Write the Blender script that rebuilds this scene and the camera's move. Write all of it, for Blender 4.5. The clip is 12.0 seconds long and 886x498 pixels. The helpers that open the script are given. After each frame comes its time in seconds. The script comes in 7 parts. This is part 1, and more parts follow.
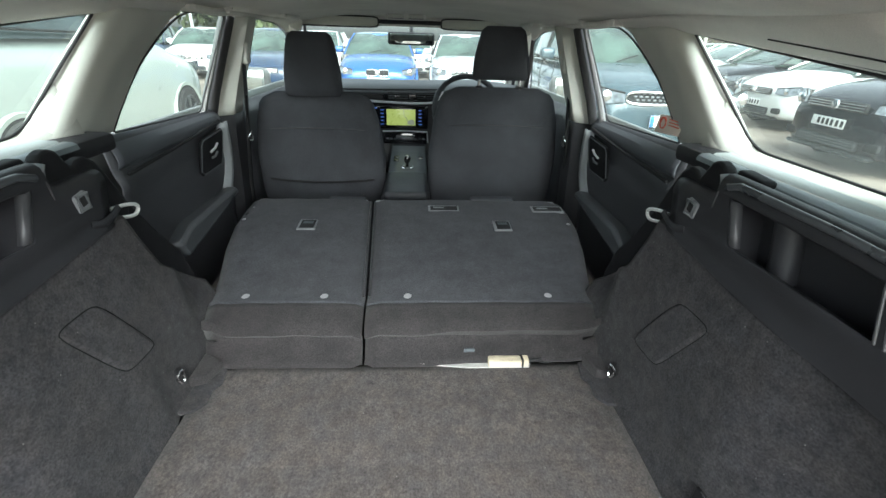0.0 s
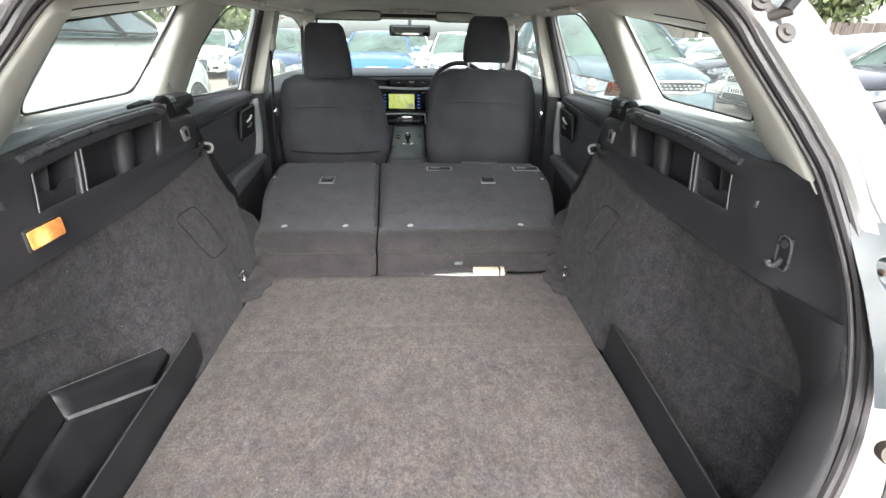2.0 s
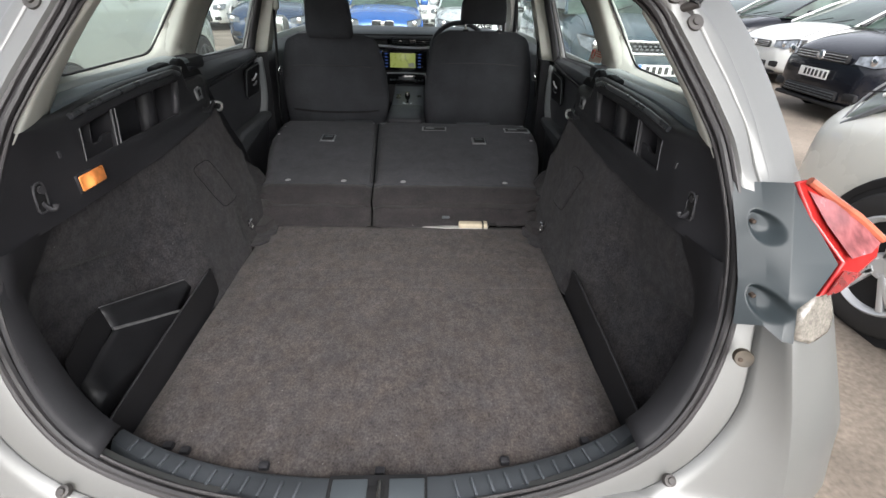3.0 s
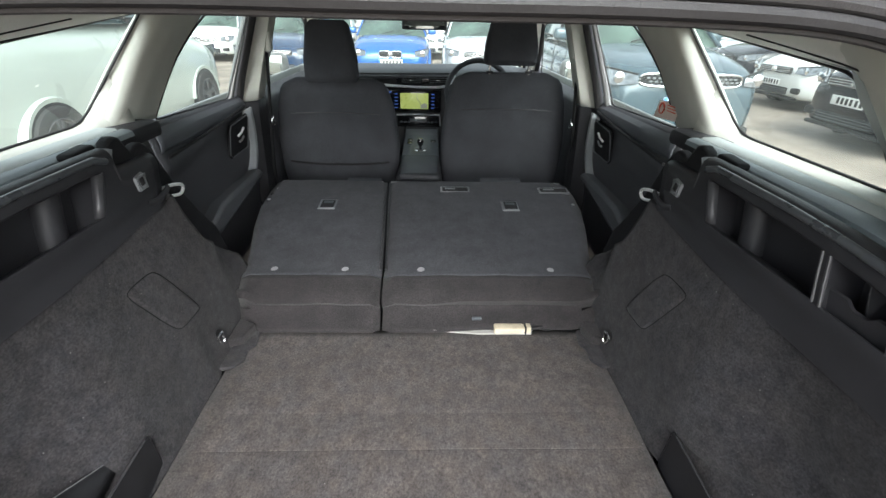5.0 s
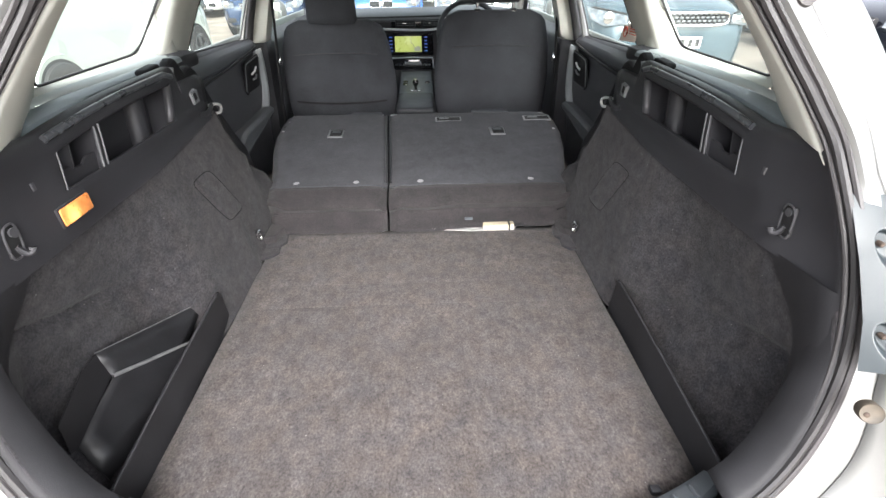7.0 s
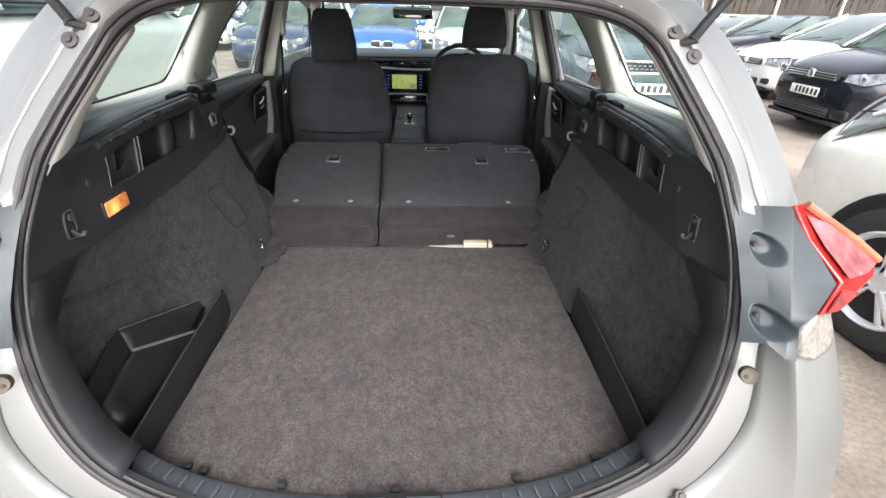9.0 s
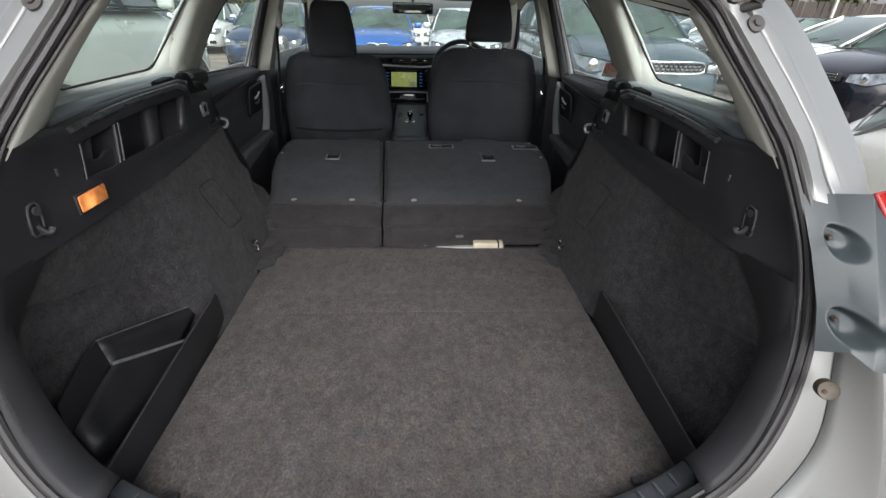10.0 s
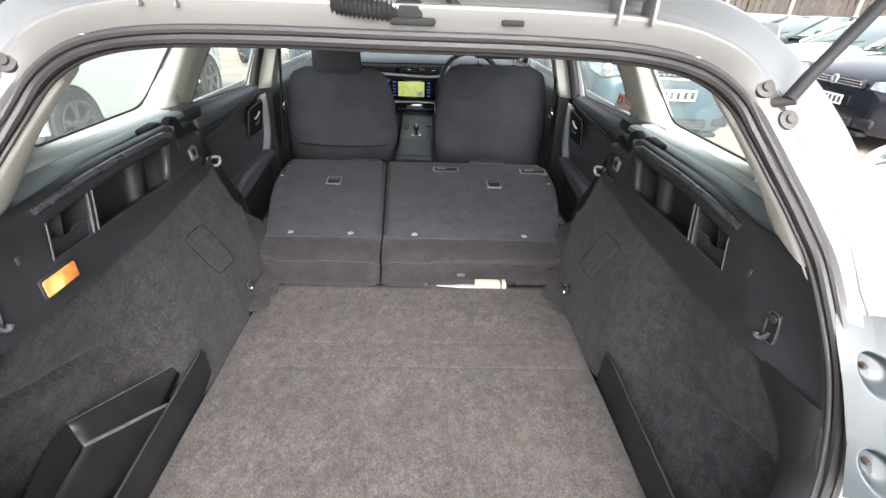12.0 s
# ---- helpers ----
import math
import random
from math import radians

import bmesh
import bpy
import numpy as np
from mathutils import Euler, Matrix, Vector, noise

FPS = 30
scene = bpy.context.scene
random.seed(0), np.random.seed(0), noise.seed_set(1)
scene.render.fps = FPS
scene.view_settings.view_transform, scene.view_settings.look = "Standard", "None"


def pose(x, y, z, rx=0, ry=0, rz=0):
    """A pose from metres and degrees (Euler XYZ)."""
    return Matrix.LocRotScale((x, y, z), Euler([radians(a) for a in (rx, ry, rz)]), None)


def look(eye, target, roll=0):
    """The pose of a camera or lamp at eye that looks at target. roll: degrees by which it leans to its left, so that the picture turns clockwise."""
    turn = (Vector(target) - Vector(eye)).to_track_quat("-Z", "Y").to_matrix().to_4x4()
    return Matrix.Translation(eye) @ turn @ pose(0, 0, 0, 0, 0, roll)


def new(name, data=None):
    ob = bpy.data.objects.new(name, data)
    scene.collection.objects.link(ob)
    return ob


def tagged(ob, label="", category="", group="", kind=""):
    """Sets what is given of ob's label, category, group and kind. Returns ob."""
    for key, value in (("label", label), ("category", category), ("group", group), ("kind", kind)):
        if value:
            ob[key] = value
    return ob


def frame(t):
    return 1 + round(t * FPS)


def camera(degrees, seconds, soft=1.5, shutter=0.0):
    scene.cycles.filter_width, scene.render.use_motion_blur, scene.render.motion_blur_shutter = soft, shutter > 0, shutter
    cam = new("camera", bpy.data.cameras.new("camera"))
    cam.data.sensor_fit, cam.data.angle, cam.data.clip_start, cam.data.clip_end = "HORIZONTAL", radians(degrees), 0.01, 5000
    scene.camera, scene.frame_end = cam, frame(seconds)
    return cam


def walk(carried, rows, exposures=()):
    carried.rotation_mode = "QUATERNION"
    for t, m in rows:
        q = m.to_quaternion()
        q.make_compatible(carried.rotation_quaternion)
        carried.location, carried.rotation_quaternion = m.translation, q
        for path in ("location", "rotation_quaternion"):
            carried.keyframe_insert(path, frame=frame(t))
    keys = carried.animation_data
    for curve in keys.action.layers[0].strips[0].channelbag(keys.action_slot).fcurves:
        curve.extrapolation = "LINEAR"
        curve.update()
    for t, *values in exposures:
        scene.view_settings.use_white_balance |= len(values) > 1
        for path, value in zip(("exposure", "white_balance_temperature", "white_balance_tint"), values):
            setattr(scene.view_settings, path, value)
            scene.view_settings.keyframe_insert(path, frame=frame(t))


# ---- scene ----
cam = camera(89.6, 12.0)
PATH = [
    (0, (0.02, 0.177, 1.338), (0.145, 1.983, 0.488), 1.9),
    (0.5, (0.036, 0.206, 1.315), (0.158, 2.013, 0.466), 1.7),
    (1, (0.029, 0.165, 1.308), (0.148, 1.975, 0.464), 1.4),
    (1.5, (0.019, 0.001, 1.301), (0.131, 1.809, 0.453), 1.0),
    (2, (0.018, -0.225, 1.291), (0.14, 1.581, 0.439), 1.1),
    (2.5, (0.081, -0.36, 1.302), (0.196, 1.434, 0.427), 1.6),
    (2.7, (0.081, -0.379, 1.312), (0.179, 1.39, 0.385), 2.0),
    (4.3, (-0.021, -0.295, 1.458), (0.076, 1.351, 0.326), 2.2),
    (4.5, (-0.006, -0.184, 1.405), (0.094, 1.483, 0.305), 2.2),
    (5, (0.019, 0.072, 1.37), (0.089, 1.846, 0.449), 1.4),
    (5.5, (0.021, 0.151, 1.325), (0.084, 1.961, 0.476), 0.9),
    (6, (0.013, 0.122, 1.281), (0.08, 1.906, 0.379), 0.8),
    (6.5, (0.022, -0.019, 1.332), (0.069, 1.699, 0.308), -0.4),
    (7, (0.016, -0.229, 1.341), (0.088, 1.456, 0.266), -0.3),
    (7.2, (0.013, -0.276, 1.325), (0.092, 1.399, 0.235), -0.1),
    (8.8, (0.041, -0.375, 1.352), (0.135, 1.377, 0.392), 1.8),
    (9, (0.042, -0.397, 1.363), (0.148, 1.362, 0.417), 1.8),
    (9.5, (0.03, -0.415, 1.365), (0.151, 1.335, 0.405), 1.8),
    (10, (0.002, -0.311, 1.305), (0.129, 1.455, 0.375), 1.8),
    (10.5, (0.01, -0.049, 1.287), (0.105, 1.774, 0.469), 1.9),
    (11, (0.028, 0.056, 1.301), (0.103, 1.895, 0.52), 1.7),
    (11.5, (0.031, 0.029, 1.321), (0.104, 1.829, 0.454), 2.0),
    (12, (0.032, -0.181, 1.421), (0.12, 1.568, 0.455), 2.4),
]
EXPOSURE = [(0, 2.12, 6080, 1), (0.5, 2.27, 6200, 5), (1.0, 2.22, 6250, 6), (1.5, 2.54, 6350, 9), (2.0, 2.62, 6450, 10), (2.5, 2.03, 6450, 11), (2.7, 1.65, 6450, 11), (4.3, 0.9, 6250, 9), (4.5, 1.05, 6250, 9), (5.0, 1.95, 6250, 7), (5.5, 2.02, 6200, 6), (6.0, 2.36, 6250, 7), (6.5, 2.63, 6300, 9), (7.0, 2.5, 6400, 11), (7.2, 2.23, 6400, 11), (8.8, 1.83, 6400, 11), (9.0, 1.83, 6400, 11), (9.5, 1.37, 6400, 11), (10, 1.11, 6300, 10), (10.5, 1.95, 6250, 7), (11.0, 1.95, 6250, 7), (11.5, 2.35, 6250, 7), (12, 2.54, 6400, 11)]
walk(cam, [(t, look(eye, target, roll)) for t, eye, target, roll in PATH], EXPOSURE)

# ---- light ----
world = bpy.data.worlds.new("overcast_sky")
scene.world = world
world.use_nodes = True
wn = world.node_tree
bg = wn.nodes["Background"]
sky = wn.nodes.new("ShaderNodeTexSky")
sky.sky_type = "NISHITA"
sky.sun_disc = False
sky.sun_elevation = radians(40)
sky.sun_rotation = radians(172.5)
sky.air_density, sky.dust_density, sky.ozone_density = 1.0, 4.0, 1.0
hsv = wn.nodes.new("ShaderNodeHueSaturation")
hsv.inputs["Saturation"].default_value = 0.25
wn.links.new(sky.outputs[0], hsv.inputs["Color"])
wn.links.new(hsv.outputs[0], bg.inputs[0])
bg.inputs[1].default_value = 0.15
sun = new("sun", bpy.data.lights.new("sun", "SUN"))
sun.data.energy, sun.data.angle, sun.data.color = 1.35, radians(70), (1.0, 0.98, 0.96)
sun.matrix_world = look((2.5, -18.5, 15.5), (0, 1, 0))


# ---- materials ----
def material(name, color, rough=0.6, metal=0.0, vary=0.15, scale=6.0, grain=0.0, grain_scale=400.0, bump=0.0, spec=0.5, coat=0.0, color2=None, emit=None, strength=0.0, fleck=0.0, rand=0.0, stretch=None):
    """Two-scale procedural surface: broad stains, fine grain with relief, optional light flecks."""
    m = bpy.data.materials.new(name)
    m.use_nodes = True
    nt = m.node_tree
    b = nt.nodes["Principled BSDF"]
    b.inputs["Roughness"].default_value = rough
    b.inputs["Metallic"].default_value = metal
    b.inputs["Specular IOR Level"].default_value = spec
    b.inputs["Coat Weight"].default_value = coat
    b.inputs["Coat Roughness"].default_value = 0.04
    tc = nt.nodes.new("ShaderNodeTexCoord")
    n1 = nt.nodes.new("ShaderNodeTexNoise")
    n1.inputs["Scale"].default_value, n1.inputs["Detail"].default_value = scale, 6
    nt.links.new(tc.outputs["Object"], n1.inputs["Vector"])
    mix = nt.nodes.new("ShaderNodeMix")
    mix.data_type = "RGBA"
    c2 = color2 or tuple(min(1, c * (1 + vary * 1.6)) for c in color)
    mix.inputs[6].default_value = (*[c * (1 - vary) for c in color], 1)
    mix.inputs[7].default_value = (*c2, 1)
    ramp = nt.nodes.new("ShaderNodeMapRange")
    ramp.inputs[1].default_value, ramp.inputs[2].default_value = 0.3, 0.7
    nt.links.new(n1.outputs[0], ramp.inputs[0])
    nt.links.new(ramp.outputs[0], mix.inputs[0])
    last = mix.outputs[2]
    n2 = nt.nodes.new("ShaderNodeTexNoise")
    n2.inputs["Scale"].default_value, n2.inputs["Detail"].default_value = grain_scale, 3
    if stretch:
        sv = nt.nodes.new("ShaderNodeVectorMath")
        sv.operation = "MULTIPLY"
        sv.inputs[1].default_value = stretch
        nt.links.new(tc.outputs["Object"], sv.inputs[0])
        nt.links.new(sv.outputs[0], n2.inputs["Vector"])
    else:
        nt.links.new(tc.outputs["Object"], n2.inputs["Vector"])
    if grain:
        g = nt.nodes.new("ShaderNodeMapRange")
        g.inputs[1].default_value, g.inputs[2].default_value = 0.3, 0.7
        g.inputs[3].default_value, g.inputs[4].default_value = 1 - grain, 1 + grain
        nt.links.new(n2.outputs[0], g.inputs[0])
        mul = nt.nodes.new("ShaderNodeVectorMath")
        mul.operation = "MULTIPLY"
        nt.links.new(last, mul.inputs[0])
        nt.links.new(g.outputs[0], mul.inputs[1])
        last = mul.outputs[0]
    if fleck:
        v = nt.nodes.new("ShaderNodeTexVoronoi")
        v.inputs["Scale"].default_value = 70
        nt.links.new(tc.outputs["Object"], v.inputs["Vector"])
        sep = nt.nodes.new("ShaderNodeSeparateColor")
        nt.links.new(v.outputs["Color"], sep.inputs[0])
        th = nt.nodes.new("ShaderNodeMapRange")
        th.inputs[1].default_value, th.inputs[2].default_value = 0.03, 0.11
        th.inputs[3].default_value, th.inputs[4].default_value = 1.0, 0.0
        nt.links.new(v.outputs["Distance"], th.inputs[0])
        pick = nt.nodes.new("ShaderNodeMath")
        pick.operation = "GREATER_THAN"
        pick.inputs[1].default_value = 1 - fleck
        nt.links.new(sep.outputs[0], pick.inputs[0])
        both = nt.nodes.new("ShaderNodeMath")
        both.operation = "MULTIPLY"
        nt.links.new(th.outputs[0], both.inputs[0])
        nt.links.new(pick.outputs[0], both.inputs[1])
        fm = nt.nodes.new("ShaderNodeMix")
        fm.data_type = "RGBA"
        fm.inputs[7].default_value = (0.25, 0.246, 0.24, 1)
        nt.links.new(both.outputs[0], fm.inputs[0])
        nt.links.new(last, fm.inputs[6])
        last = fm.outputs[2]
    if rand:
        oi = nt.nodes.new("ShaderNodeObjectInfo")
        r = nt.nodes.new("ShaderNodeMapRange")
        r.inputs[3].default_value, r.inputs[4].default_value = 1 - rand, 1 + rand
        nt.links.new(oi.outputs["Random"], r.inputs[0])
        mul = nt.nodes.new("ShaderNodeVectorMath")
        mul.operation = "MULTIPLY"
        nt.links.new(last, mul.inputs[0])
        nt.links.new(r.outputs[0], mul.inputs[1])
        last = mul.outputs[0]
    nt.links.new(last, b.inputs["Base Color"])
    rr = nt.nodes.new("ShaderNodeMapRange")
    rr.inputs[1].default_value, rr.inputs[2].default_value = 0.3, 0.7
    rr.inputs[3].default_value, rr.inputs[4].default_value = max(0.02, rough * 0.85), min(1, rough * 1.15)
    nt.links.new(n1.outputs[0], rr.inputs[0])
    nt.links.new(rr.outputs[0], b.inputs["Roughness"])
    if bump:
        bp = nt.nodes.new("ShaderNodeBump")
        bp.inputs["Strength"].default_value, bp.inputs["Distance"].default_value = bump, 0.002
        nt.links.new(n2.outputs[0], bp.inputs["Height"])
        nt.links.new(bp.outputs[0], b.inputs["Normal"])
    if emit:
        b.inputs["Emission Color"].default_value = (*emit, 1)
        b.inputs["Emission Strength"].default_value = strength
    return m


def glass_material(name, tint, rough=0.0, mirror=0.07, dust_haze=0.07):
    """Thin pane: clear tint with a faint reflection."""
    m = bpy.data.materials.new(name)
    m.use_nodes = True
    nt = m.node_tree
    nt.nodes.remove(nt.nodes["Principled BSDF"])
    out = nt.nodes["Material Output"]
    t = nt.nodes.new("ShaderNodeBsdfTransparent")
    t.inputs[0].default_value = (*tint, 1)
    g = nt.nodes.new("ShaderNodeBsdfGlossy")
    g.inputs["Roughness"].default_value = rough
    mx = nt.nodes.new("ShaderNodeMixShader")
    mx.inputs[0].default_value = mirror
    nt.links.new(t.outputs[0], mx.inputs[1])
    nt.links.new(g.outputs[0], mx.inputs[2])
    # dust film scattering daylight, uneven over the pane; also stands in for its haze
    film = nt.nodes.new("ShaderNodeBsdfTranslucent")
    film.inputs[0].default_value = (0.72, 0.78, 0.72, 1)
    tc = nt.nodes.new("ShaderNodeTexCoord")
    n = nt.nodes.new("ShaderNodeTexNoise")
    n.inputs["Scale"].default_value, n.inputs["Detail"].default_value = 5, 5
    nt.links.new(tc.outputs["Object"], n.inputs["Vector"])
    r = nt.nodes.new("ShaderNodeMapRange")
    r.inputs[1].default_value, r.inputs[2].default_value = 0.3, 0.7
    r.inputs[3].default_value, r.inputs[4].default_value = dust_haze * 0.7, dust_haze * 1.3
    nt.links.new(n.outputs[0], r.inputs[0])
    mf = nt.nodes.new("ShaderNodeMixShader")
    nt.links.new(r.outputs[0], mf.inputs[0])
    nt.links.new(mx.outputs[0], mf.inputs[1])
    nt.links.new(film.outputs[0], mf.inputs[2])
    nt.links.new(mf.outputs[0], out.inputs[0])
    return m


def felt_material(name, dark, pale, blotch=26.0, fibre=260.0, lint=0.05, stretch=(1, 1, 1), relief=0.5, mid=(0.32, 0.70), worn=0.10, brown=0.0, dirt=0.0):
    """Short-pile fabric: worn blotches, matted fibres and sparse specks of lint."""
    m = bpy.data.materials.new(name)
    m.use_nodes = True
    nt = m.node_tree
    b = nt.nodes["Principled BSDF"]
    b.inputs["Roughness"].default_value = 1.0
    b.inputs["Specular IOR Level"].default_value = 0.04
    b.inputs["Sheen Weight"].default_value = 0.08
    b.inputs["Sheen Roughness"].default_value = 0.6
    tc = nt.nodes.new("ShaderNodeTexCoord")
    sv = nt.nodes.new("ShaderNodeVectorMath")
    sv.operation = "MULTIPLY"
    sv.inputs[1].default_value = stretch
    nt.links.new(tc.outputs["Object"], sv.inputs[0])

    def noise(scale, detail, rough, lo, hi, a, c, vec):
        n = nt.nodes.new("ShaderNodeTexNoise")
        n.inputs["Scale"].default_value, n.inputs["Detail"].default_value, n.inputs["Roughness"].default_value = scale, detail, rough
        nt.links.new(vec, n.inputs["Vector"])
        r = nt.nodes.new("ShaderNodeMapRange")
        r.inputs[1].default_value, r.inputs[2].default_value = lo, hi
        r.inputs[3].default_value, r.inputs[4].default_value = a, c
        nt.links.new(n.outputs[0], r.inputs[0])
        return n, r
    _, broad = noise(blotch * 0.22, 5, 0.65, 0.3, 0.7, 1 - worn, 1 + worn, tc.outputs["Object"])
    _, patch = noise(blotch, 9, 0.72, mid[0], mid[1], 0.0, 1.0, sv.outputs[0])
    fn, fib = noise(fibre, 4, 0.7, 0.30, 0.70, 0.52, 1.48, sv.outputs[0])
    mix = nt.nodes.new("ShaderNodeMix")
    mix.data_type = "RGBA"
    mix.inputs[6].default_value, mix.inputs[7].default_value = (*dark, 1), (*pale, 1)
    nt.links.new(patch.outputs[0], mix.inputs[0])
    last = mix.outputs[2]
    for f in (fib, broad):
        mul = nt.nodes.new("ShaderNodeVectorMath")
        mul.operation = "MULTIPLY"
        nt.links.new(last, mul.inputs[0])
        nt.links.new(f.outputs[0], mul.inputs[1])
        last = mul.outputs[0]
    if brown:
        # brown soiling that drifts against the cooler grey of the clean pile
        _, hue = noise(blotch * 0.40, 6, 0.7, 0.36, 0.64, 0.0, 1.0, tc.outputs["Object"])
        soil = nt.nodes.new("ShaderNodeMix")
        soil.data_type = "RGBA"
        soil.inputs[6].default_value = (1 - 0.5 * brown, 1.0, 1 + 0.9 * brown, 1)
        soil.inputs[7].default_value = (1 + brown, 1.0, 1 - 1.1 * brown, 1)
        nt.links.new(hue.outputs[0], soil.inputs[0])
        mul = nt.nodes.new("ShaderNodeVectorMath")
        mul.operation = "MULTIPLY"
        nt.links.new(last, mul.inputs[0])
        nt.links.new(soil.outputs[2], mul.inputs[1])
        last = mul.outputs[0]
    if dirt:
        _, pit = noise(fibre * 0.42, 3, 0.6, 0.24, 0.42, 1 - dirt, 1.0, sv.outputs[0])
        mul = nt.nodes.new("ShaderNodeVectorMath")
        mul.operation = "MULTIPLY"
        nt.links.new(last, mul.inputs[0])
        nt.links.new(pit.outputs[0], mul.inputs[1])
        last = mul.outputs[0]
    if lint:
        v = nt.nodes.new("ShaderNodeTexVoronoi")
        v.inputs["Scale"].default_value = 75
        nt.links.new(sv.outputs[0], v.inputs["Vector"])
        sep = nt.nodes.new("ShaderNodeSeparateColor")
        nt.links.new(v.outputs["Color"], sep.inputs[0])
        th = nt.nodes.new("ShaderNodeMapRange")
        th.inputs[1].default_value, th.inputs[2].default_value = 0.02, 0.10
        th.inputs[3].default_value, th.inputs[4].default_value = 0.8, 0.0
        nt.links.new(v.outputs["Distance"], th.inputs[0])
        pick = nt.nodes.new("ShaderNodeMath")
        pick.operation = "GREATER_THAN"
        pick.inputs[1].default_value = 1 - lint
        nt.links.new(sep.outputs[0], pick.inputs[0])
        both = nt.nodes.new("ShaderNodeMath")
        both.operation = "MULTIPLY"
        nt.links.new(th.outputs[0], both.inputs[0])
        nt.links.new(pick.outputs[0], both.inputs[1])
        fm = nt.nodes.new("ShaderNodeMix")
        fm.data_type = "RGBA"
        fm.inputs[7].default_value = (0.24, 0.235, 0.23, 1)
        nt.links.new(both.outputs[0], fm.inputs[0])
        nt.links.new(last, fm.inputs[6])
        last = fm.outputs[2]
    nt.links.new(last, b.inputs["Base Color"])
    bp = nt.nodes.new("ShaderNodeBump")
    bp.inputs["Strength"].default_value, bp.inputs["Distance"].default_value = relief, 0.002
    nt.links.new(fn.outputs[0], bp.inputs["Height"])
    nt.links.new(bp.outputs[0], b.inputs["Normal"])
    return m


CARPET = felt_material("boot_carpet", (0.041, 0.0370, 0.0362), (0.084, 0.0742, 0.0705), blotch=44, fibre=240, lint=0.10, stretch=(1.0, 0.75, 1.0), relief=0.35, mid=(0.30, 0.72), worn=0.15, brown=0.05, dirt=0.4)
LINING = felt_material("felt_lining", (0.0185, 0.0178, 0.0200), (0.0475, 0.0448, 0.0475), blotch=40, fibre=230, lint=0.10, relief=0.5, mid=(0.34, 0.76), worn=0.22, brown=0.04, dirt=0.3)
LININGEDGE = material("felt_cut_edge", (0.010, 0.010, 0.0105), 0.95, vary=0.3, scale=30, spec=0.05)
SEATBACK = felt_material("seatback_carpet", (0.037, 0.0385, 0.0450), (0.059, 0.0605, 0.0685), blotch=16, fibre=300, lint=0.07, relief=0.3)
# brownish cloth, darkened further for the shade on the seat backs' rear end
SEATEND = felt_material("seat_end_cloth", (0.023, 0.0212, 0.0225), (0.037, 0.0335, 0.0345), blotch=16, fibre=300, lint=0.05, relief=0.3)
PLASTIC = material("black_grained_plastic", (0.023, 0.023, 0.026), 0.46, vary=0.14, scale=9, grain=0.15, grain_scale=900, bump=0.25, spec=0.36)
# paler than the panel plastic: edge highlights are partly in this base colour
SHINYPLASTIC = material("worn_plastic_edge_highlight", (0.045, 0.045, 0.049), 0.42, vary=0.15, scale=20, spec=0.5)
# glossy, with part of the sky's highlight put into a lighter bluish base
CRESTPLASTIC = material("polished_edge_sky_highlight", (0.050, 0.054, 0.060), 0.28, vary=0.15, scale=20, spec=0.6)
# dark glossy pad; its bluish sheen is put into this lighter slate colour
PADSLATE = material("soft_pad_slate_sheen", (0.185, 0.220, 0.235), 0.42, vary=0.12, scale=9, grain=0.10, grain_scale=700, bump=0.2)
DOORPLASTIC = material("black_door_plastic", (0.052, 0.053, 0.059), 0.42, vary=0.12, scale=7, grain=0.12, grain_scale=800, bump=0.25)
ARMGREY = material("grey_armrest_skin", (0.078, 0.083, 0.090), 0.45, vary=0.12, scale=9, grain=0.1, grain_scale=800, bump=0.2)
BINPLASTIC = material("smooth_black_bin_plastic", (0.0145, 0.0145, 0.0160), 0.38, vary=0.2, scale=14, grain=0.1, grain_scale=500, bump=0.1, spec=0.28)
# pale grey that paints the highlights along the black bin's ledge and rim
LEDGEGREY = material("ledge_highlight_grey", (0.13, 0.13, 0.135), 0.45, vary=0.3, scale=40)
# pale colour stands for daylight reflected on the ledge beside the glass
SHELF = material("window_ledge_reflected_light", (0.50, 0.54, 0.53), 0.85, vary=0.07, scale=6, grain=0.06, grain_scale=700, bump=0.2, spec=0.2)
GREYPLASTIC = material("slate_plastic", (0.060, 0.070, 0.078), 0.42, vary=0.10, scale=5, grain=0.06, grain_scale=900, bump=0.1)
BORDERPLASTIC = material("dark_grey_border_plastic", (0.0165, 0.0165, 0.0185), 0.55, vary=0.18, scale=10, grain=0.15, grain_scale=800, bump=0.2, spec=0.28)
MATTPLASTIC = material("matt_black_plastic", (0.0115, 0.0115, 0.0130), 0.62, vary=0.2, scale=12, grain=0.15, grain_scale=700, bump=0.2, spec=0.22)
# door plastic made lighter and bluer to paint the sky's sheen on the pad
DOORPAD = material("padded_door_top_sheen", (0.080, 0.086, 0.097), 0.36, vary=0.1, scale=7, grain=0.1, grain_scale=900, bump=0.15)
COVERSLATE = material("dark_slate_lamp_cover", (0.020, 0.0275, 0.031), 0.42, vary=0.10, scale=5, grain=0.06, grain_scale=900, bump=0.1)
SILLPLASTIC = material("sill_plastic", (0.062, 0.069, 0.077), 0.45, vary=0.15, scale=8, grain=0.1, grain_scale=900, bump=0.2)
CREAM = material("light_grey_pillar_plastic", (0.58, 0.59, 0.54), 0.9, vary=0.06, scale=4, grain=0.05, grain_scale=900, bump=0.15, spec=0.15)
HEADLINER = material("grey_headliner_cloth", (0.72, 0.71, 0.67), 0.95, vary=0.07, scale=5, grain=0.12, grain_scale=700, bump=0.4, spec=0.1)
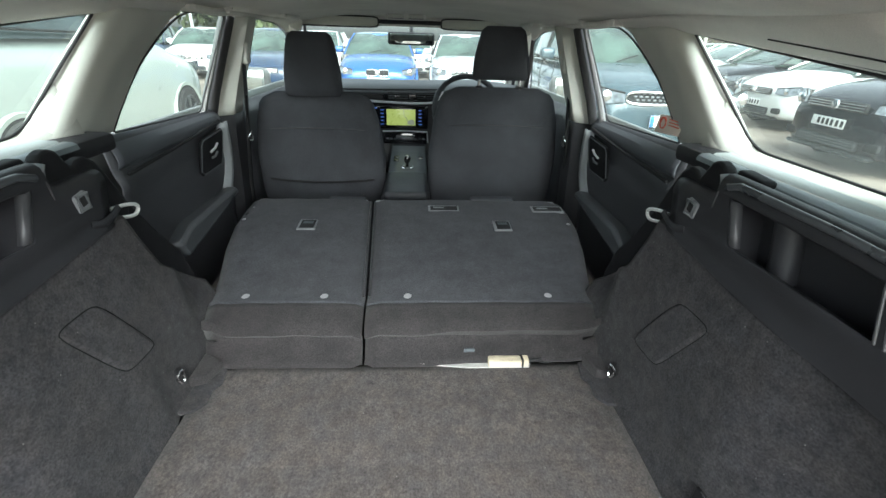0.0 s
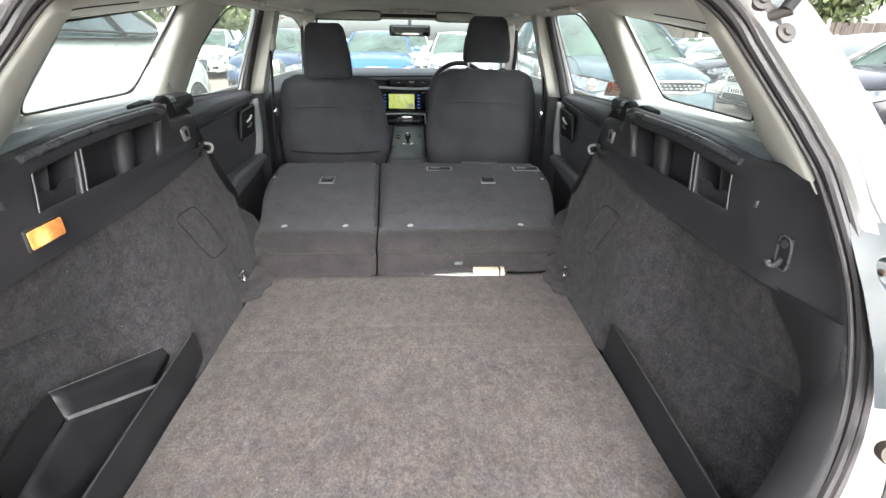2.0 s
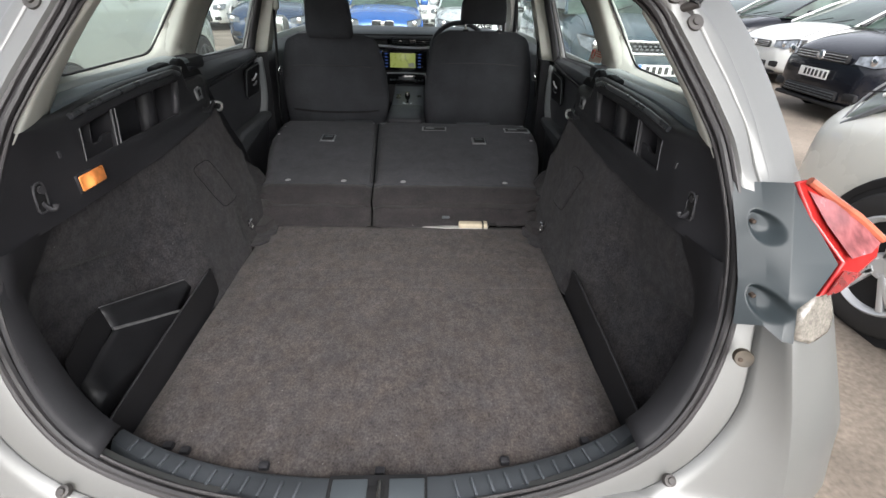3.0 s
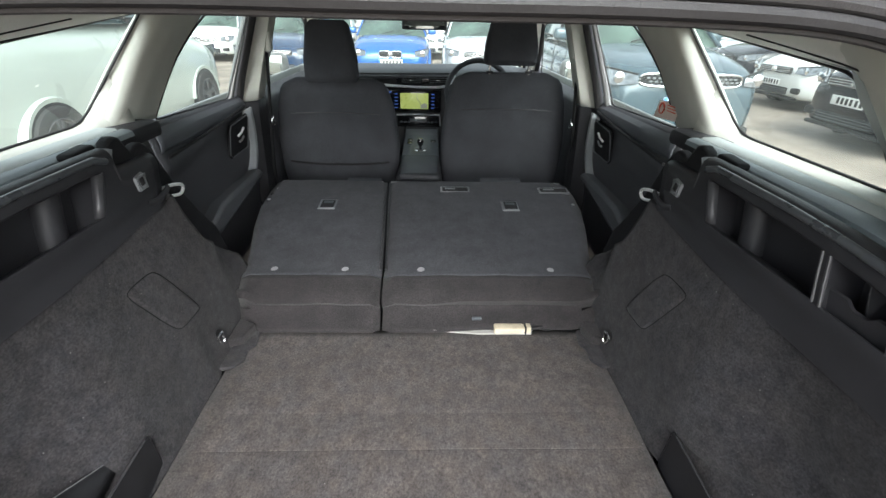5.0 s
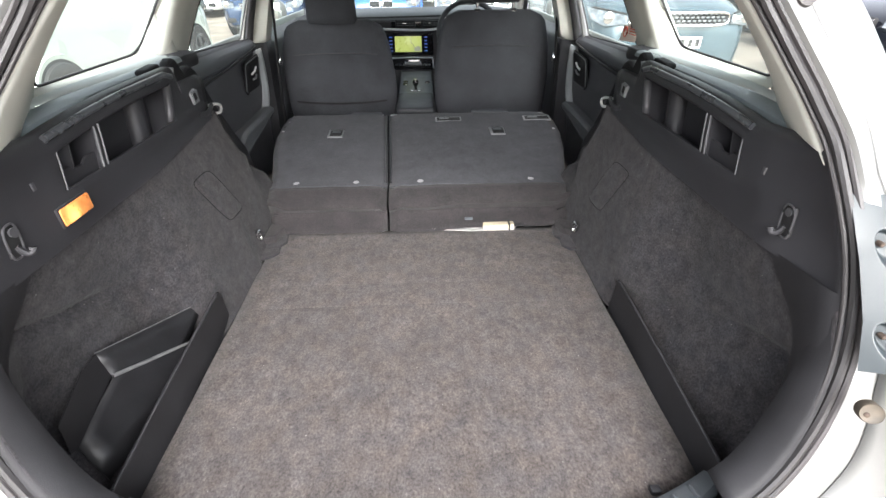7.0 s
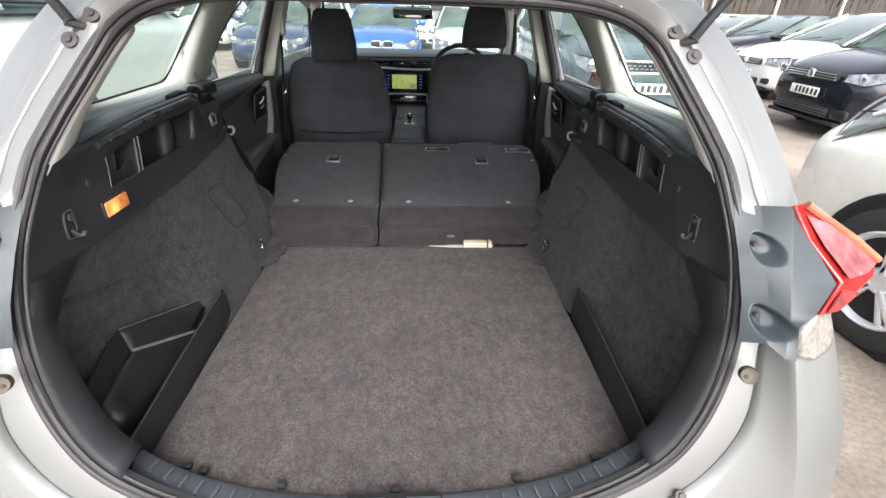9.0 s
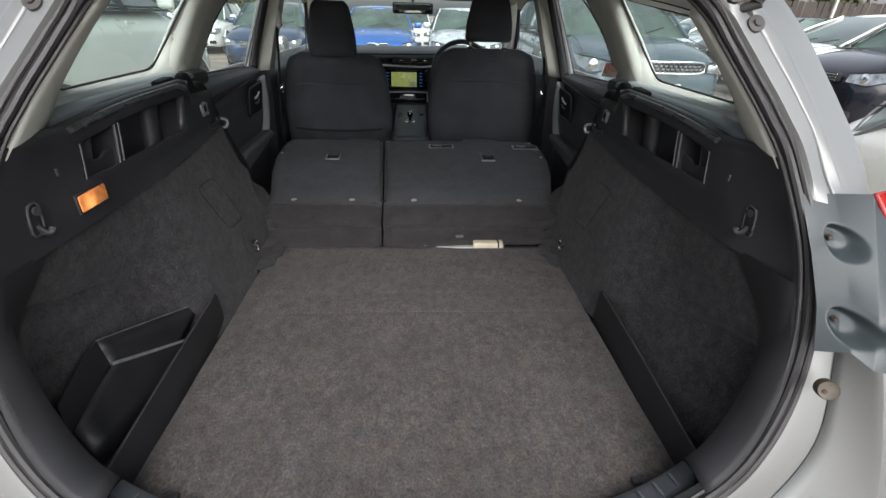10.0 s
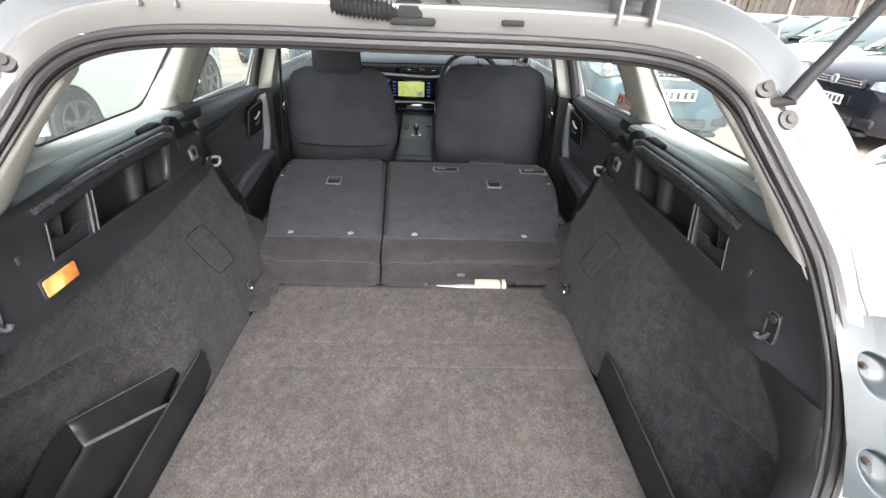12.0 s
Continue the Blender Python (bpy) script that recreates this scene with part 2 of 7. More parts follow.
RUBBER = material("black_rubber_seal", (0.018, 0.017, 0.018), 0.5, vary=0.2, scale=10, grain=0.12, grain_scale=500, bump=0.2)
SEALGREY = material("grey_seal_face", (0.026, 0.024, 0.025), 0.5, vary=0.15, scale=12, grain=0.1, grain_scale=500, bump=0.2)
BRACKET = material("brown_grey_bracket", (0.036, 0.032, 0.030), 0.5, vary=0.2, scale=30)
CLOTH = material("charcoal_seat_cloth", (0.058, 0.060, 0.067), 0.95, vary=0.12, scale=8, grain=0.35, grain_scale=600, bump=0.5, spec=0.12)
VINYL = material("charcoal_seat_vinyl", (0.034, 0.035, 0.040), 0.5, vary=0.12, scale=8, grain=0.12, grain_scale=600, bump=0.3, spec=0.35)
SILVER = material("silver_metallic_paint", (0.185, 0.188, 0.184), 0.44, metal=0.40, vary=0.05, scale=3, grain=0.06, grain_scale=1500, coat=0.2)
CHROME = material("satin_chrome", (0.75, 0.75, 0.76), 0.22, metal=1.0, vary=0.05)
LATCHMETAL = material("bright_latch_wire", (0.80, 0.80, 0.79), 0.35, metal=0.5, vary=0.06, scale=30)
RED = material("red_lamp_lens", (0.33, 0.017, 0.016), 0.18, vary=0.25, scale=18, coat=0.35)
PINK = material("pale_red_lamp_lens", (0.235, 0.072, 0.076), 0.24, vary=0.3, scale=45, coat=0.3)
DEEPRED = material("deep_red_lamp_lens", (0.17, 0.010, 0.010), 0.2, vary=0.4, scale=60, coat=0.3)
ORANGERED = material("orange_red_lamp_edge", (0.40, 0.105, 0.060), 0.2, vary=0.2, scale=30, coat=0.3)
RUSTBOLT = material("rust_brown_bolt", (0.050, 0.038, 0.031), 0.85, vary=0.4, scale=120, spec=0.15)
def lit_lens(name, color, at, near, far, reach):
    """A lamp lens, glowing most where its bulb sits behind it."""
    m = material(name, color, 0.3, vary=0.2, scale=60, emit=color, strength=far)
    nt = m.node_tree
    tc = nt.nodes.new("ShaderNodeTexCoord")
    d = nt.nodes.new("ShaderNodeVectorMath")
    d.operation = "DISTANCE"
    d.inputs[1].default_value = at
    nt.links.new(tc.outputs["Object"], d.inputs[0])
    r = nt.nodes.new("ShaderNodeMapRange")
    r.interpolation_type = "SMOOTHSTEP"
    r.inputs[1].default_value, r.inputs[2].default_value = 0.0, reach
    r.inputs[3].default_value, r.inputs[4].default_value = near, far
    nt.links.new(d.outputs["Value"], r.inputs[0])
    b = nt.nodes["Principled BSDF"]
    nt.links.new(r.outputs[0], b.inputs["Emission Strength"])
    return m


AMBER = lit_lens("amber_lens_lit", (0.64, 0.22, 0.06), (-0.549, 0.432, 1.004), 0.95, 0.06, 0.024)
CLEARLENS = material("clear_hammered_lens", (0.175, 0.162, 0.142), 0.22, vary=0.16, scale=120, grain=0.22, grain_scale=260, bump=0.4, coat=0.2)
FOAM = material("cream_foam_block", (0.52, 0.46, 0.34), 0.8, vary=0.1, scale=30, grain=0.1)
PALEMETAL = material("pale_underfloor_metal", (0.36, 0.35, 0.34), 0.6, vary=0.15, scale=12)
BLACK = material("matt_black", (0.008, 0.008, 0.009), 0.8, vary=0.2)
DARKCLOTH = material("dark_footwell_carpet", (0.015, 0.015, 0.016), 0.95, vary=0.2, grain=0.3)
DASH = material("dashboard_soft_black", (0.07, 0.074, 0.08), 0.55, vary=0.1, grain=0.1, grain_scale=700, bump=0.3)
GLOSSBLACK = material("piano_black", (0.008, 0.008, 0.010), 0.12, vary=0.1, coat=0.5)
DASHSILVER = material("dash_silver_trim", (0.62, 0.63, 0.65), 0.35, metal=0.4, vary=0.05)
PULLGREY = material("light_grey_door_pull", (0.26, 0.275, 0.285), 0.45, vary=0.08, scale=9, grain=0.06, grain_scale=900, bump=0.1)
CONSOLEGREY = material("console_grey_panel", (0.145, 0.155, 0.162), 0.4, vary=0.1, scale=12)
SCREENGREEN = material("map_screen_lit", (0.10, 0.12, 0.05), 0.3, emit=(0.52, 0.60, 0.16), strength=0.16, vary=0.1, scale=40)
SCREENGREY = material("map_area_grey", (0.1, 0.1, 0.1), 0.3, emit=(0.33, 0.36, 0.30), strength=0.10)
BLUEKEY = material("blue_backlit_keys", (0.02, 0.04, 0.12), 0.3, emit=(0.07, 0.16, 0.60), strength=0.12)
MIRRORGLASS = material("mirror_glass", (0.50, 0.54, 0.53), 0.02, metal=1.0, vary=0.02)
WINDOW = glass_material("window_glass", (0.74, 0.81, 0.78), dust_haze=0.05)
BEZEL = material("dark_grey_bezel", (0.16, 0.166, 0.176), 0.4, vary=0.12, scale=20)
DARKRIM = material("dark_wheel_trim", (0.05, 0.05, 0.052), 0.5, vary=0.2, scale=8)
FENCEWOOD = material("weathered_fence_board", (0.045, 0.035, 0.028), 0.85, vary=0.25, scale=3, grain=0.3, grain_scale=40, rand=0.2)
CONCRETE = material("concrete_post", (0.45, 0.43, 0.39), 0.85, vary=0.2, scale=4, grain=0.2, grain_scale=80)
HOLE = material("shaded_fixing_hole", (0.060, 0.050, 0.038), 0.7, vary=0.3, scale=60)
CLIPGREY = material("light_grey_clip", (0.30, 0.30, 0.31), 0.5, vary=0.1)
TARMAC = material("dusty_tarmac", (0.205, 0.172, 0.140), 0.92, vary=0.30, scale=1.3, grain=0.22, grain_scale=45, bump=0.35)
WHITEPAINT = material("white_car_paint", (0.64, 0.65, 0.63), 0.25, vary=0.03, scale=2, coat=0.5)
IVORYPAINT = material("ivory_white_paint", (0.76, 0.75, 0.68), 0.28, vary=0.03, scale=2, coat=0.6)
DULLWHITE = material("off_white_paint", (0.46, 0.51, 0.46), 0.3, vary=0.04, scale=1.2, coat=0.5)
BLUEPAINT = material("bright_blue_metallic", (0.022, 0.115, 0.40), 0.25, metal=0.25, vary=0.05, scale=2, coat=0.8)
NAVYPAINT = material("dark_blue_paint", (0.015, 0.035, 0.08), 0.2, vary=0.1, scale=2, coat=0.8)
BLACKPAINT = material("black_car_paint", (0.010, 0.011, 0.016), 0.15, vary=0.1, scale=2, coat=0.25, spec=0.4)
TEALPAINT = material("dark_slate_green_paint", (0.050, 0.080, 0.098), 0.22, metal=0.15, vary=0.1, scale=2, coat=0.5)
PALESILVER = material("pale_silver_paint", (0.60, 0.63, 0.65), 0.28, metal=0.3, vary=0.04, scale=2, coat=0.7)
TINTED = material("dark_car_glass", (0.030, 0.045, 0.045), 0.04, vary=0.3, scale=2.0, coat=0.2, spec=0.5)
# mottled dark green base stands for trees reflected in the parked cars' glass
CLEARGLASS = material("windscreen_tree_reflection", (0.050, 0.075, 0.062), 0.05, vary=0.45, scale=2.2, spec=0.45)
TYRE = material("tyre_rubber", (0.022, 0.021, 0.021), 0.8, vary=0.2, scale=10, grain=0.15)
ALLOY = material("alloy_rim", (0.62, 0.63, 0.64), 0.35, metal=0.35, vary=0.08, scale=8)
LAMP = material("headlamp_lens", (0.17, 0.185, 0.20), 0.10, metal=0.45, vary=0.5, scale=18, coat=0.6)
HEADGLASS = material("clear_headlamp_glass", (0.17, 0.195, 0.18), 0.08, metal=0.1, vary=0.45, scale=9, coat=0.5)
PLATE = material("white_plate", (0.78, 0.78, 0.76), 0.4, vary=0.05)
PLATEBLUE = material("plate_blue_band", (0.03, 0.16, 0.55), 0.4)
PLATEINK = material("plate_black_bars", (0.02, 0.02, 0.02), 0.5)
STICKER = material("red_round_sticker", (0.65, 0.12, 0.07), 0.5)
STICKERPALE = material("pale_sticker", (0.72, 0.62, 0.55), 0.6)
BARK = material("tree_bark", (0.10, 0.075, 0.05), 0.9, vary=0.3, scale=8, grain=0.3, grain_scale=60)
LEAF = material("spring_leaves", (0.060, 0.078, 0.028), 0.6, vary=0.5, scale=0.6, rand=0.15)
POLEGREY = material("galvanised_pole", (0.5, 0.5, 0.5), 0.45, metal=0.5)


# ---- builders ----
def finish(bm, name, mat, parent=None, label="", smooth=True, mods=()):
    me = bpy.data.meshes.new(name)
    bmesh.ops.recalc_face_normals(bm, faces=bm.faces)
    bm.to_mesh(me)
    bm.free()
    if smooth:
        me.polygons.foreach_set("use_smooth", [True] * len(me.polygons))
        me.set_sharp_from_angle(angle=radians(38))
    me.materials.append(mat)
    ob = new(name, me)
    if parent:
        ob.parent = parent
    if label:
        ob["label"] = label
    for kind, val in mods:
        if kind == "solid":
            md = ob.modifiers.new("thickness", "SOLIDIFY")
            md.thickness, md.offset = val, 0
        if kind == "bevel":
            md = ob.modifiers.new("edges", "BEVEL")
            md.width, md.segments, md.limit_method = val, 2, "ANGLE"
        if kind == "subsurf":
            md = ob.modifiers.new("smooth", "SUBSURF")
            md.levels = md.render_levels = val
    return ob


def part(name, bm, mat, parent, label="", **kw):
    return finish(bm, name, mat, parent, label, **kw)


def empty(name, label, category, group="", at=(0, 0, 0)):
    ob = new(name)
    ob.empty_display_size = 0.1
    ob.location = at
    return tagged(ob, label, category, group)


def thing(name, bm, mat, label, category, group="", kind="", **kw):
    return tagged(finish(bm, name, mat, **kw), label, category, group, kind)


def box(cx, cy, cz, sx, sy, sz, bevel=0.0, m=None, bm=None, seg=2):
    """A box, rounded by bevel, turned by m, added to bm."""
    out = bm if bm is not None else bmesh.new()
    b = bmesh.new()
    bmesh.ops.create_cube(b, size=1)
    for v in b.verts:
        v.co = Vector((v.co.x * sx, v.co.y * sy, v.co.z * sz))
    if bevel:
        bmesh.ops.bevel(b, geom=list(b.edges), offset=min(bevel, 0.45 * min(sx, sy, sz)), segments=seg, affect="EDGES", profile=0.5)
    t = Matrix.Translation((cx, cy, cz)) @ (m if m is not None else Matrix())
    join(out, b, t)
    return out


def join(out, b, t=None):
    idx = {}
    for v in b.verts:
        idx[v] = out.verts.new(t @ v.co if t is not None else v.co)
    for f in b.faces:
        try:
            out.faces.new([idx[v] for v in f.verts])
        except ValueError:
            pass
    b.free()
    return out


def grid(rows, bm=None, close_u=False, close_v=False, caps=False):
    """A sheet through rows of points."""
    b = bm if bm is not None else bmesh.new()
    vs = [[b.verts.new(p) for p in r] for r in rows]
    nr, nc = len(vs), len(vs[0])
    for i in range(nr - (0 if close_u else 1)):
        for j in range(nc - (0 if close_v else 1)):
            a, c = vs[i], vs[(i + 1) % nr]
            k = (j + 1) % nc
            quad = [a[j], a[k], c[k], c[j]]
            try:
                b.faces.new(quad)
            except ValueError:
                pass
    if caps:
        for r in (vs[0], vs[-1]):
            try:
                b.faces.new(r)
            except ValueError:
                pass
    return b


def sheet(f, nu, nv, bm=None):
    return grid([[f(i / nu, j / nv) for j in range(nv + 1)] for i in range(nu + 1)], bm)


def tube(points, r, n=8, closed=False, bm=None, flat=1.0):
    """A round bar along points; flat squashes it across."""
    pts = [Vector(p) for p in points]
    rows = []
    up = Vector((0, 0, 1))
    for i, p in enumerate(pts):
        a = pts[i - 1] if (i > 0 or closed) else p
        c = pts[(i + 1) % len(pts)] if (i < len(pts) - 1 or closed) else p
        d = (c - a).normalized()
        s = d.cross(up)
        s = s.normalized() if s.length > 0.05 else d.cross(Vector((0, 1, 0))).normalized()
        q = s.cross(d).normalized()
        rows.append([p + s * (math.cos(2 * math.pi * k / n) * r * flat) + q * (math.sin(2 * math.pi * k / n) * r) for k in range(n)])
    return grid(rows, bm, close_u=closed, close_v=True, caps=not closed)


def lathe(profile, n=32, axis="x", bm=None, t=None, caps=True):
    """Turn (radius, along) pairs round an axis."""
    rows = []
    for r, a in profile:
        row = []
        for k in range(n):
            c, s = r * math.cos(2 * math.pi * k / n), r * math.sin(2 * math.pi * k / n)
            row.append((a, c, s) if axis == "x" else ((c, a, s) if axis == "y" else (c, s, a)))
        rows.append(row)
    b = grid(rows, None, close_v=True, caps=caps)
    out = bm if bm is not None else bmesh.new()
    return join(out, b, t)


def prism(poly, extrude, bm=None):
    """A flat polygon of 3D points, pushed along the vector extrude."""
    b = bm if bm is not None else bmesh.new()
    e = Vector(extrude)
    lo = [b.verts.new(Vector(p)) for p in poly]
    hi = [b.verts.new(Vector(p) + e) for p in poly]
    b.faces.new(lo)
    b.faces.new(list(reversed(hi)))
    for i in range(len(poly)):
        k = (i + 1) % len(poly)
        b.faces.new([lo[i], lo[k], hi[k], hi[i]])
    return b


def ease(points, x):
    """Smooth value at x through (x, value) pairs."""
    if x <= points[0][0]:
        return points[0][1]
    for (a, va), (b, vb) in zip(points, points[1:]):
        if x <= b:
            return va + (vb - va) * (x - a) / (b - a)
    return points[-1][1]


def smooth01(t):
    t = max(0.0, min(1.0, t))
    return t * t * (3 - 2 * t)


def spline(pts, n, closed=False):
    """Catmull-Rom points through pts, n to a span."""
    P = [Vector(p) for p in pts]
    out = []
    m = len(P)
    for i in range(m if closed else m - 1):
        p0, p1 = P[i - 1] if (i or closed) else P[0], P[i]
        p2 = P[(i + 1) % m]
        p3 = P[(i + 2) % m] if (closed or i + 2 < m) else p2
        for k in range(n):
            t = k / n
            out.append(0.5 * (2 * p1 + (p2 - p0) * t + (2 * p0 - 5 * p1 + 4 * p2 - p3) * t * t + (3 * p1 - p0 - 3 * p2 + p3) * t ** 3))
    if not closed:
        out.append(P[-1])
    return out


def structure(name, bm, mat, label, category, **kw):
    return thing(name, bm, mat, label, category, kind="structure", **kw)


# ---- the ground ----
bm = sheet(lambda u, v: (-400 + 800 * u, -400 + 800 * v, 0.0), 8, 8)
structure("ground", bm, TARMAC, "dusty worn tarmac of an open car park", "ground")

# ---- the estate car: tail opening ----
HALF = [(0.0, 0.380, 1.369), (0.16, 0.381, 1.369), (0.28, 0.388, 1.364), (0.365, 0.402, 1.348), (0.428, 0.412, 1.316), (0.463, 0.395, 1.273), (0.492, 0.366, 1.226), (0.518, 0.336, 1.180), (0.543, 0.296, 1.120), (0.557, 0.220, 1.005), (0.548, 0.160, 0.875), (0.508, 0.120, 0.740), (0.428, 0.095, 0.655), (0.25, 0.060, 0.612), (0.0, 0.042, 0.600)]
RING = spline([(x, y, z) for x, y, z in HALF] + [(-x, y, z) for x, y, z in HALF[-2:0:-1]], 6, closed=True)
CENTRE = Vector((0, 0, 0.98))


def outward(i):
    a, c = RING[i - 1], RING[(i + 1) % len(RING)]
    d = c - a
    n = Vector((-d.z, 0, d.x)).normalized()
    if n.dot(RING[i] - CENTRE) < 0:
        n = -n
    return n


NORMALS = [outward(i) for i in range(len(RING))]


def opening(d, e):
    """The opening's outline, d metres further out and e metres further back."""
    return [p + n * d + Vector((0, -e, 0)) for p, n in zip(RING, NORMALS)]


car = empty("estate_car", "silver estate car with its tailgate open, parked", "car")
seal = part("tailgate_seal", tube(opening(0.0085, 0.006), 0.0062, 8, closed=True), RUBBER, car, "black rubber weatherstrip round the tailgate opening")
part("seal_lip", tube(opening(0.0185, 0.010), 0.0050, 8, closed=True), SEALGREY, seal)
part("seal_inner_lip", tube(opening(0.002, -0.002), 0.0034, 8, closed=True), SEALGREY, seal)
part("seal_groove", tube(opening(0.0135, 0.004), 0.0035, 6, closed=True), BLACK, seal)


wide = [0.050 + 0.032 * smooth01((0.90 - p.z) / 0.14) * smooth01((p.z - 0.60) / 0.05) for p in RING]
def channel(low, high, from_outer=False):
    """One line round the opening: (d, e) as in opening(), low at the sides and high along the pillars."""
    out = []
    for p, n, w in zip(RING, NORMALS, wide):
        h = smooth01((p.z - 1.07) / 0.03) * smooth01((1.34 - p.z) / 0.05)
        d, e = [a + (b - a) * h for a, b in zip(low, high)]
        out.append(p + n * (d + (w if from_outer else 0.0)) + Vector((0, -e, 0)))
    return out


rings = [opening(0.012, -0.02), opening(0.014, 0.000), channel((0.020, 0.006), (0.020, 0.014)), channel((0.024, 0.008), (0.0235, 0.0195)), channel((0.034, 0.013), (0.0260, 0.0185)), channel((-0.004, 0.018), (-0.004, 0.0065), True), channel((0.0, 0.018), (0.0, 0.005), True)]
bm = grid([list(r) for r in rings], close_v=True)
part("tail_channel", bm, SILVER, car, "silver painted channel round the opening", mods=(("solid", 0.003),))

# rear quarter panels, tail lamps, strut mounts
QUARTER = [
    # z, crease x, crease y, silhouette x, silhouette y
    (1.092, 0.618, 0.262, 0.678, 0.278),
    (1.075, 0.626, 0.248, 0.695, 0.280),
    (1.060, 0.640, 0.225, 0.725, 0.295),
    (0.990, 0.640, 0.190, 0.760, 0.280),
    (0.910, 0.618, 0.102, 0.765, 0.200),
    (0.860, 0.628, 0.086, 0.775, 0.175),
    (0.780, 0.650, 0.068, 0.797, 0.145),
    (0.690, 0.672, 0.052, 0.835, 0.125),
    (0.560, 0.695, 0.030, 0.868, 0.120),
    (0.420, 0.690, 0.045, 0.862, 0.140),
    (0.300, 0.650, 0.090, 0.83, 0.180),
]


def flank(z):
    """Half width of the body side at height z."""
    return ease([(0.25, 0.84), (0.45, 0.885), (0.75, 0.89), (0.95, 0.855), (1.08, 0.80), (1.2, 0.755), (1.36, 0.68)], z)


EDGE = sorted([(q.z, q.x, q.y) for q in rings[-1] if q.x > 0.30 and q.z < 1.2])


def inner_x(z):
    return ease([(0.30, 0.30)] + [(a, b) for a, b, c in EDGE], z)


def inner_y(z):
    return ease([(0.30, 0.06), (0.54, 0.0)] + [(a, c - 0.002) for a, b, c in EDGE], z)


PILLAR_CREASE = [(1.096, 0.619, 0.261), (1.133, 0.608, 0.288), (1.174, 0.599, 0.318), (1.215, 0.584, 0.347), (1.257, 0.563, 0.373), (1.300, 0.538, 0.394), (1.342, 0.506, 0.400)]
PILLAR_EDGE = [(1.087, 0.678, 0.275), (1.125, 0.677, 0.306), (1.166, 0.671, 0.343), (1.209, 0.658, 0.378), (1.253, 0.640, 0.410), (1.297, 0.620, 0.439), (1.342, 0.583, 0.450)]


def along(table, z, k):
    return ease([(r[0], r[k]) for r in table], z)


for s in (1, -1):
    # skin from the middle of the roof edge, round the corner and down the pillar, then the quarter panel
    top = []
    for p, n in zip(RING, NORMALS):
        if p.z < 1.098 or s * p.x < -0.001:
            continue
        f = 0.55 + 0.45 * (1 - max(0, n.z)) ** 0.7
        row = [p + n * (d * f if d > 0.05 else d) + Vector((0, dy, 0)) for d, dy in ((0.050, -0.018 + 0.013 * smooth01((1.34 - p.z) / 0.05) * smooth01((p.z - 1.07) / 0.03)), (0.066, -0.008), (0.080, 0.004), (0.084, 0.010), (0.088, 0.018), (0.118, 0.032), (0.156, 0.050), (0.166, 0.09), (0.172, 0.16), (0.176, 0.30))]
        w = smooth01((1.325 - p.z) / 0.06)
        if w > 0:
            zc, zs = p.z + 0.004, p.z + 0.008
            crease = Vector((s * along(PILLAR_CREASE, zc, 1), along(PILLAR_CREASE, zc, 2), zc))
            rim = Vector((s * along(PILLAR_EDGE, zs, 1), along(PILLAR_EDGE, zs, 2), zs))
            low = [row[0], row[0].lerp(crease, 0.5), row[0].lerp(crease, 0.90), crease + Vector((0, 0.004, 0)), crease.lerp(rim, 0.09), crease.lerp(rim, 0.86) + Vector((0, 0.002, 0)), rim, rim + Vector((s * 0.002, 0.014, 0.0)), rim + Vector((s * 0.012, 0.12, 0.0)), rim + Vector((s * 0.014, 0.30, 0.0))]
            row = [a.lerp(b, w) for a, b in zip(row, low)]
        top.append((math.atan2(s * p.x, p.z - 1.0), row))
    rows = [r for a, r in sorted(top, key=lambda q: q[0])]
    for z in (1.092, 1.075, 1.060, 1.025, 0.990, 0.950, 0.910, 0.885, 0.860, 0.820, 0.780, 0.745, 0.715, 0.690, 0.668, 0.648, 0.630, 0.612, 0.594, 0.576, 0.560, 0.545, 0.500, 0.420, 0.300):
        xc, yc, xs, ys = [ease(sorted((r[0], r[k]) for r in QUARTER), z) for k in (1, 2, 3, 4)]
        xi, yi = inner_x(z), inner_y(z)
        xf = flank(z)
        rows.append([(s * xi, yi, z), (s * (xi + (xc - xi) * 0.5), yi + (yc - yi) * 0.42, z), (s * (xi + (xc - xi) * 0.90), yi + (yc - yi) * 0.84, z), (s * xc, yc, z), (s * (xc + (xs - xc) * 0.06), yc + (ys - yc) * 0.035, z), (s * (xc + (xs - xc) * 0.45), yc + (ys - yc) * 0.30, z), (s * xs, ys, z), (s * (xs + (xf - xs) * 0.55), ys + 0.09, z), (s * xf, ys + 0.24, z), (s * xf, 0.95 if z < 1.11 else 0.68 + 0.5 * (z - 1.1), z)])
    part("quarter_panel", grid(rows), SILVER, car, mods=(("subsurf", 1), ("solid", 0.004)))

    # slate cover beside the lamp, pierced by two bolt wells
    COVER = [
        [(0.0, 0.547, 0.134, 0.912), (0.27, 0.556, 0.167, 0.964), (0.58, 0.557, 0.209, 1.024), (1.0, 0.558, 0.264, 1.091)],
        [(0.0, 0.574, 0.112, 0.926), (0.33, 0.586, 0.160, 0.988), (0.62, 0.589, 0.198, 1.040), (1.0, 0.601, 0.257, 1.094)],
        [(0.0, 0.592, 0.091, 0.914), (0.30, 0.603, 0.125, 0.972), (0.58, 0.618, 0.172, 1.028), (1.0, 0.638, 0.236, 1.101)],
        [(0.0, 0.608, 0.088, 0.912), (0.24, 0.607, 0.107, 0.960), (0.32, 0.633, 0.116, 0.976), (0.48, 0.682, 0.152, 1.008), (0.92, 0.640, 0.226, 1.088), (1.0, 0.641, 0.237, 1.103)],
    ]
    STEPS = (0.0, 0.36, 0.62, 1.0)

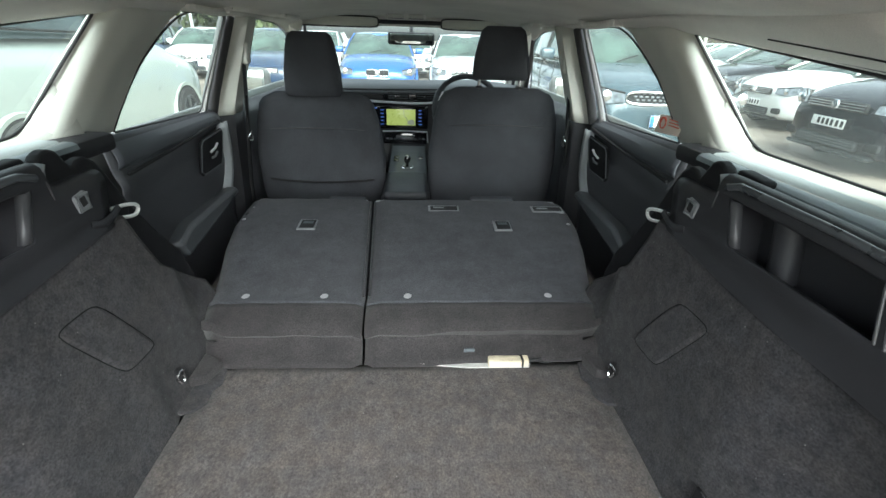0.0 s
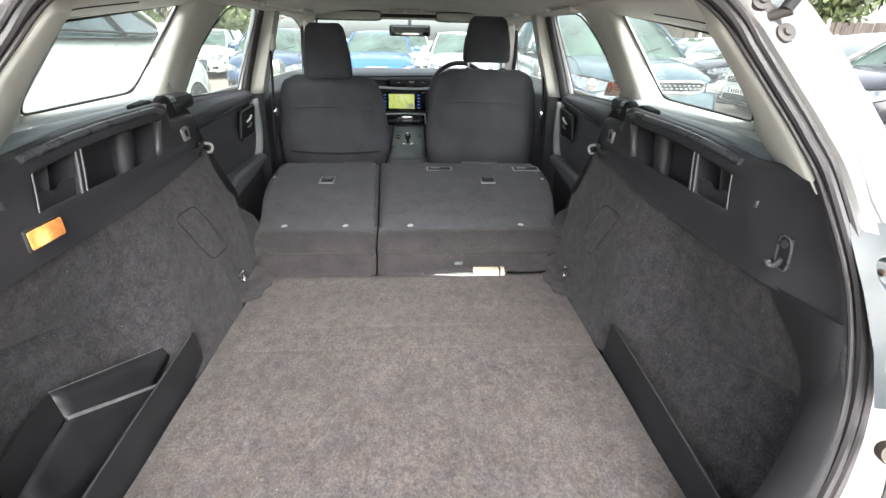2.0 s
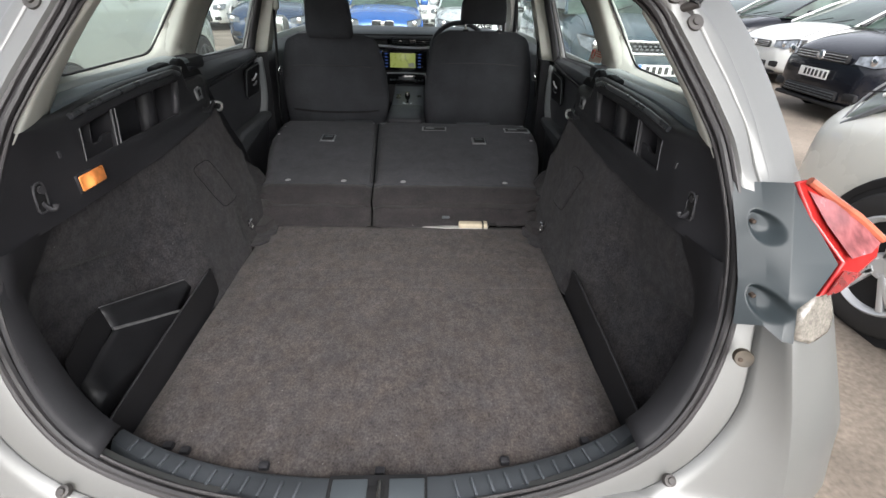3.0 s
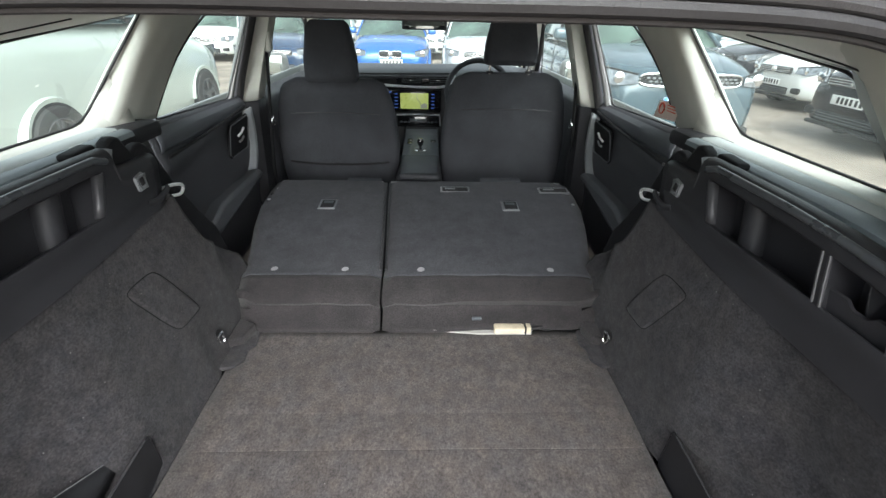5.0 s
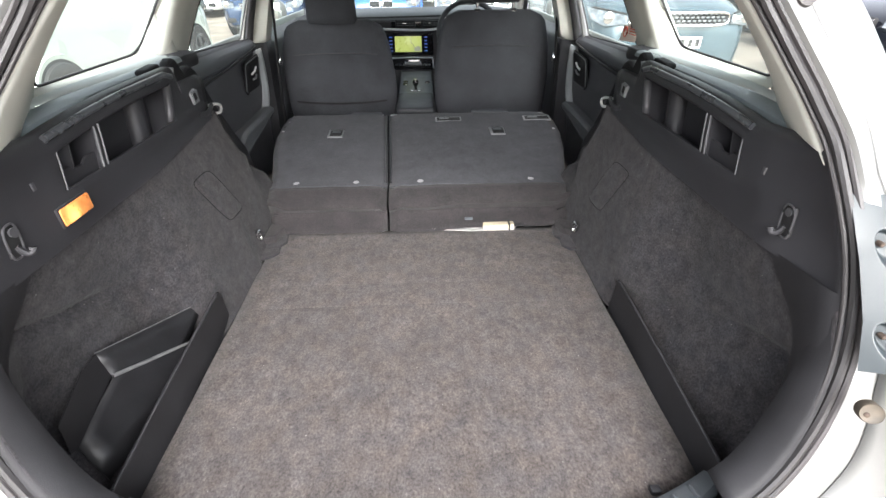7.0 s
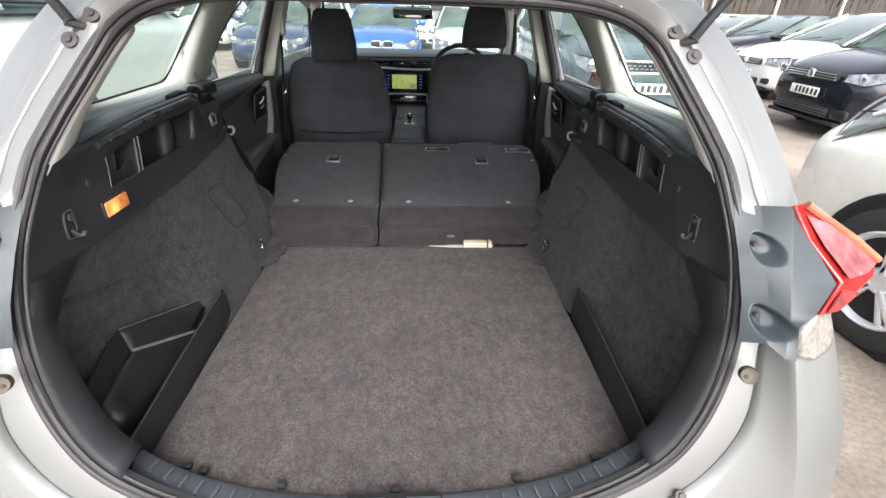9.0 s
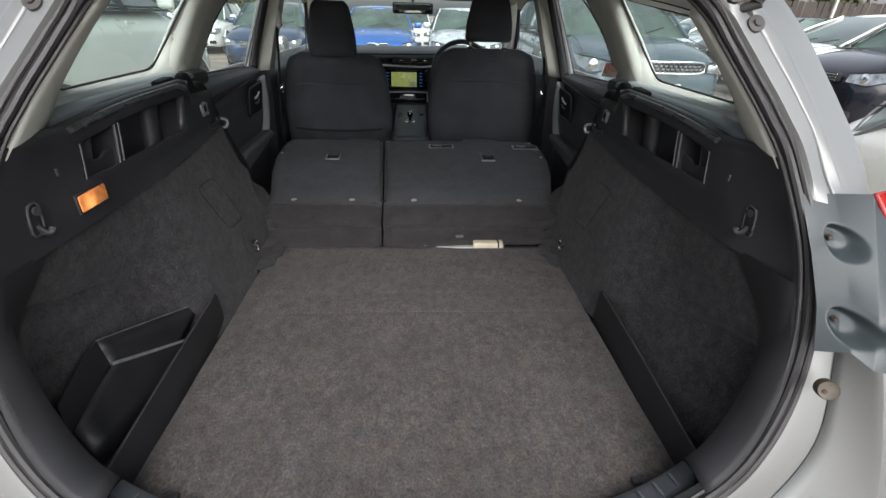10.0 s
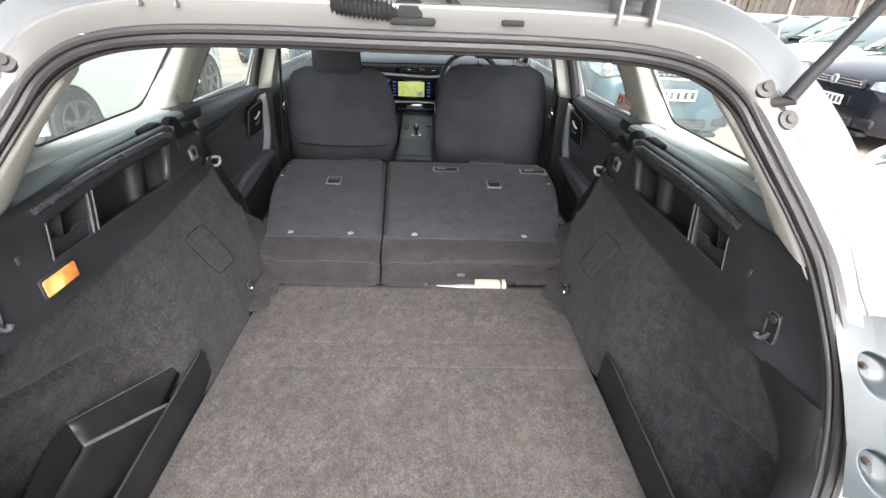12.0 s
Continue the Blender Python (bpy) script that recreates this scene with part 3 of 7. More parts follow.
    def cover(u, v):
        """A point of the cover: four edges running down it with flat facets between."""
        q = [Vector((s * ease([(r[0], r[1]) for r in c], v), ease([(r[0], r[2]) for r in c], v), ease([(r[0], r[3]) for r in c], v))) for c in COVER]
        k = 0 if u < STEPS[1] else 1 if u < STEPS[2] else 2
        return q[k].lerp(q[k + 1], (u - STEPS[k]) / (STEPS[k + 1] - STEPS[k]))
    WELLS = ((0.34, 0.635), (0.34, 0.135))

    def pitted(u, v):
        """The cover with two smooth bolt scoops pressed into it."""
        p = cover(u, v)
        for w in WELLS:
            c = cover(*w)
            du, dz = s * (p.x - c.x), p.z - c.z
            r = math.hypot(du / (0.030 if du > 0 else 0.016), dz / 0.0215)
            p = p + Vector((0, 0.018 * smooth01((1 - r) / 0.55), 0))
        return p
    part("lamp_backing", sheet(pitted, 100, 120), COVERSLATE, car, "slate grey plastic cover beside the tail lamp")
    for w in WELLS:
        c = pitted(*w)
        part("bolt", lathe([(0.0, -0.002), (0.0025, -0.002), (0.0034, -0.001), (0.0036, 0.006)], 12, "y", t=Matrix.Translation((c.x - s * 0.004, c.y - 0.001, c.z + 0.002))), RUSTBOLT, car)
    t = Matrix.Translation((s * 0.561, 0.1035, 0.869)) @ Matrix.Rotation(s * radians(-28), 4, "Z") @ Matrix.Rotation(radians(-24), 4, "X")
    # nearly flat disc; the hole's inner shade is put into its dark colour
    hole = part("bumper_hole", lathe([(0.0, -0.0005), (0.0105, -0.001), (0.0125, -0.0025), (0.0135, 0.0), (0.0135, 0.012)], 20, "y", t=t), HOLE, car, "round fixing hole in the bumper corner")
    part("bumper_bolt", lathe([(0.0, -0.002), (0.002, -0.002), (0.0035, -0.001), (0.0038, 0.004)], 14, "y", t=t @ Matrix.Translation((-s * 0.004, 0, -0.003))), RUSTBOLT, hole)
    t = Matrix.Translation((s * 0.502, 0.070, 0.618)) @ Matrix.Rotation(radians(-50), 4, "X")
    part("tailgate_stop", lathe([(0.0, -0.009), (0.005, -0.009), (0.006, -0.006), (0.010, -0.005), (0.011, 0.004)], 16, "y", t=t), BRACKET, car, "round metal bump stop")

    # tail lamp
    lamp = part("tail_lamp", prism([(s * x, y, z) for x, y, z in ((0.636, 0.233, 1.104), (0.652, 0.198, 1.060), (0.693, 0.157, 1.009), (0.668, 0.138, 0.992), (0.640, 0.116, 0.976), (0.684, 0.134, 0.972), (0.735, 0.162, 0.985), (0.784, 0.190, 0.998), (0.803, 0.216, 1.018), (0.748, 0.222, 1.054), (0.694, 0.230, 1.083), (0.654, 0.236, 1.108))], (0, 0.020, -0.014)), RED, car, "red and clear tail lamp", mods=(("bevel", 0.003),))
    part("upper_lens", prism([(s * x, y, z) for x, y, z in ((0.652, 0.224, 1.094), (0.670, 0.188, 1.056), (0.702, 0.157, 1.016), (0.752, 0.178, 1.014), (0.788, 0.203, 1.017), (0.748, 0.217, 1.049), (0.692, 0.217, 1.080))], (0, -0.002, 0)), PINK, lamp)
    part("lamp_edge", tube([(s * 0.654, 0.230, 1.107), (s * 0.694, 0.223, 1.083), (s * 0.748, 0.217, 1.053), (s * 0.800, 0.211, 1.018)], 0.0065, 8), ORANGERED, lamp)
    part("lower_lens", prism([(s * x, y, z) for x, y, z in ((0.650, 0.1175, 0.9785), (0.692, 0.150, 0.999), (0.735, 0.1600, 0.988), (0.728, 0.1570, 0.984), (0.684, 0.1325, 0.974))], (0, -0.002, 0)), DEEPRED, lamp)
    part("clear_lens", prism([(s * x, y, z) for x, y, z in ((0.640, 0.117, 0.976), (0.684, 0.136, 0.962), (0.692, 0.124, 0.935), (0.687, 0.112, 0.912), (0.652, 0.098, 0.897), (0.617, 0.094, 0.908), (0.612, 0.104, 0.948))], (0, 0.025, 0)), CLEARLENS, lamp, mods=(("bevel", 0.009),))
    # gas strut and its bracket
    strut = part("gas_strut", tube([(s * 0.484, 0.384, 1.330), (s * 0.505, 0.392, 1.356), (s * 0.585, 0.415, 1.452), (s * 0.74, 0.450, 1.64)], 0.0082, 12), BLACK, car, "black tailgate gas strut")
    part("ball_joint", tube([(s * 0.474, 0.398, 1.324), (s * 0.492, 0.380, 1.332)], 0.0065, 10), BRACKET, strut)
    br = box(s * 0.478, 0.400, 1.322, 0.022, 0.010, 0.056, 0.006, Matrix.Rotation(s * radians(-46), 4, "Y"))
    for bx, bz in ((0.458, 1.341), (0.496, 1.305)):
        lathe([(0.0, -0.008), (0.0055, -0.008), (0.006, -0.005), (0.0125, -0.004), (0.013, 0.010)], 14, "y", br, Matrix.Translation((s * bx, 0.392 - (1.321 - bz) * 0.3, bz)) @ Matrix.Rotation(radians(-30), 4, "X"))
    part("strut_bracket", br, BRACKET, strut, "brown-grey strut bracket")

# roof, gutter over the opening and open tailgate
def roof_z(x, y):
    return 1.497 - 0.085 * (abs(x) / 0.66) ** 3 - 0.05 * max(0, (y - 1.9) / 1.0) ** 2 - 0.035 * max(0, (1.2 - y) / 0.8) ** 1.5


roof_half = lambda y: ease([(0.46, 0.44), (0.60, 0.52), (0.85, 0.60), (1.20, 0.645), (1.6, 0.66)], y)
part("roof", sheet(lambda u, v: ((u * 2 - 1) * roof_half(0.46 + v * 2.34), 0.46 + v * 2.34, roof_z((u * 2 - 1) * 0.66, 0.46 + v * 2.34)), 16, 24), SILVER, car, mods=(("solid", 0.006),))
part("roof_gutter", sheet(lambda u, v: ((u * 2 - 1) * (0.46 - 0.02 * v), 0.385 + 0.10 * v + 0.03 * abs(u * 2 - 1) ** 4, 1.412 + 0.012 * math.sin(v * 3.14) + 0.035 * v - 0.06 * abs(u * 2 - 1) ** 5), 24, 6), SILVER, car, mods=(("solid", 0.004),))

gate = part("tailgate", sheet(lambda u, v: ((u * 2 - 1) * (0.56 + 0.10 * math.sin(v * 2.6)), 0.42 - 0.86 * v, 1.50 + 0.66 * v - 0.05 * math.sin(v * 3.14) + 0.035 * (1 - abs(u * 2 - 1) ** 3)), 18, 14), SILVER, car, "open silver tailgate", mods=(("solid", 0.012),))
part("inner_frame", grid([[((u * 2 - 1) * w, 0.42 - 0.05 * k - 0.02 * abs(u * 2 - 1) ** 4, 1.455 + 0.018 * k + (0.02 if k in (1, 2) else 0)) for u in [i / 20 for i in range(21)]] for k, w in ((0, 0.54), (1, 0.56), (2, 0.57), (3, 0.58))]), SILVER, gate, mods=(("solid", 0.006),))
part("gate_trim", sheet(lambda u, v: ((u * 2 - 1) * 0.50, 0.16 - 0.55 * v, 1.62 + 0.42 * v - 0.02 * math.sin(u * 3.14)), 8, 6), PLASTIC, gate, "dark tailgate lining", mods=(("solid", 0.01),))
hose_rows = []
for i in range(49):
    a = i / 48
    r = 0.0092 + 0.0017 * math.cos(a * 16 * 2 * math.pi)
    c = Vector((-0.075 + 0.078 * a, 0.372 - 0.015 * math.sin(a * 3.14), 1.416 - 0.006 * a))
    hose_rows.append([c + Vector((0, r * math.cos(2 * math.pi * k / 14), r * math.sin(2 * math.pi * k / 14))) for k in range(14)])
hose = grid(hose_rows, close_v=True, caps=True)
hose_ob = part("wiring_gaiter", hose, BLACK, gate, "ribbed rubber wiring hose")
part("gaiter_boot", box(0.016, 0.370, 1.402, 0.050, 0.022, 0.008, 0.003, bm=box(0.012, 0.370, 1.412, 0.033, 0.020, 0.022, 0.007)), BLACK, hose_ob)
cable = part("washer_hose", tube(spline([(0.046, 0.378, 1.445), (0.058, 0.374, 1.423), (0.078, 0.372, 1.411), (0.106, 0.370, 1.407), (0.124, 0.369, 1.406)], 6), 0.0048, 8), BLACK, gate)
part("hose_foot", box(0.126, 0.368, 1.404, 0.025, 0.015, 0.006, 0.002), BLACK, cable)
for hx in (0.261, -0.252):
    h = box(hx - 0.019, 0.377, 1.424, 0.005, 0.036, 0.036, 0.002)
    box(hx + 0.019, 0.377, 1.424, 0.005, 0.036, 0.036, 0.002, bm=h)
    box(hx, 0.384, 1.435, 0.025, 0.03, 0.009, 0.003, bm=h)
    part("hinge", h, SILVER, gate)

# bumper top below the sill
part("rear_bumper", sheet(lambda u, v: ((u * 2 - 1) * 0.62, ease([(0, 0.060), (0.15, 0.02), (0.4, -0.045), (0.7, -0.055), (1, 0.0)], v) + 0.055 * (u * 2 - 1) ** 2, ease([(0, 0.585), (0.15, 0.572), (0.4, 0.535), (0.7, 0.42), (1, 0.28)], v)), 24, 10), SILVER, car, mods=(("solid", 0.005),))

# body sides, bonnet, floor pan
for s in (1, -1):
    part("body_side", sheet(lambda u, v: (s * flank(0.28 + 0.80 * v), 0.93 + 2.75 * u, 0.28 + 0.80 * v), 16, 8), SILVER, car, mods=(("solid", 0.01),))
    part("front_wing", sheet(lambda u, v: (s * (flank(0.28 + 0.72 * v) - 0.14 * u * u), 3.60 + 0.72 * u, 0.28 + 0.72 * v), 8, 6), SILVER, car, mods=(("solid", 0.01),))
part("bonnet", sheet(lambda u, v: ((u * 2 - 1) * 0.74, 3.62 + 0.78 * v, 1.03 - 0.20 * v ** 1.6 - 0.05 * (u * 2 - 1) ** 2), 12, 10), SILVER, car, mods=(("solid", 0.01),))
part("front_bumper", sheet(lambda u, v: ((u * 2 - 1) * 0.72, 4.38 - 0.10 * (u * 2 - 1) ** 2 + 0.06 * math.sin(v * 3.1), 0.22 + 0.62 * v), 12, 6), SILVER, car, mods=(("solid", 0.01),))
part("floor_pan", box(0, 2.15, 0.33, 1.60, 4.0, 0.05, 0.01), BLACK, car)
part("footwell_carpet", box(0, 2.45, 0.40, 1.46, 2.2, 0.03, 0.01), DARKCLOTH, car)
part("bulkhead", box(0, 3.52, 0.72, 1.45, 0.05, 0.66, 0.02), BLACK, car)


def wheel_parts(parent, x, y, z, r, side, width=0.20, spokes=5, metal=None):
    """A tyre with tread, a rim with spokes, hub cap and nuts."""
    t = Matrix.Translation((x, y, z))
    w = width
    tyre = part("tyre", lathe([(r * 0.66, -w / 2), (r * 0.80, -w / 2 - 0.012), (r * 0.94, -w / 2), (r, -w * 0.34), (r * 0.992, -w * 0.12), (r, 0), (r * 0.992, w * 0.12), (r, w * 0.34), (r * 0.94, w / 2), (r * 0.80, w / 2 + 0.012), (r * 0.66, w / 2)], 40, "x", t=t, caps=False), TYRE, parent)
    o = side * w * 0.5
    rim = lathe([(r * 0.55, o - side * 0.10), (r * 0.62, o - side * 0.05), (r * 0.68, o), (r * 0.65, o + side * 0.008), (r * 0.60, o - side * 0.01), (r * 0.57, o - side * 0.06)], 40, "x", t=t, caps=False)
    for k in range(spokes):
        a = 2 * math.pi * k / spokes + 0.3
        for d in (-0.16, 0.16):
            m = Matrix.Translation((x + o - side * 0.012, y + math.cos(a + d * 0.6) * r * 0.36, z + math.sin(a + d * 0.6) * r * 0.36)) @ Matrix.Rotation(a + d, 4, "X")
            join(rim, box(0, 0, 0, 0.022, r * 0.52, r * 0.085, 0.006), m)
    lathe([(0.0, o - side * 0.004), (r * 0.16, o - side * 0.004), (r * 0.19, o - side * 0.02)], 24, "x", rim, t)
    for k in range(5):
        a = 2 * math.pi * k / 5
        lathe([(0.0, o + side * 0.001), (0.010, o + side * 0.001), (0.012, o - side * 0.01)], 8, "x", rim, t @ Matrix.Translation((0, math.cos(a) * r * 0.13, math.sin(a) * r * 0.13)))
    part("rim", rim, metal or ALLOY, tyre)
    part("brake_disc", lathe([(0.0, o - side * 0.07), (r * 0.5, o - side * 0.07), (r * 0.5, o - side * 0.08)], 24, "x", t=t), BLACK, tyre)


for s in (1, -1):
    for wy in (0.86, 3.46):
        wheel_parts(car, s * 0.76, wy, 0.315, 0.315, s)

# ---- boot floor and sill ----
def floor_rear(x):
    return 0.108 + 0.085 * (abs(x) / 0.475) ** 2.2


bm = bmesh.new()
ylist = [0.22 + 0.04 * k for k in range(22)] + [y + d for y in (0.700, 0.797) for d in (-0.004, -0.0012, 0.0012, 0.004)] + [1.095]
rows = []
for y_row in [None] * 5 + sorted(ylist):
    row = []
    for i in range(29):
        x = (i / 28 * 2 - 1)
        y0 = floor_rear(x * 0.483)
        y = y_row if y_row is not None else y0 + (0.205 - y0) * len(rows) / 5
        half = 0.483 if y < 0.945 else 0.483 - 0.028 * smooth01((y - 0.945) / 0.03)
        seam = sum(0.0007 * max(0, 1 - abs(y - q) / 0.004) for q in (0.700, 0.797))
        z = 0.570 + 0.0012 * math.sin(y * 21 + x * 3) - seam
        row.append((x * half, y, z))
    rows.append(row)
structure("floor", grid(rows, bm), CARPET, "worn dark brown-grey carpet boot floor with lint", "boot floor", mods=(("solid", 0.012),))

sill = empty("sill_plate", "dark grey ribbed plastic sill plate along the boot edge", "sill plate")
for s in (1, -1):
    rows = []
    for i in range(25):
        x = 0.085 + (0.470 - 0.085) * i / 24
        y1 = floor_rear(x) - 0.004
        y0 = 0.030 + 0.115 * (x / 0.475) ** 2.4
        zz = 0.597 + 0.035 * (x / 0.475) ** 5
        rows.append([(s * x, y1, 0.566), (s * x, y1 - 0.004, zz - 0.006), (s * x, y1 - 0.012, zz), (s * x, y0 + 0.012, zz + 0.004), (s * x, y0, zz - 0.006), (s * x, y0 - 0.004, 0.570)])
    half = part("sill_half", grid(rows), SILLPLASTIC, sill)
    for k in range(11):
        x = 0.135 + 0.030 * k
        y1, y0 = floor_rear(x), 0.030 + 0.115 * (x / 0.475) ** 2.4
        zz = 0.602 + 0.035 * (x / 0.475) ** 5
        part("rib", box(s * x, (y0 + y1) / 2 - 0.002, zz, 0.006, (y1 - y0) * 0.42, 0.006, 0.002, Matrix.Rotation(s * radians(8 + 18 * x), 4, "Z")), SILLPLASTIC, half)
lock = part("lock_bezel", box(0, 0.068, 0.596, 0.170, 0.068, 0.012, 0.005), BLACK, sill, "black lock surround")
part("lock_slot", box(-0.002, 0.056, 0.6035, 0.030, 0.040, 0.004, 0.001), BLACK, lock)
part("striker", tube([(0.004, 0.085, 0.598), (0.004, 0.080, 0.612), (0.004, 0.045, 0.612), (0.004, 0.040, 0.598)], 0.004, 8), CHROME, lock)
for cx in (-0.045, 0.048):
    part("lock_pocket", box(cx + math.copysign(0.002, cx), 0.066, 0.6032, 0.060, 0.050, 0.004, 0.002), GREYPLASTIC, lock)
for cx in (-0.40, 0.395, -0.365, 0.0, -0.21, 0.23):
    structure("trim", box(cx, floor_rear(cx) + 0.012, 0.580, 0.018, 0.014, 0.014, 0.003), PLASTIC, "small black floor clip at the sill", "clip")

# ---- boot side linings ----
def ring_y(z):
    """Where the opening's inner edge lies along the car at height z."""
    return ease([(0.57, 0.10), (0.655, 0.118), (0.74, 0.138), (0.875, 0.178), (1.005, 0.238), (1.12, 0.314), (1.18, 0.354), (1.226, 0.384), (1.273, 0.413), (1.316, 0.430), (1.348, 0.420), (1.369, 0.40)], z)


def ring_x(z):
    return ease([(0.57, 0.47), (0.655, 0.475), (0.74, 0.512), (0.875, 0.552), (1.005, 0.561), (1.12, 0.547), (1.18, 0.522), (1.226, 0.496), (1.273, 0.467), (1.316, 0.432), (1.348, 0.369)], z)


def arch_x(z):
    return ease([(0.57, 0.489), (0.60, 0.500), (0.65, 0.508), (0.75, 0.516), (0.85, 0.527), (0.95, 0.543), (1.03, 0.546)], z)


def lining_x(y, z, s):
    deep = ease([(0.57, 0.500), (0.62, 0.56), (0.70, 0.590), (0.80, 0.590), (0.90, 0.572), (0.97, 0.558), (1.03, 0.552)], z)
    if s > 0:
        # no bin on this side: the felt slopes down to the board instead
        deep = ease([(0.57, 0.500), (0.62, 0.530), (0.70, 0.566), (0.80, 0.590), (0.90, 0.572), (0.97, 0.558), (1.03, 0.552)], z)
    k = smooth01((0.70 - y) / 0.22)
    x = arch_x(z) + (deep - arch_x(z)) * k
    back = smooth01((ring_y(z) + 0.10 - y) / 0.10)
    x += (ring_x(z) - x) * back
    lean = 1 - back
    x += 0.05 * smooth01((y - 1.10) / 0.12) * smooth01((z - 0.66) / 0.1)
    # the felt is tucked in below the arch, along a sagging fold
    if s < 0:
        zf = ease([(0.25, 0.905), (0.283, 0.892), (0.37, 0.853), (0.427, 0.835), (0.508, 0.805), (0.60, 0.78)], y)
        x += 0.010 * lean * smooth01((z - 0.62) / 0.2) + 0.014 * math.exp(-((z - zf) / 0.011) ** 2) * smooth01((0.56 - y) / 0.12)
        x += 0.012 * smooth01((y - 0.90) / 0.06) * smooth01((0.76 - z) / 0.1)
    elif s > 0:
        zf = ease([(0.23, 0.838), (0.25, 0.835), (0.35, 0.80), (0.435, 0.765), (0.543, 0.70), (0.60, 0.67), (0.69, 0.65)], y)
        x += 0.013 * smooth01((zf - z) / 0.014) * smooth01((0.72 - y) / 0.06) - 0.007 * lean * smooth01((z - 0.62) / 0.2)
    return x


def panel_top(y):
    return ease([(0.30, 1.128), (0.36, 1.112), (0.42, 1.106), (0.476, 1.113), (0.56, 1.121), (0.66, 1.126), (0.866, 1.128), (0.878, 1.098), (0.896, 1.088), (1.03, 1.085)], y)


def panel_low(y):
    return ease([(0.22, 0.950), (0.30, 0.966), (0.60, 0.969), (0.78, 0.980), (0.98, 0.998), (1.04, 1.004)], y)


FRONT = [(0.57, 1.10), (0.62, 1.20), (0.68, 1.275), (0.72, 1.285), (0.78, 1.215), (0.83, 1.14), (0.87, 1.085), (0.96, 1.05), (1.03, 1.02)]
for s, nm in ((1, "wall_right"), (-1, "wall_left")):
    def f(u, v, s=s):
        z = 0.566 + (1.008 - 0.566) * v
        y0, y1 = ring_y(z) - 0.016, ease(FRONT, z)
        y = y0 + (y1 - y0) * u
        return (s * (lining_x(y, z, s) + 0.014 * smooth01((z - panel_low(y) - 0.001) / 0.008)), y, z)
    wall = structure(nm, sheet(f, 84, 72), LINING, "dark felt-lined boot side wall over the wheel arch", "boot side lining", mods=(("solid", 0.006),))
    # access flap, a slightly proud pad with rounded corners
    a, b, c, d = (0.972, 0.742), (0.868, 0.749), (0.778, 0.902), (0.879, 0.900)
    rows = []
    for i in range(15):
        row = []
        for j in range(15):
            p, q = i / 14 * 2 - 1, j / 14 * 2 - 1
            k = 1 - 0.10 * abs(p) ** 4 * abs(q) ** 4
            p, q = (p * k + 1) / 2, (q * k + 1) / 2
            y = (a[0] * (1 - p) + b[0] * p) * (1 - q) + (d[0] * (1 - p) + c[0] * p) * q
            z = (a[1] * (1 - p) + b[1] * p) * (1 - q) + (d[1] * (1 - p) + c[1] * p) * q
            edge = 1 if i in (0, 14) or j in (0, 14) else 0
            row.append((s * (lining_x(y, z, s) - (0.003 if edge else 0.0075)), y, z))
        rows.append(row)
    edge = [rows[i][0] for i in range(15)] + [rows[14][j] for j in range(1, 15)] + [rows[i][14] for i in range(13, -1, -1)] + [rows[0][j] for j in range(13, 0, -1)]
    flap = part("access_flap", grid(rows), LINING, wall, "felt access flap")
    part("flap_groove", tube(edge, 0.0012 if s < 0 else 0.0010, 6, closed=True), LININGEDGE, flap)

    # tie-down ring
    ring_at = 0.496 if s > 0 else -0.511
    eye = part("tie_down_cup", lathe([(0.0, 0.006), (0.010, 0.006), (0.014, 0.0), (0.018, 0.004)], 16, "x", t=Matrix.Translation((ring_at + s * 0.008, 1.0, 0.627)) @ Matrix.Diagonal((-s, 1, 1.3, 1))), BLACK, wall)
    part("tie_down_ring", tube([(ring_at - s * (0.003 + 0.003 * math.sin(k)), 1.0 + 0.0105 * math.cos(k * math.pi / 5), 0.627 + 0.018 * math.sin(k * math.pi / 5)) for k in range(10)], 0.0034, 6, closed=True), CHROME, eye, "chrome tie-down ring")

    # fold-down block in the front floor corner
    structure("trim", prism([(s * 0.500, 0.935, 0.572), (s * 0.470, 0.940, 0.572), (s * 0.448, 0.968, 0.572), (s * 0.452, 1.01, 0.572), (s * 0.438, 1.03, 0.572), (s * 0.446, 1.09, 0.572), (s * 0.500, 1.10, 0.572)], (0, 0, 0.010)), LINING, "dark felt corner piece beside the floor", "trim", mods=(("bevel", 0.004),))
    structure("trim", prism([(s * 0.505, 1.015, 0.58), (s * 0.470, 1.03, 0.58), (s * 0.455, 1.085, 0.58), (s * 0.505, 1.11, 0.58)], (0, 0, 0.028)), SEATEND, "dark felt corner piece beside the floor", "trim", mods=(("bevel", 0.004),))

    # board along the floor's edge
    board = structure("trim", prism([(s * 0.492, 0.668, 0.565), (s * 0.4995, 0.668, 0.662), (s * 0.4975, 0.41, 0.650), (s * 0.494, 0.183, 0.636), (s * 0.480, 0.183, 0.565)], (s * 0.007, 0, 0)), BINPLASTIC, "black upright board along the boot floor", "side board", mods=(("bevel", 0.002),))
    # thin paler line painting the light caught by the board's top edge
    part("board_edge", tube([(s * 0.5005, 0.655, 0.6645), (s * 0.4985, 0.41, 0.6515), (s * 0.4955, 0.19, 0.638)], 0.0014, 6), SHINYPLASTIC, board, "worn shiny top edge, its lit line put into the colour")

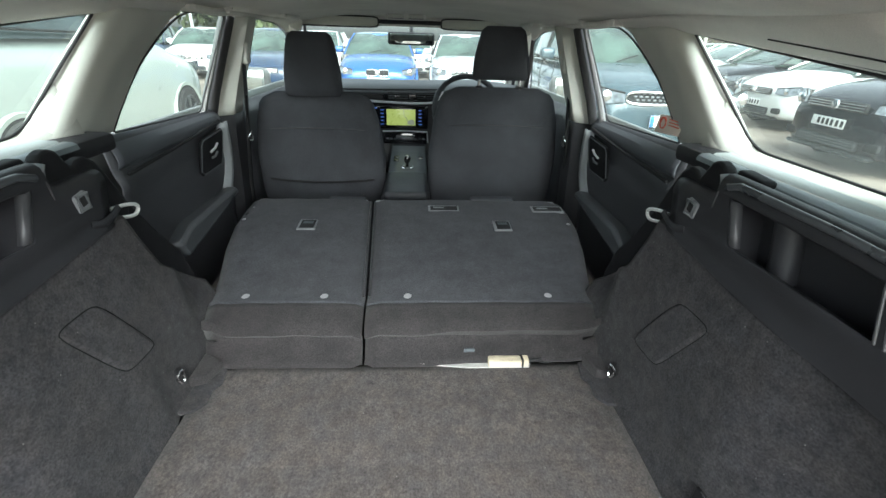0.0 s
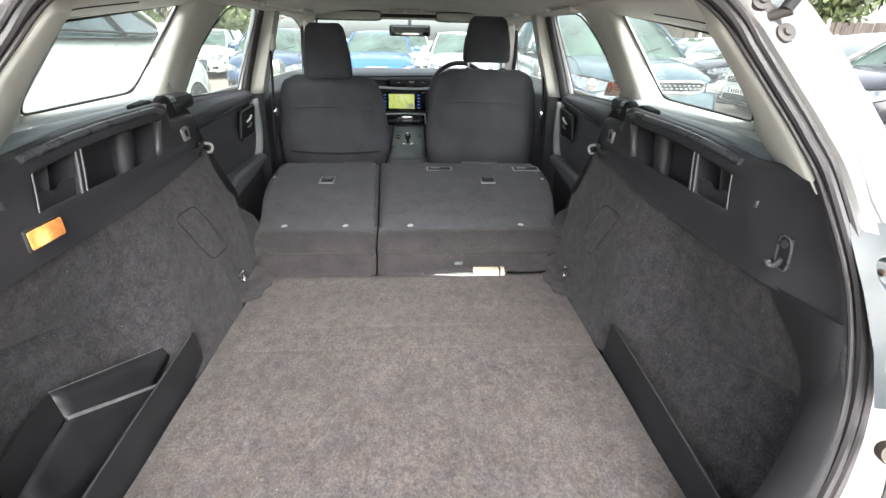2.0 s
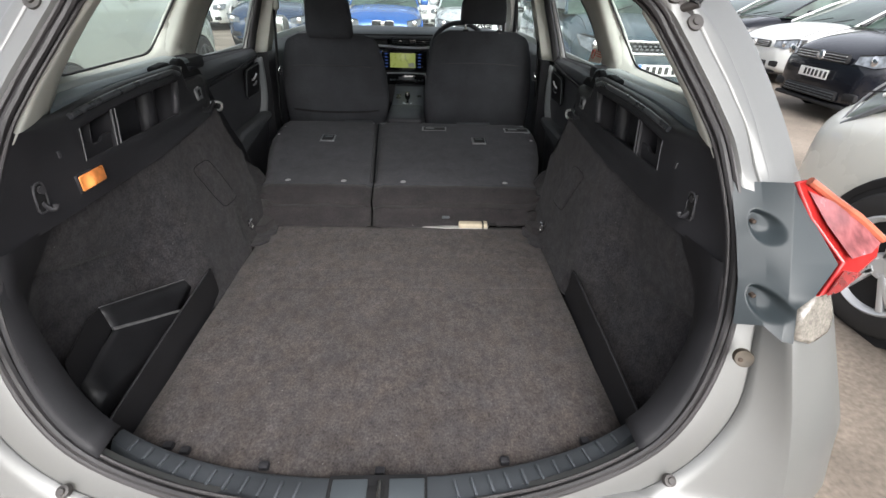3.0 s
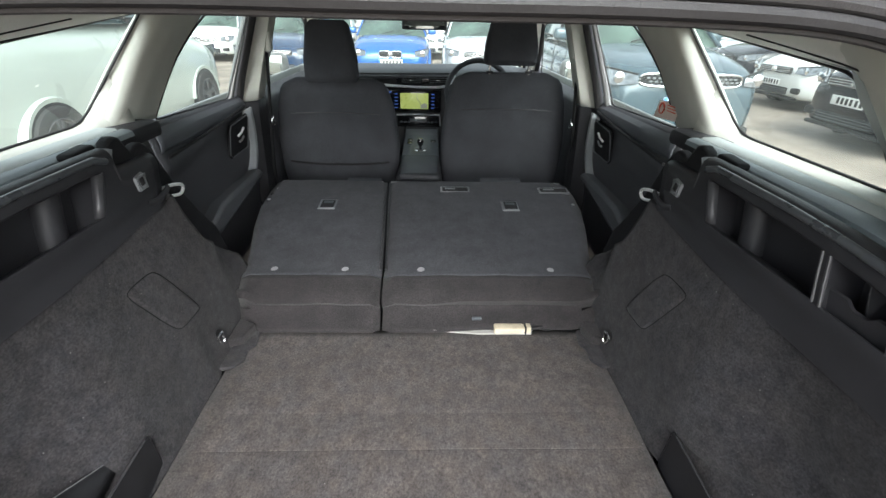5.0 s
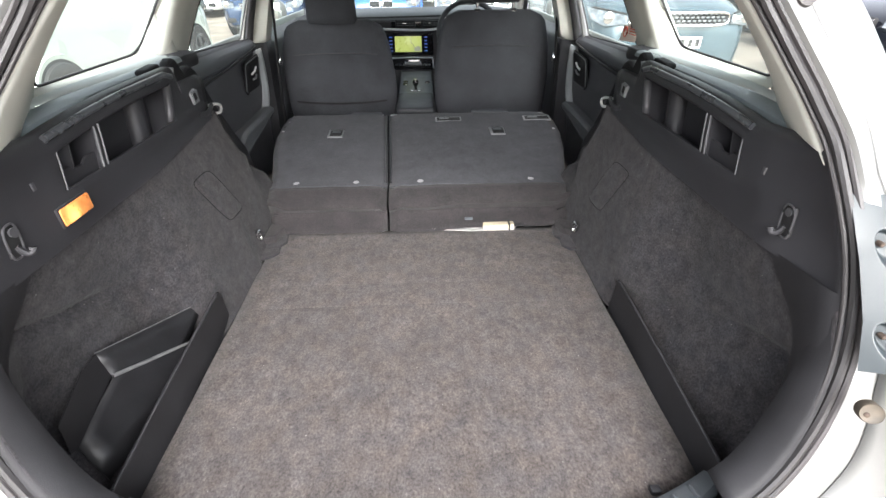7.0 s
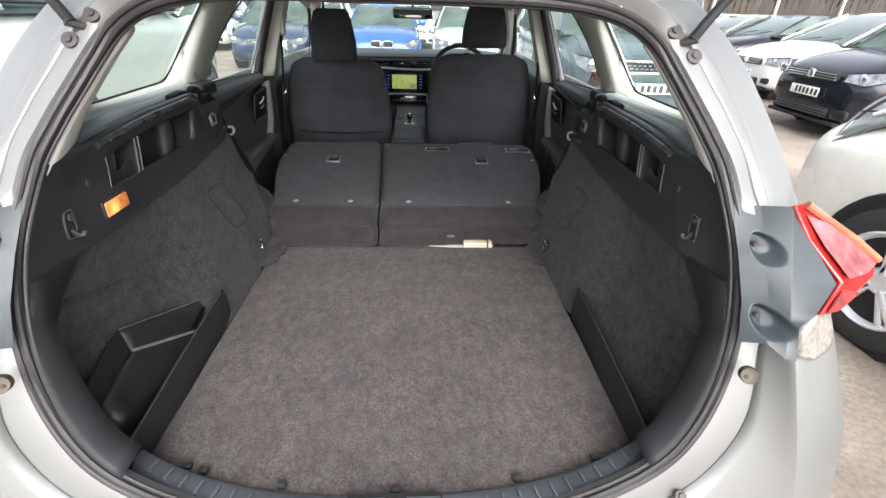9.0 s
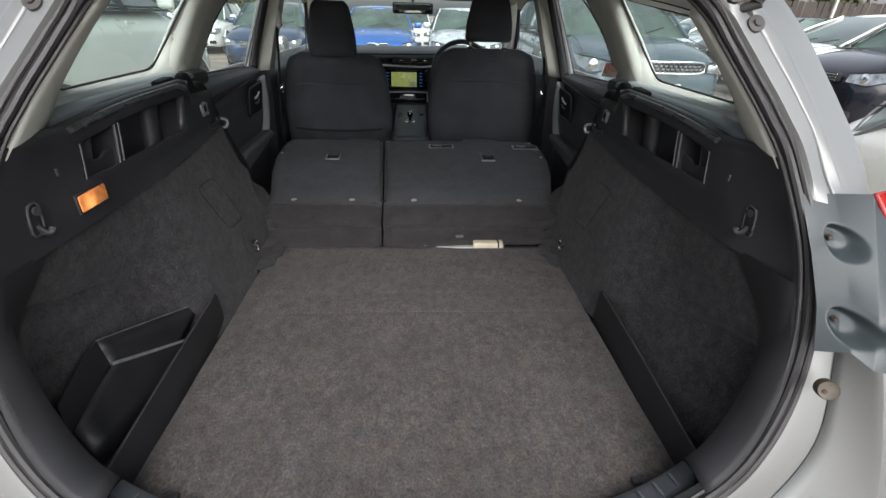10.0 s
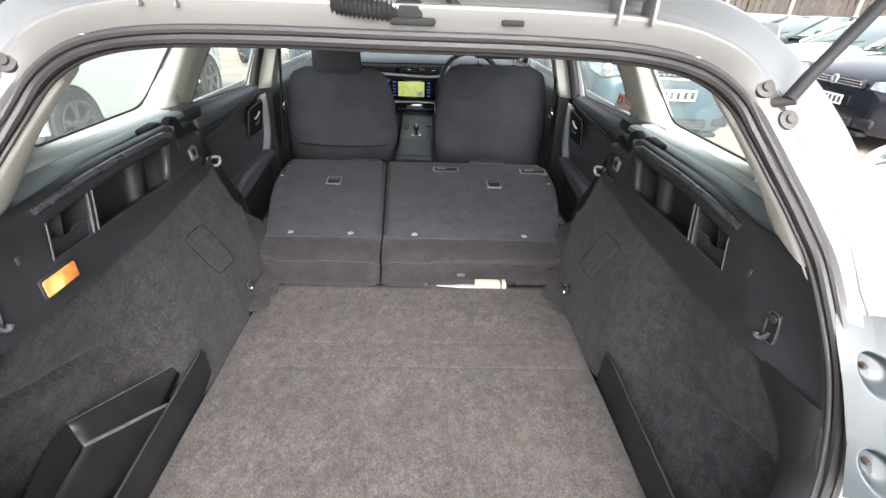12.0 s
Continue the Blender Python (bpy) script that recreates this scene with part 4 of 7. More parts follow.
# moulded bin on the left behind the wheel arch
bin_ = empty("side_bin", "black moulded plastic storage bin beside the boot floor", "storage bin")
rim_a, rim_b = Vector((-0.584, 0.372, 0.756)), Vector((-0.529, 0.648, 0.652))
led_a, led_b = Vector((-0.570, 0.364, 0.707)), Vector((-0.530, 0.530, 0.625))
low_a, low_b = Vector((-0.572, 0.244, 0.668)), Vector((-0.512, 0.560, 0.600))
foot_a, foot_b = Vector((-0.530, 0.222, 0.610)), Vector((-0.498, 0.600, 0.585))
lerp = lambda a, b, t: a * (1 - t) + b * t
back_rows = []
for i in range(9):
    t = i / 8
    up, mid, dn = lerp(rim_a, rim_b, t), lerp(led_a, led_b, t), lerp(low_a, low_b, t)
    back_rows.append([up, lerp(up, mid, 0.5), lerp(up, mid, 0.92), mid + Vector((0.004, 0, 0)), lerp(mid, dn, 0.10) + Vector((0.005, 0, 0)), lerp(mid, dn, 0.5), dn, lerp(dn, lerp(foot_a, foot_b, t), 0.5), lerp(foot_a, foot_b, t)])
part("bin_back", grid(back_rows), BINPLASTIC, bin_, mods=(("solid", 0.002),))
cheek = [rim_a, Vector((-0.580, 0.322, 0.756)), Vector((-0.566, 0.235, 0.738)), Vector((-0.560, 0.221, 0.686)), low_a, led_a]
part("bin_cheek", prism(cheek, (0.002, -0.001, 0)), BINPLASTIC, bin_, mods=(("bevel", 0.001),))
# rim and ledge lines carry their highlight as a paler colour
part("bin_rim", tube([rim_a, lerp(rim_a, rim_b, 0.5), lerp(rim_a, rim_b, 0.93)], 0.0011, 6), LEDGEGREY, bin_)
part("bin_ledge", tube([led_a + Vector((0.004, 0, 0)), led_b + Vector((0.004, 0, 0))], 0.0036, 8), LEDGEGREY, bin_, "bin ledge with its highlight put into the pale colour")
part("bin_floor", prism([(-0.50, 0.20, 0.585), (-0.555, 0.22, 0.585), (-0.545, 0.60, 0.585), (-0.50, 0.66, 0.585)], (0, 0, 0.008)), BINPLASTIC, bin_)

# plastic corner trims between the seal and the boot floor
for s in (1, -1):
    rows = []
    for p, n in zip(RING, NORMALS):
        if s * p.x > 0.435 and p.z < 0.96:
            k = smooth01((0.95 - p.z) / 0.20)
            rows.append((p.z, [p - n * (d * (0.45 + 0.55 * k) - 0.002 * (1 - k)) + Vector((0, e * (0.75 + 0.25 * k), 0)) for d, e in ((-0.003, -0.004), (0.003, 0.006), (0.007, 0.018), (0.009, 0.030), (0.009, 0.042), (0.006, 0.052), (-0.006, 0.058))]))
    rows = [r for z, r in sorted(rows, key=lambda q: q[0])]
    structure("trim", grid(rows), BORDERPLASTIC, "smooth black plastic trim inside the boot corner", "corner trim", mods=(("solid", 0.003),))

# ---- upper boot panels with their shelves ----
def panel_x(y, z, s):
    x = 0.548 + 0.05 * max(0, z - 1.04)
    lo = panel_low(y)
    if z < lo + 0.04:
        x = min(x, lining_x(y, min(z, lo), 0) - 0.0035 + 0.5 * max(0, z - lo - 0.004))
    k = smooth01((ring_y(z) + 0.14 - y) / 0.14)
    return x + (ring_x(z) + 0.001 + s * 0.008 - x) * k


SLANT = 0.28
for s in (1, -1):
    panel = empty("boot_side_panel", "black plastic boot side panel with open storage slots", "side panel", "boot side panels")
    cols = [("rear", k / 12) for k in range(12)] + [("at", y) for y in (0.443, 0.452, 0.478, 0.50, 0.523, 0.545, 0.556, 0.562, 0.60, 0.65, 0.70, 0.75, 0.79, 0.822, 0.83, 0.850, 0.866, 0.878, 0.896, 0.92, 0.94, 0.98, 1.005)]

    def panel_rows(kind, val):
        y0 = val if kind == "at" else 0.443
        lo, hi = panel_low(y0), panel_top(y0)
        levels = [lo - 0.002, lo, lo + 0.004, lo + (1.040 - lo) * 0.35, lo + (1.040 - lo) * 0.7, 1.038, 1.041] + [1.041 + (hi - 0.013 - 1.041) * k / 4 for k in range(1, 5)] + [hi - 0.010, hi]
        row = []
        for i, z in enumerate(levels):
            y = y0 + SLANT * (max(z, 1.0) - 1.041)
            if kind == "rear":
                zr = z if z < 1.0 else 1.0 + (z - 1.0) * (1.130 - 1.0) / (hi - 1.0)
                z = zr + (z - zr) * val
                ye = ring_y(z) - 0.020
                y = ye + (y - ye) * val
            x = panel_x(y, z, s) + (0.010 if i == 0 else 0.0)
            if kind == "at" and i in (5, 11):
                x -= 0.0015
            row.append((s * x, y, z))
        x, y, z = row[-1]
        k = 1.0 if kind == "at" else 0.35 + 0.65 * val
        for dx, dz in ((0.0035, 0.010), (0.010, 0.0155), (0.020, 0.017), (0.034, 0.013), (0.046, 0.004), (0.052, -0.012)):
            row.append((x + s * dx, y, z + dz * k))
        return row
    panel.location.x = -0.008
    b = grid([panel_rows(*c) for c in cols])
    # cut the two slots out of the face
    gone = []
    for f in b.faces:
        c = f.calc_center_median()
        y0 = c.y - SLANT * (c.z - 1.041)
        if 1.041 < c.z < panel_top(y0) - 0.0125 and (0.452 < y0 < 0.545 or 0.562 < y0 < 0.822):
            gone.append(f)
    bmesh.ops.delete(b, geom=gone, context="FACES")
    part("panel_face", b, PLASTIC, panel, mods=(("solid", 0.003),))

    def tub(ya, yb, back, low):
        """Open box behind a slot."""
        b = bmesh.new()
        za, zb = panel_top(ya) - 0.0125, panel_top(yb) - 0.0125
        sa, sb = SLANT * (za - 1.041), SLANT * (zb - 1.041)
        x0 = 0.5475
        pts = {"a": (x0, ya, 1.041), "b": (x0, yb, 1.041), "c": (x0 + 0.004, yb + sb, zb), "d": (x0 + 0.004, ya + sa, za), "e": (back, ya, low), "f": (back, yb, low), "g": (back, yb + sb, zb - 0.004), "h": (back, ya + sa, za - 0.004)}
        v = {k: b.verts.new((s * x, y, z)) for k, (x, y, z) in pts.items()}
        for q in ("abfe", "cdhg", "adhe", "bcgf", "efgh"):
            b.faces.new([v[k] for k in q])
        return b
    part("slot_tub", tub(0.562, 0.822, 0.606, 1.012), PLASTIC, panel)
    part("bin_tub", tub(0.452, 0.545, 0.604, 1.010), PLASTIC, panel)

    def upright(y, x, r, name, mat, below=1.040):
        top = panel_top(y) - 0.013
        part(name, tube([(s * x, y, below), (s * (x + 0.001), y + SLANT * (top - 1.041) * 0.5, (below + top) / 2), (s * (x + 0.003), y + SLANT * (top - 1.041), top)], r, 8), mat, panel)
    # raised edges of the slots and the rounded web inside
    upright(0.5475, 0.5462, 0.0022, "divider_edge", SHINYPLASTIC)
    upright(0.5600, 0.5462, 0.0022, "divider_edge", SHINYPLASTIC)
    upright(0.4500, 0.5468, 0.0018, "bin_edge", SHINYPLASTIC)
    part("slot_cheek", grid([[(s * (0.548 + dx), y + SLANT * (z - 1.041) + dy, z) for dx, dy in ((0.010, -0.004), (0.002, -0.001), (-0.001, 0.004), (-0.0005, 0.010), (0.002, 0.016))] for y, z in ((0.812, 1.042), (0.814, 1.060), (0.816, 1.085), (0.818, 1.113))]), SHINYPLASTIC, panel, "worn rounded slot end, its bright rim put into the grey", mods=(("solid", 0.002),))
    part("panel_crest", tube([(s * 0.5505, y, panel_top(y) + 0.010) for y in [0.455 + 0.415 * k / 14 for k in range(15)]], 0.0062, 10), CRESTPLASTIC, panel, "rounded top edge of the panel")
    part("slot_web", tube([(s * 0.602, 0.758, 1.012), (s * 0.602, 0.766, 1.06), (s * 0.602, 0.778, 1.110)], 0.024, 14), PLASTIC, panel)
    part("pocket_lip", grid([[(s * 0.556, y, 1.012), (s * 0.5535, y + 0.004, 1.066 - k), (s * 0.557, y + 0.004, 1.068 - k), (s * 0.562, y, 1.060 - k)] for y, k in ((0.453, 0.0), (0.478, 0.0), (0.488, 0.008), (0.510, 0.008), (0.520, 0.0), (0.546, 0.0))]), PLASTIC, panel)
    part("pocket_divider", prism([(s * 0.566, 0.503, 1.050), (s * 0.566, 0.516, 1.094), (s * 0.606, 0.516, 1.092), (s * 0.606, 0.503, 1.020)], (0, 0.0025, 0)), SHINYPLASTIC, panel)

    # ledge under the window: slate pad, dark gap, strip painted pale for reflected light
    yy = [0.40 + (1.06 - 0.40) * k / 14 for k in range(15)]
    ledge = lambda y: ease([(0.476, 1.123), (0.56, 1.131), (0.66, 1.136), (1.03, 1.139)], y)
    part("window_pad", grid([[(s * 0.6065, y, ledge(y) - 0.010), (s * 0.609, y, ledge(y) - 0.001), (s * 0.616, y, ledge(y) + 0.003), (s * 0.632, y, ledge(y) + 0.004), (s * (0.652 - 0.014 * smooth01((y - 0.55) / 0.3)), y, ledge(y) + 0.002), (s * 0.655, y, ledge(y) - 0.010)] for y in yy]), PADSLATE, panel, "soft ledge under the window, bluish sheen in its slate grey")
    part("window_ledge", grid([[(s * (0.6545 - 0.014 * smooth01((y - 0.55) / 0.3)), y, ledge(y) + 0.0015), (s * (0.660 - 0.014 * smooth01((y - 0.55) / 0.3)), y, ledge(y) + 0.005), (s * 0.680, y, ledge(y) + 0.006), (s * 0.703, y, 1.130)] for y in yy]), SHELF, panel, "plastic strip under the window, reflected daylight in its pale colour")
    # hooked shoulder at the front end; a grey strip paints light on its curved edge
    outline = [(0.900, 1.06), (0.903, 1.130), (0.913, 1.150), (0.934, 1.158), (0.950, 1.153), (0.962, 1.136), (0.975, 1.116), (0.990, 1.125), (1.012, 1.128), (1.034, 1.114), (1.052, 1.089), (1.070, 1.056), (1.098, 1.005), (1.085, 0.985), (1.02, 1.01), (0.95, 1.03)]
    part("shoulder", prism([(s * 0.568, y, z) for y, z in outline], (s * 0.024, 0, 0)), MATTPLASTIC, panel, mods=(("bevel", 0.006),))
    part("shoulder_edge_light", grid([[(s * (0.556 + 0.030 * v), y + 0.004 * math.sin(v * 3.14), z) for v in (0, 0.25, 0.5, 0.75, 1)] for y, z in ((0.893, 1.098), (0.8945, 1.110), (0.896, 1.121), (0.8985, 1.132), (0.9035, 1.141))]), CONSOLEGREY, panel, "curved rear edge of the shoulder, reflected light put into its grey", mods=(("solid", 0.003),))
    part("ledge_end", box(s * 0.598, 0.872, 1.141, 0.030, 0.065, 0.016, 0.007, Matrix.Rotation(radians(4), 4, "X"), seg=3), MATTPLASTIC, panel)
    part("seat_catch_housing", prism([(s * 0.570, y, z) for y, z in ((1.02, 1.00), (1.055, 1.070), (1.072, 1.055), (1.120, 0.985), (1.180, 0.905), (1.245, 0.832), (1.290, 0.735), (1.24, 0.715), (1.17, 0.79), (1.10, 0.88), (1.05, 0.95))], (s * 0.030, 0, 0)), MATTPLASTIC, panel, mods=(("bevel", 0.008),))
    # cover socket square and silver latch loop
    tilt = Matrix.Rotation(s * radians(4), 4, "Y") @ Matrix.Rotation(radians(10), 4, "X")
    sy = 0.940
    bk = part("buckle_slot", box(s * 0.546, sy, 1.066, 0.008, 0.030, 0.032, 0.003, tilt), BEZEL, panel, "grey square cover socket")
    part("socket_rim", tube([(s * 0.5415, sy + 0.0125 * c, 1.066 + 0.0135 * q) for c, q in ((-1, -1), (1, -1), (1, 1), (-1, 1))], 0.0024, 6, closed=True), CONSOLEGREY, bk)
    part("buckle_hole", box(s * 0.5425, sy, 1.067, 0.003, 0.014, 0.016, 0.001, tilt), BLACK, bk)
    lx = 0.553 if s > 0 else 0.556
    part("latch_loop", tube(spline([(s * (lx + 0.004), 1.020, 1.022), (s * (lx + 0.002), 1.060, 1.017), (s * lx, 1.090, 1.009), (s * lx, 1.100, 1.001), (s * lx, 1.096, 0.992), (s * lx, 1.080, 0.988), (s * (lx + 0.002), 1.046, 0.996)], 5), 0.0038, 10), LATCHMETAL, panel, "silver seat latch loop")
    part("latch_tongue", tube(spline([(s * 0.548, 0.945, 1.020), (s * 0.543, 0.970, 1.014), (s * 0.543, 1.000, 1.018), (s * 0.548, 1.028, 1.024)], 5), 0.0075, 10, flat=0.6), PLASTIC, panel)
    # bag hook by the opening
    hx = panel_x(0.322, 1.021, s)
    turn = Matrix.Rotation(s * radians(3), 4, "Z") @ Matrix.Rotation(radians(10), 4, "X")
    hk = part("hook_plate", box(s * (hx - 0.0015), 0.322, 1.021, 0.005, 0.022, 0.046, 0.010, Matrix.Rotation(radians(-10), 4, "X"), seg=3), BLACK, panel)
    ringpts = [(s * (hx - 0.0045), 0.322 + 0.012 * math.copysign(abs(math.cos(a)) ** 0.6, math.cos(a)) + 0.17 * 0.026 * math.sin(a), 1.021 + 0.024 * math.copysign(abs(math.sin(a)) ** 0.7, math.sin(a))) for a in [2 * math.pi * k / 24 for k in range(24)]]
    part("hook_border", tube(ringpts, 0.0016, 6, closed=True), SHINYPLASTIC, hk)
    part("bag_hook", tube(spline([(s * (hx - 0.002), 0.322, 1.012), (s * (hx - 0.008), 0.326, 1.000), (s * (hx - 0.013), 0.331, 0.999), (s * (hx - 0.014), 0.334, 1.005)], 4), 0.0050, 8), PLASTIC, hk)
    part("hook_screw", lathe([(0.0, 0.0), (0.004, 0.0), (0.005, 0.003)], 10, "x", t=Matrix.Translation((s * (hx - 0.0055), 0.325, 1.034)) @ Matrix.Scale(1.5, 4)), SHINYPLASTIC, hk)
    part("trim_clip", box(s * (panel_x(0.395, 1.07, s) - 0.001), 0.395, 1.070, 0.004, 0.007, 0.012, 0.001), SHINYPLASTIC, panel)
    part("panel_tab", box(s * 0.572, 0.376, 1.116, 0.014, 0.022, 0.026, 0.006, Matrix.Rotation(s * radians(20), 4, "Y")), PLASTIC, panel)

    # plastic border of the lining along the opening
    rows = []
    for k in range(33):
        z = 0.575 + (0.972 - 0.575) * k / 32
        wide = 0.046 + 0.060 * smooth01((z - 0.86) / 0.11)
        y0 = ring_y(z) + 0.003
        rows.append([(s * (ring_x(z) + s * 0.008 + 0.003), y0 - 0.026, z), (s * (ring_x(z) + s * 0.008 - 0.004), y0 - 0.010, z)] + [(s * (lining_x(y0 + wide * t, z, 0) + s * 0.008 * (1 - t) - 0.007 * (1 if t < 1 else 0)), y0 + wide * t, z) for t in (0, 0.12, 0.3, 0.5, 0.7, 0.85, 0.95, 1.0)])
    part("opening_border", grid(rows), BORDERPLASTIC, panel)

lamp = thing("boot_lamp", box(-0.5520, 0.444, 1.009, 0.008, 0.070, 0.029, 0.004), AMBER, "small lit amber boot lamp in the side panel", "lamp")
part("lamp_frame", box(-0.5542, 0.444, 1.009, 0.007, 0.076, 0.035, 0.003), PLASTIC, lamp)

# ---- windows, pillars, headlining ----
def win_x(z):
    """Half width of the window glass at height z."""
    return ease([(1.04, 0.755), (1.14, 0.733), (1.25, 0.700), (1.38, 0.650)], z)


def pane(name, poly, label, frame_r=0.0032):
    """A pane through (side, y, z) corners with its black rubber edge."""
    s = poly[0][0]
    pts = [(s * win_x(z), y, z) for _, y, z in poly]
    c = sum((Vector(p) for p in pts), Vector()) / len(pts)
    ob = empty(name, label, "window")
    ob["kind"] = "structure"
    rows = [pts, [tuple(Vector(p) * 0.5 + c * 0.5) for p in pts], [tuple(Vector(p) * 0.02 + c * 0.98) for p in pts]]
    g = part("pane", grid(rows, close_v=True), WINDOW, ob)
    g.visible_shadow = False
    part("window_frame", tube(pts, frame_r, 8, closed=True), RUBBER, ob)
    return ob


def rounded(corners, r, n=5):
    """(y, z) corners with rounded joints."""
    out = []
    m = len(corners)
    for i in range(m):
        p, a, b = Vector(corners[i]), Vector(corners[i - 1]), Vector(corners[(i + 1) % m])
        ra = min(r[i] if isinstance(r, (list, tuple)) else r, 0.45 * (a - p).length, 0.45 * (b - p).length)
        p0, p1 = p + (a - p).normalized() * ra, p + (b - p).normalized() * ra
        for k in range(n + 1):
            t = k / n
            out.append(tuple((1 - t) ** 2 * p0 + 2 * t * (1 - t) * p + t * t * p1))
    return out


QUARTERWIN = rounded([(0.690, 1.144), (1.078, 1.148), (1.272, 1.368), (0.775, 1.305)], [0.03, 0.045, 0.01, 0.05])
DOORWIN = rounded([(1.360, 1.100), (1.878, 1.077), (1.968, 1.395), (1.640, 1.388), (1.480, 1.270)], [0.02, 0.03, 0.02, 0.15, 0.15])
FRONTWIN = rounded([(2.170, 1.065), (3.150, 1.060), (2.880, 1.330), (2.60, 1.385), (2.250, 1.395)], [0.02, 0.03, 0.10, 0.1, 0.02])
n = 0
for s in (1, -1):
    for poly, lab in ((QUARTERWIN, "rear quarter window of the estate car"), (DOORWIN, "rear door window with black rubber edge"), (FRONTWIN, "front door window of the estate car")):
        n += 1
        pane("window_%d" % n, [(s, y, z) for y, z in poly], lab)

sticker = thing("window_sticker", box(0.7215, 1.405, 1.142, 0.002, 0.125, 0.050, 0.001, Matrix.Rotation(radians(13), 4, "Y") @ Matrix.Rotation(radians(-4), 4, "X")), STICKERPALE, "red and white notice stuck on the rear door glass", "sticker")
for dz in (-0.016, -0.008, 0.0, 0.008, 0.016):
    part("text_bar", box(0.7195 - 0.2 * dz, 1.378, 1.142 + dz, 0.0015, 0.052 - 0.4 * abs(dz), 0.003, 0.0005), STICKER, sticker)
part("red_ring", tube([(0.7192, 1.435 + 0.015 * math.cos(k * math.pi / 8), 1.143 + 0.015 * math.sin(k * math.pi / 8)) for k in range(16)], 0.003, 6, closed=True), STICKER, sticker)

# windscreen
n += 1
wscreen = empty("window_%d" % n, "front windscreen seen from inside", "windscreen")
wscreen["kind"] = "structure"
ws = lambda u, v: ((u * 2 - 1) * (0.70 - 0.13 * v), 3.46 - 0.60 * v + 0.10 * (1 - (u * 2 - 1) ** 2) * (1 - v), 1.05 + 0.365 * v)
g = part("pane", sheet(ws, 12, 8), WINDOW, wscreen)
g.visible_shadow = False
part("window_frame", tube([ws(0, 0), ws(0, 0.5), ws(0, 1), ws(0.5, 1), ws(1, 1), ws(1, 0.5), ws(1, 0)], 0.012, 8), RUBBER, wscreen)


def ceil_z(x, y):
    """Height of the headlining."""
    z = 1.455 - 0.045 * (abs(x) / 0.58) ** 3
    z -= 0.072 * max(0, (1.3 - y) / 0.9) ** 1.2
    z -= 0.010 * max(0, (y - 2.4) / 0.45) ** 2
    return z


def ceil_half(y):
    return ease([(0.39, 0.36), (0.44, 0.40), (0.52, 0.44), (0.66, 0.49), (0.80, 0.535), (0.95, 0.565), (1.3, 0.59), (2.4, 0.59), (2.86, 0.54)], y)


structure("ceiling", sheet(lambda u, v: ((u * 2 - 1) * ceil_half(0.39 + 2.47 * v), 0.39 + 2.47 * v, ceil_z((u * 2 - 1) * ceil_half(0.39 + 2.47 * v), 0.39 + 2.47 * v)), 24, 44), HEADLINER, "pale grey cloth headlining of the car", "headlining", mods=(("solid", 0.008),))

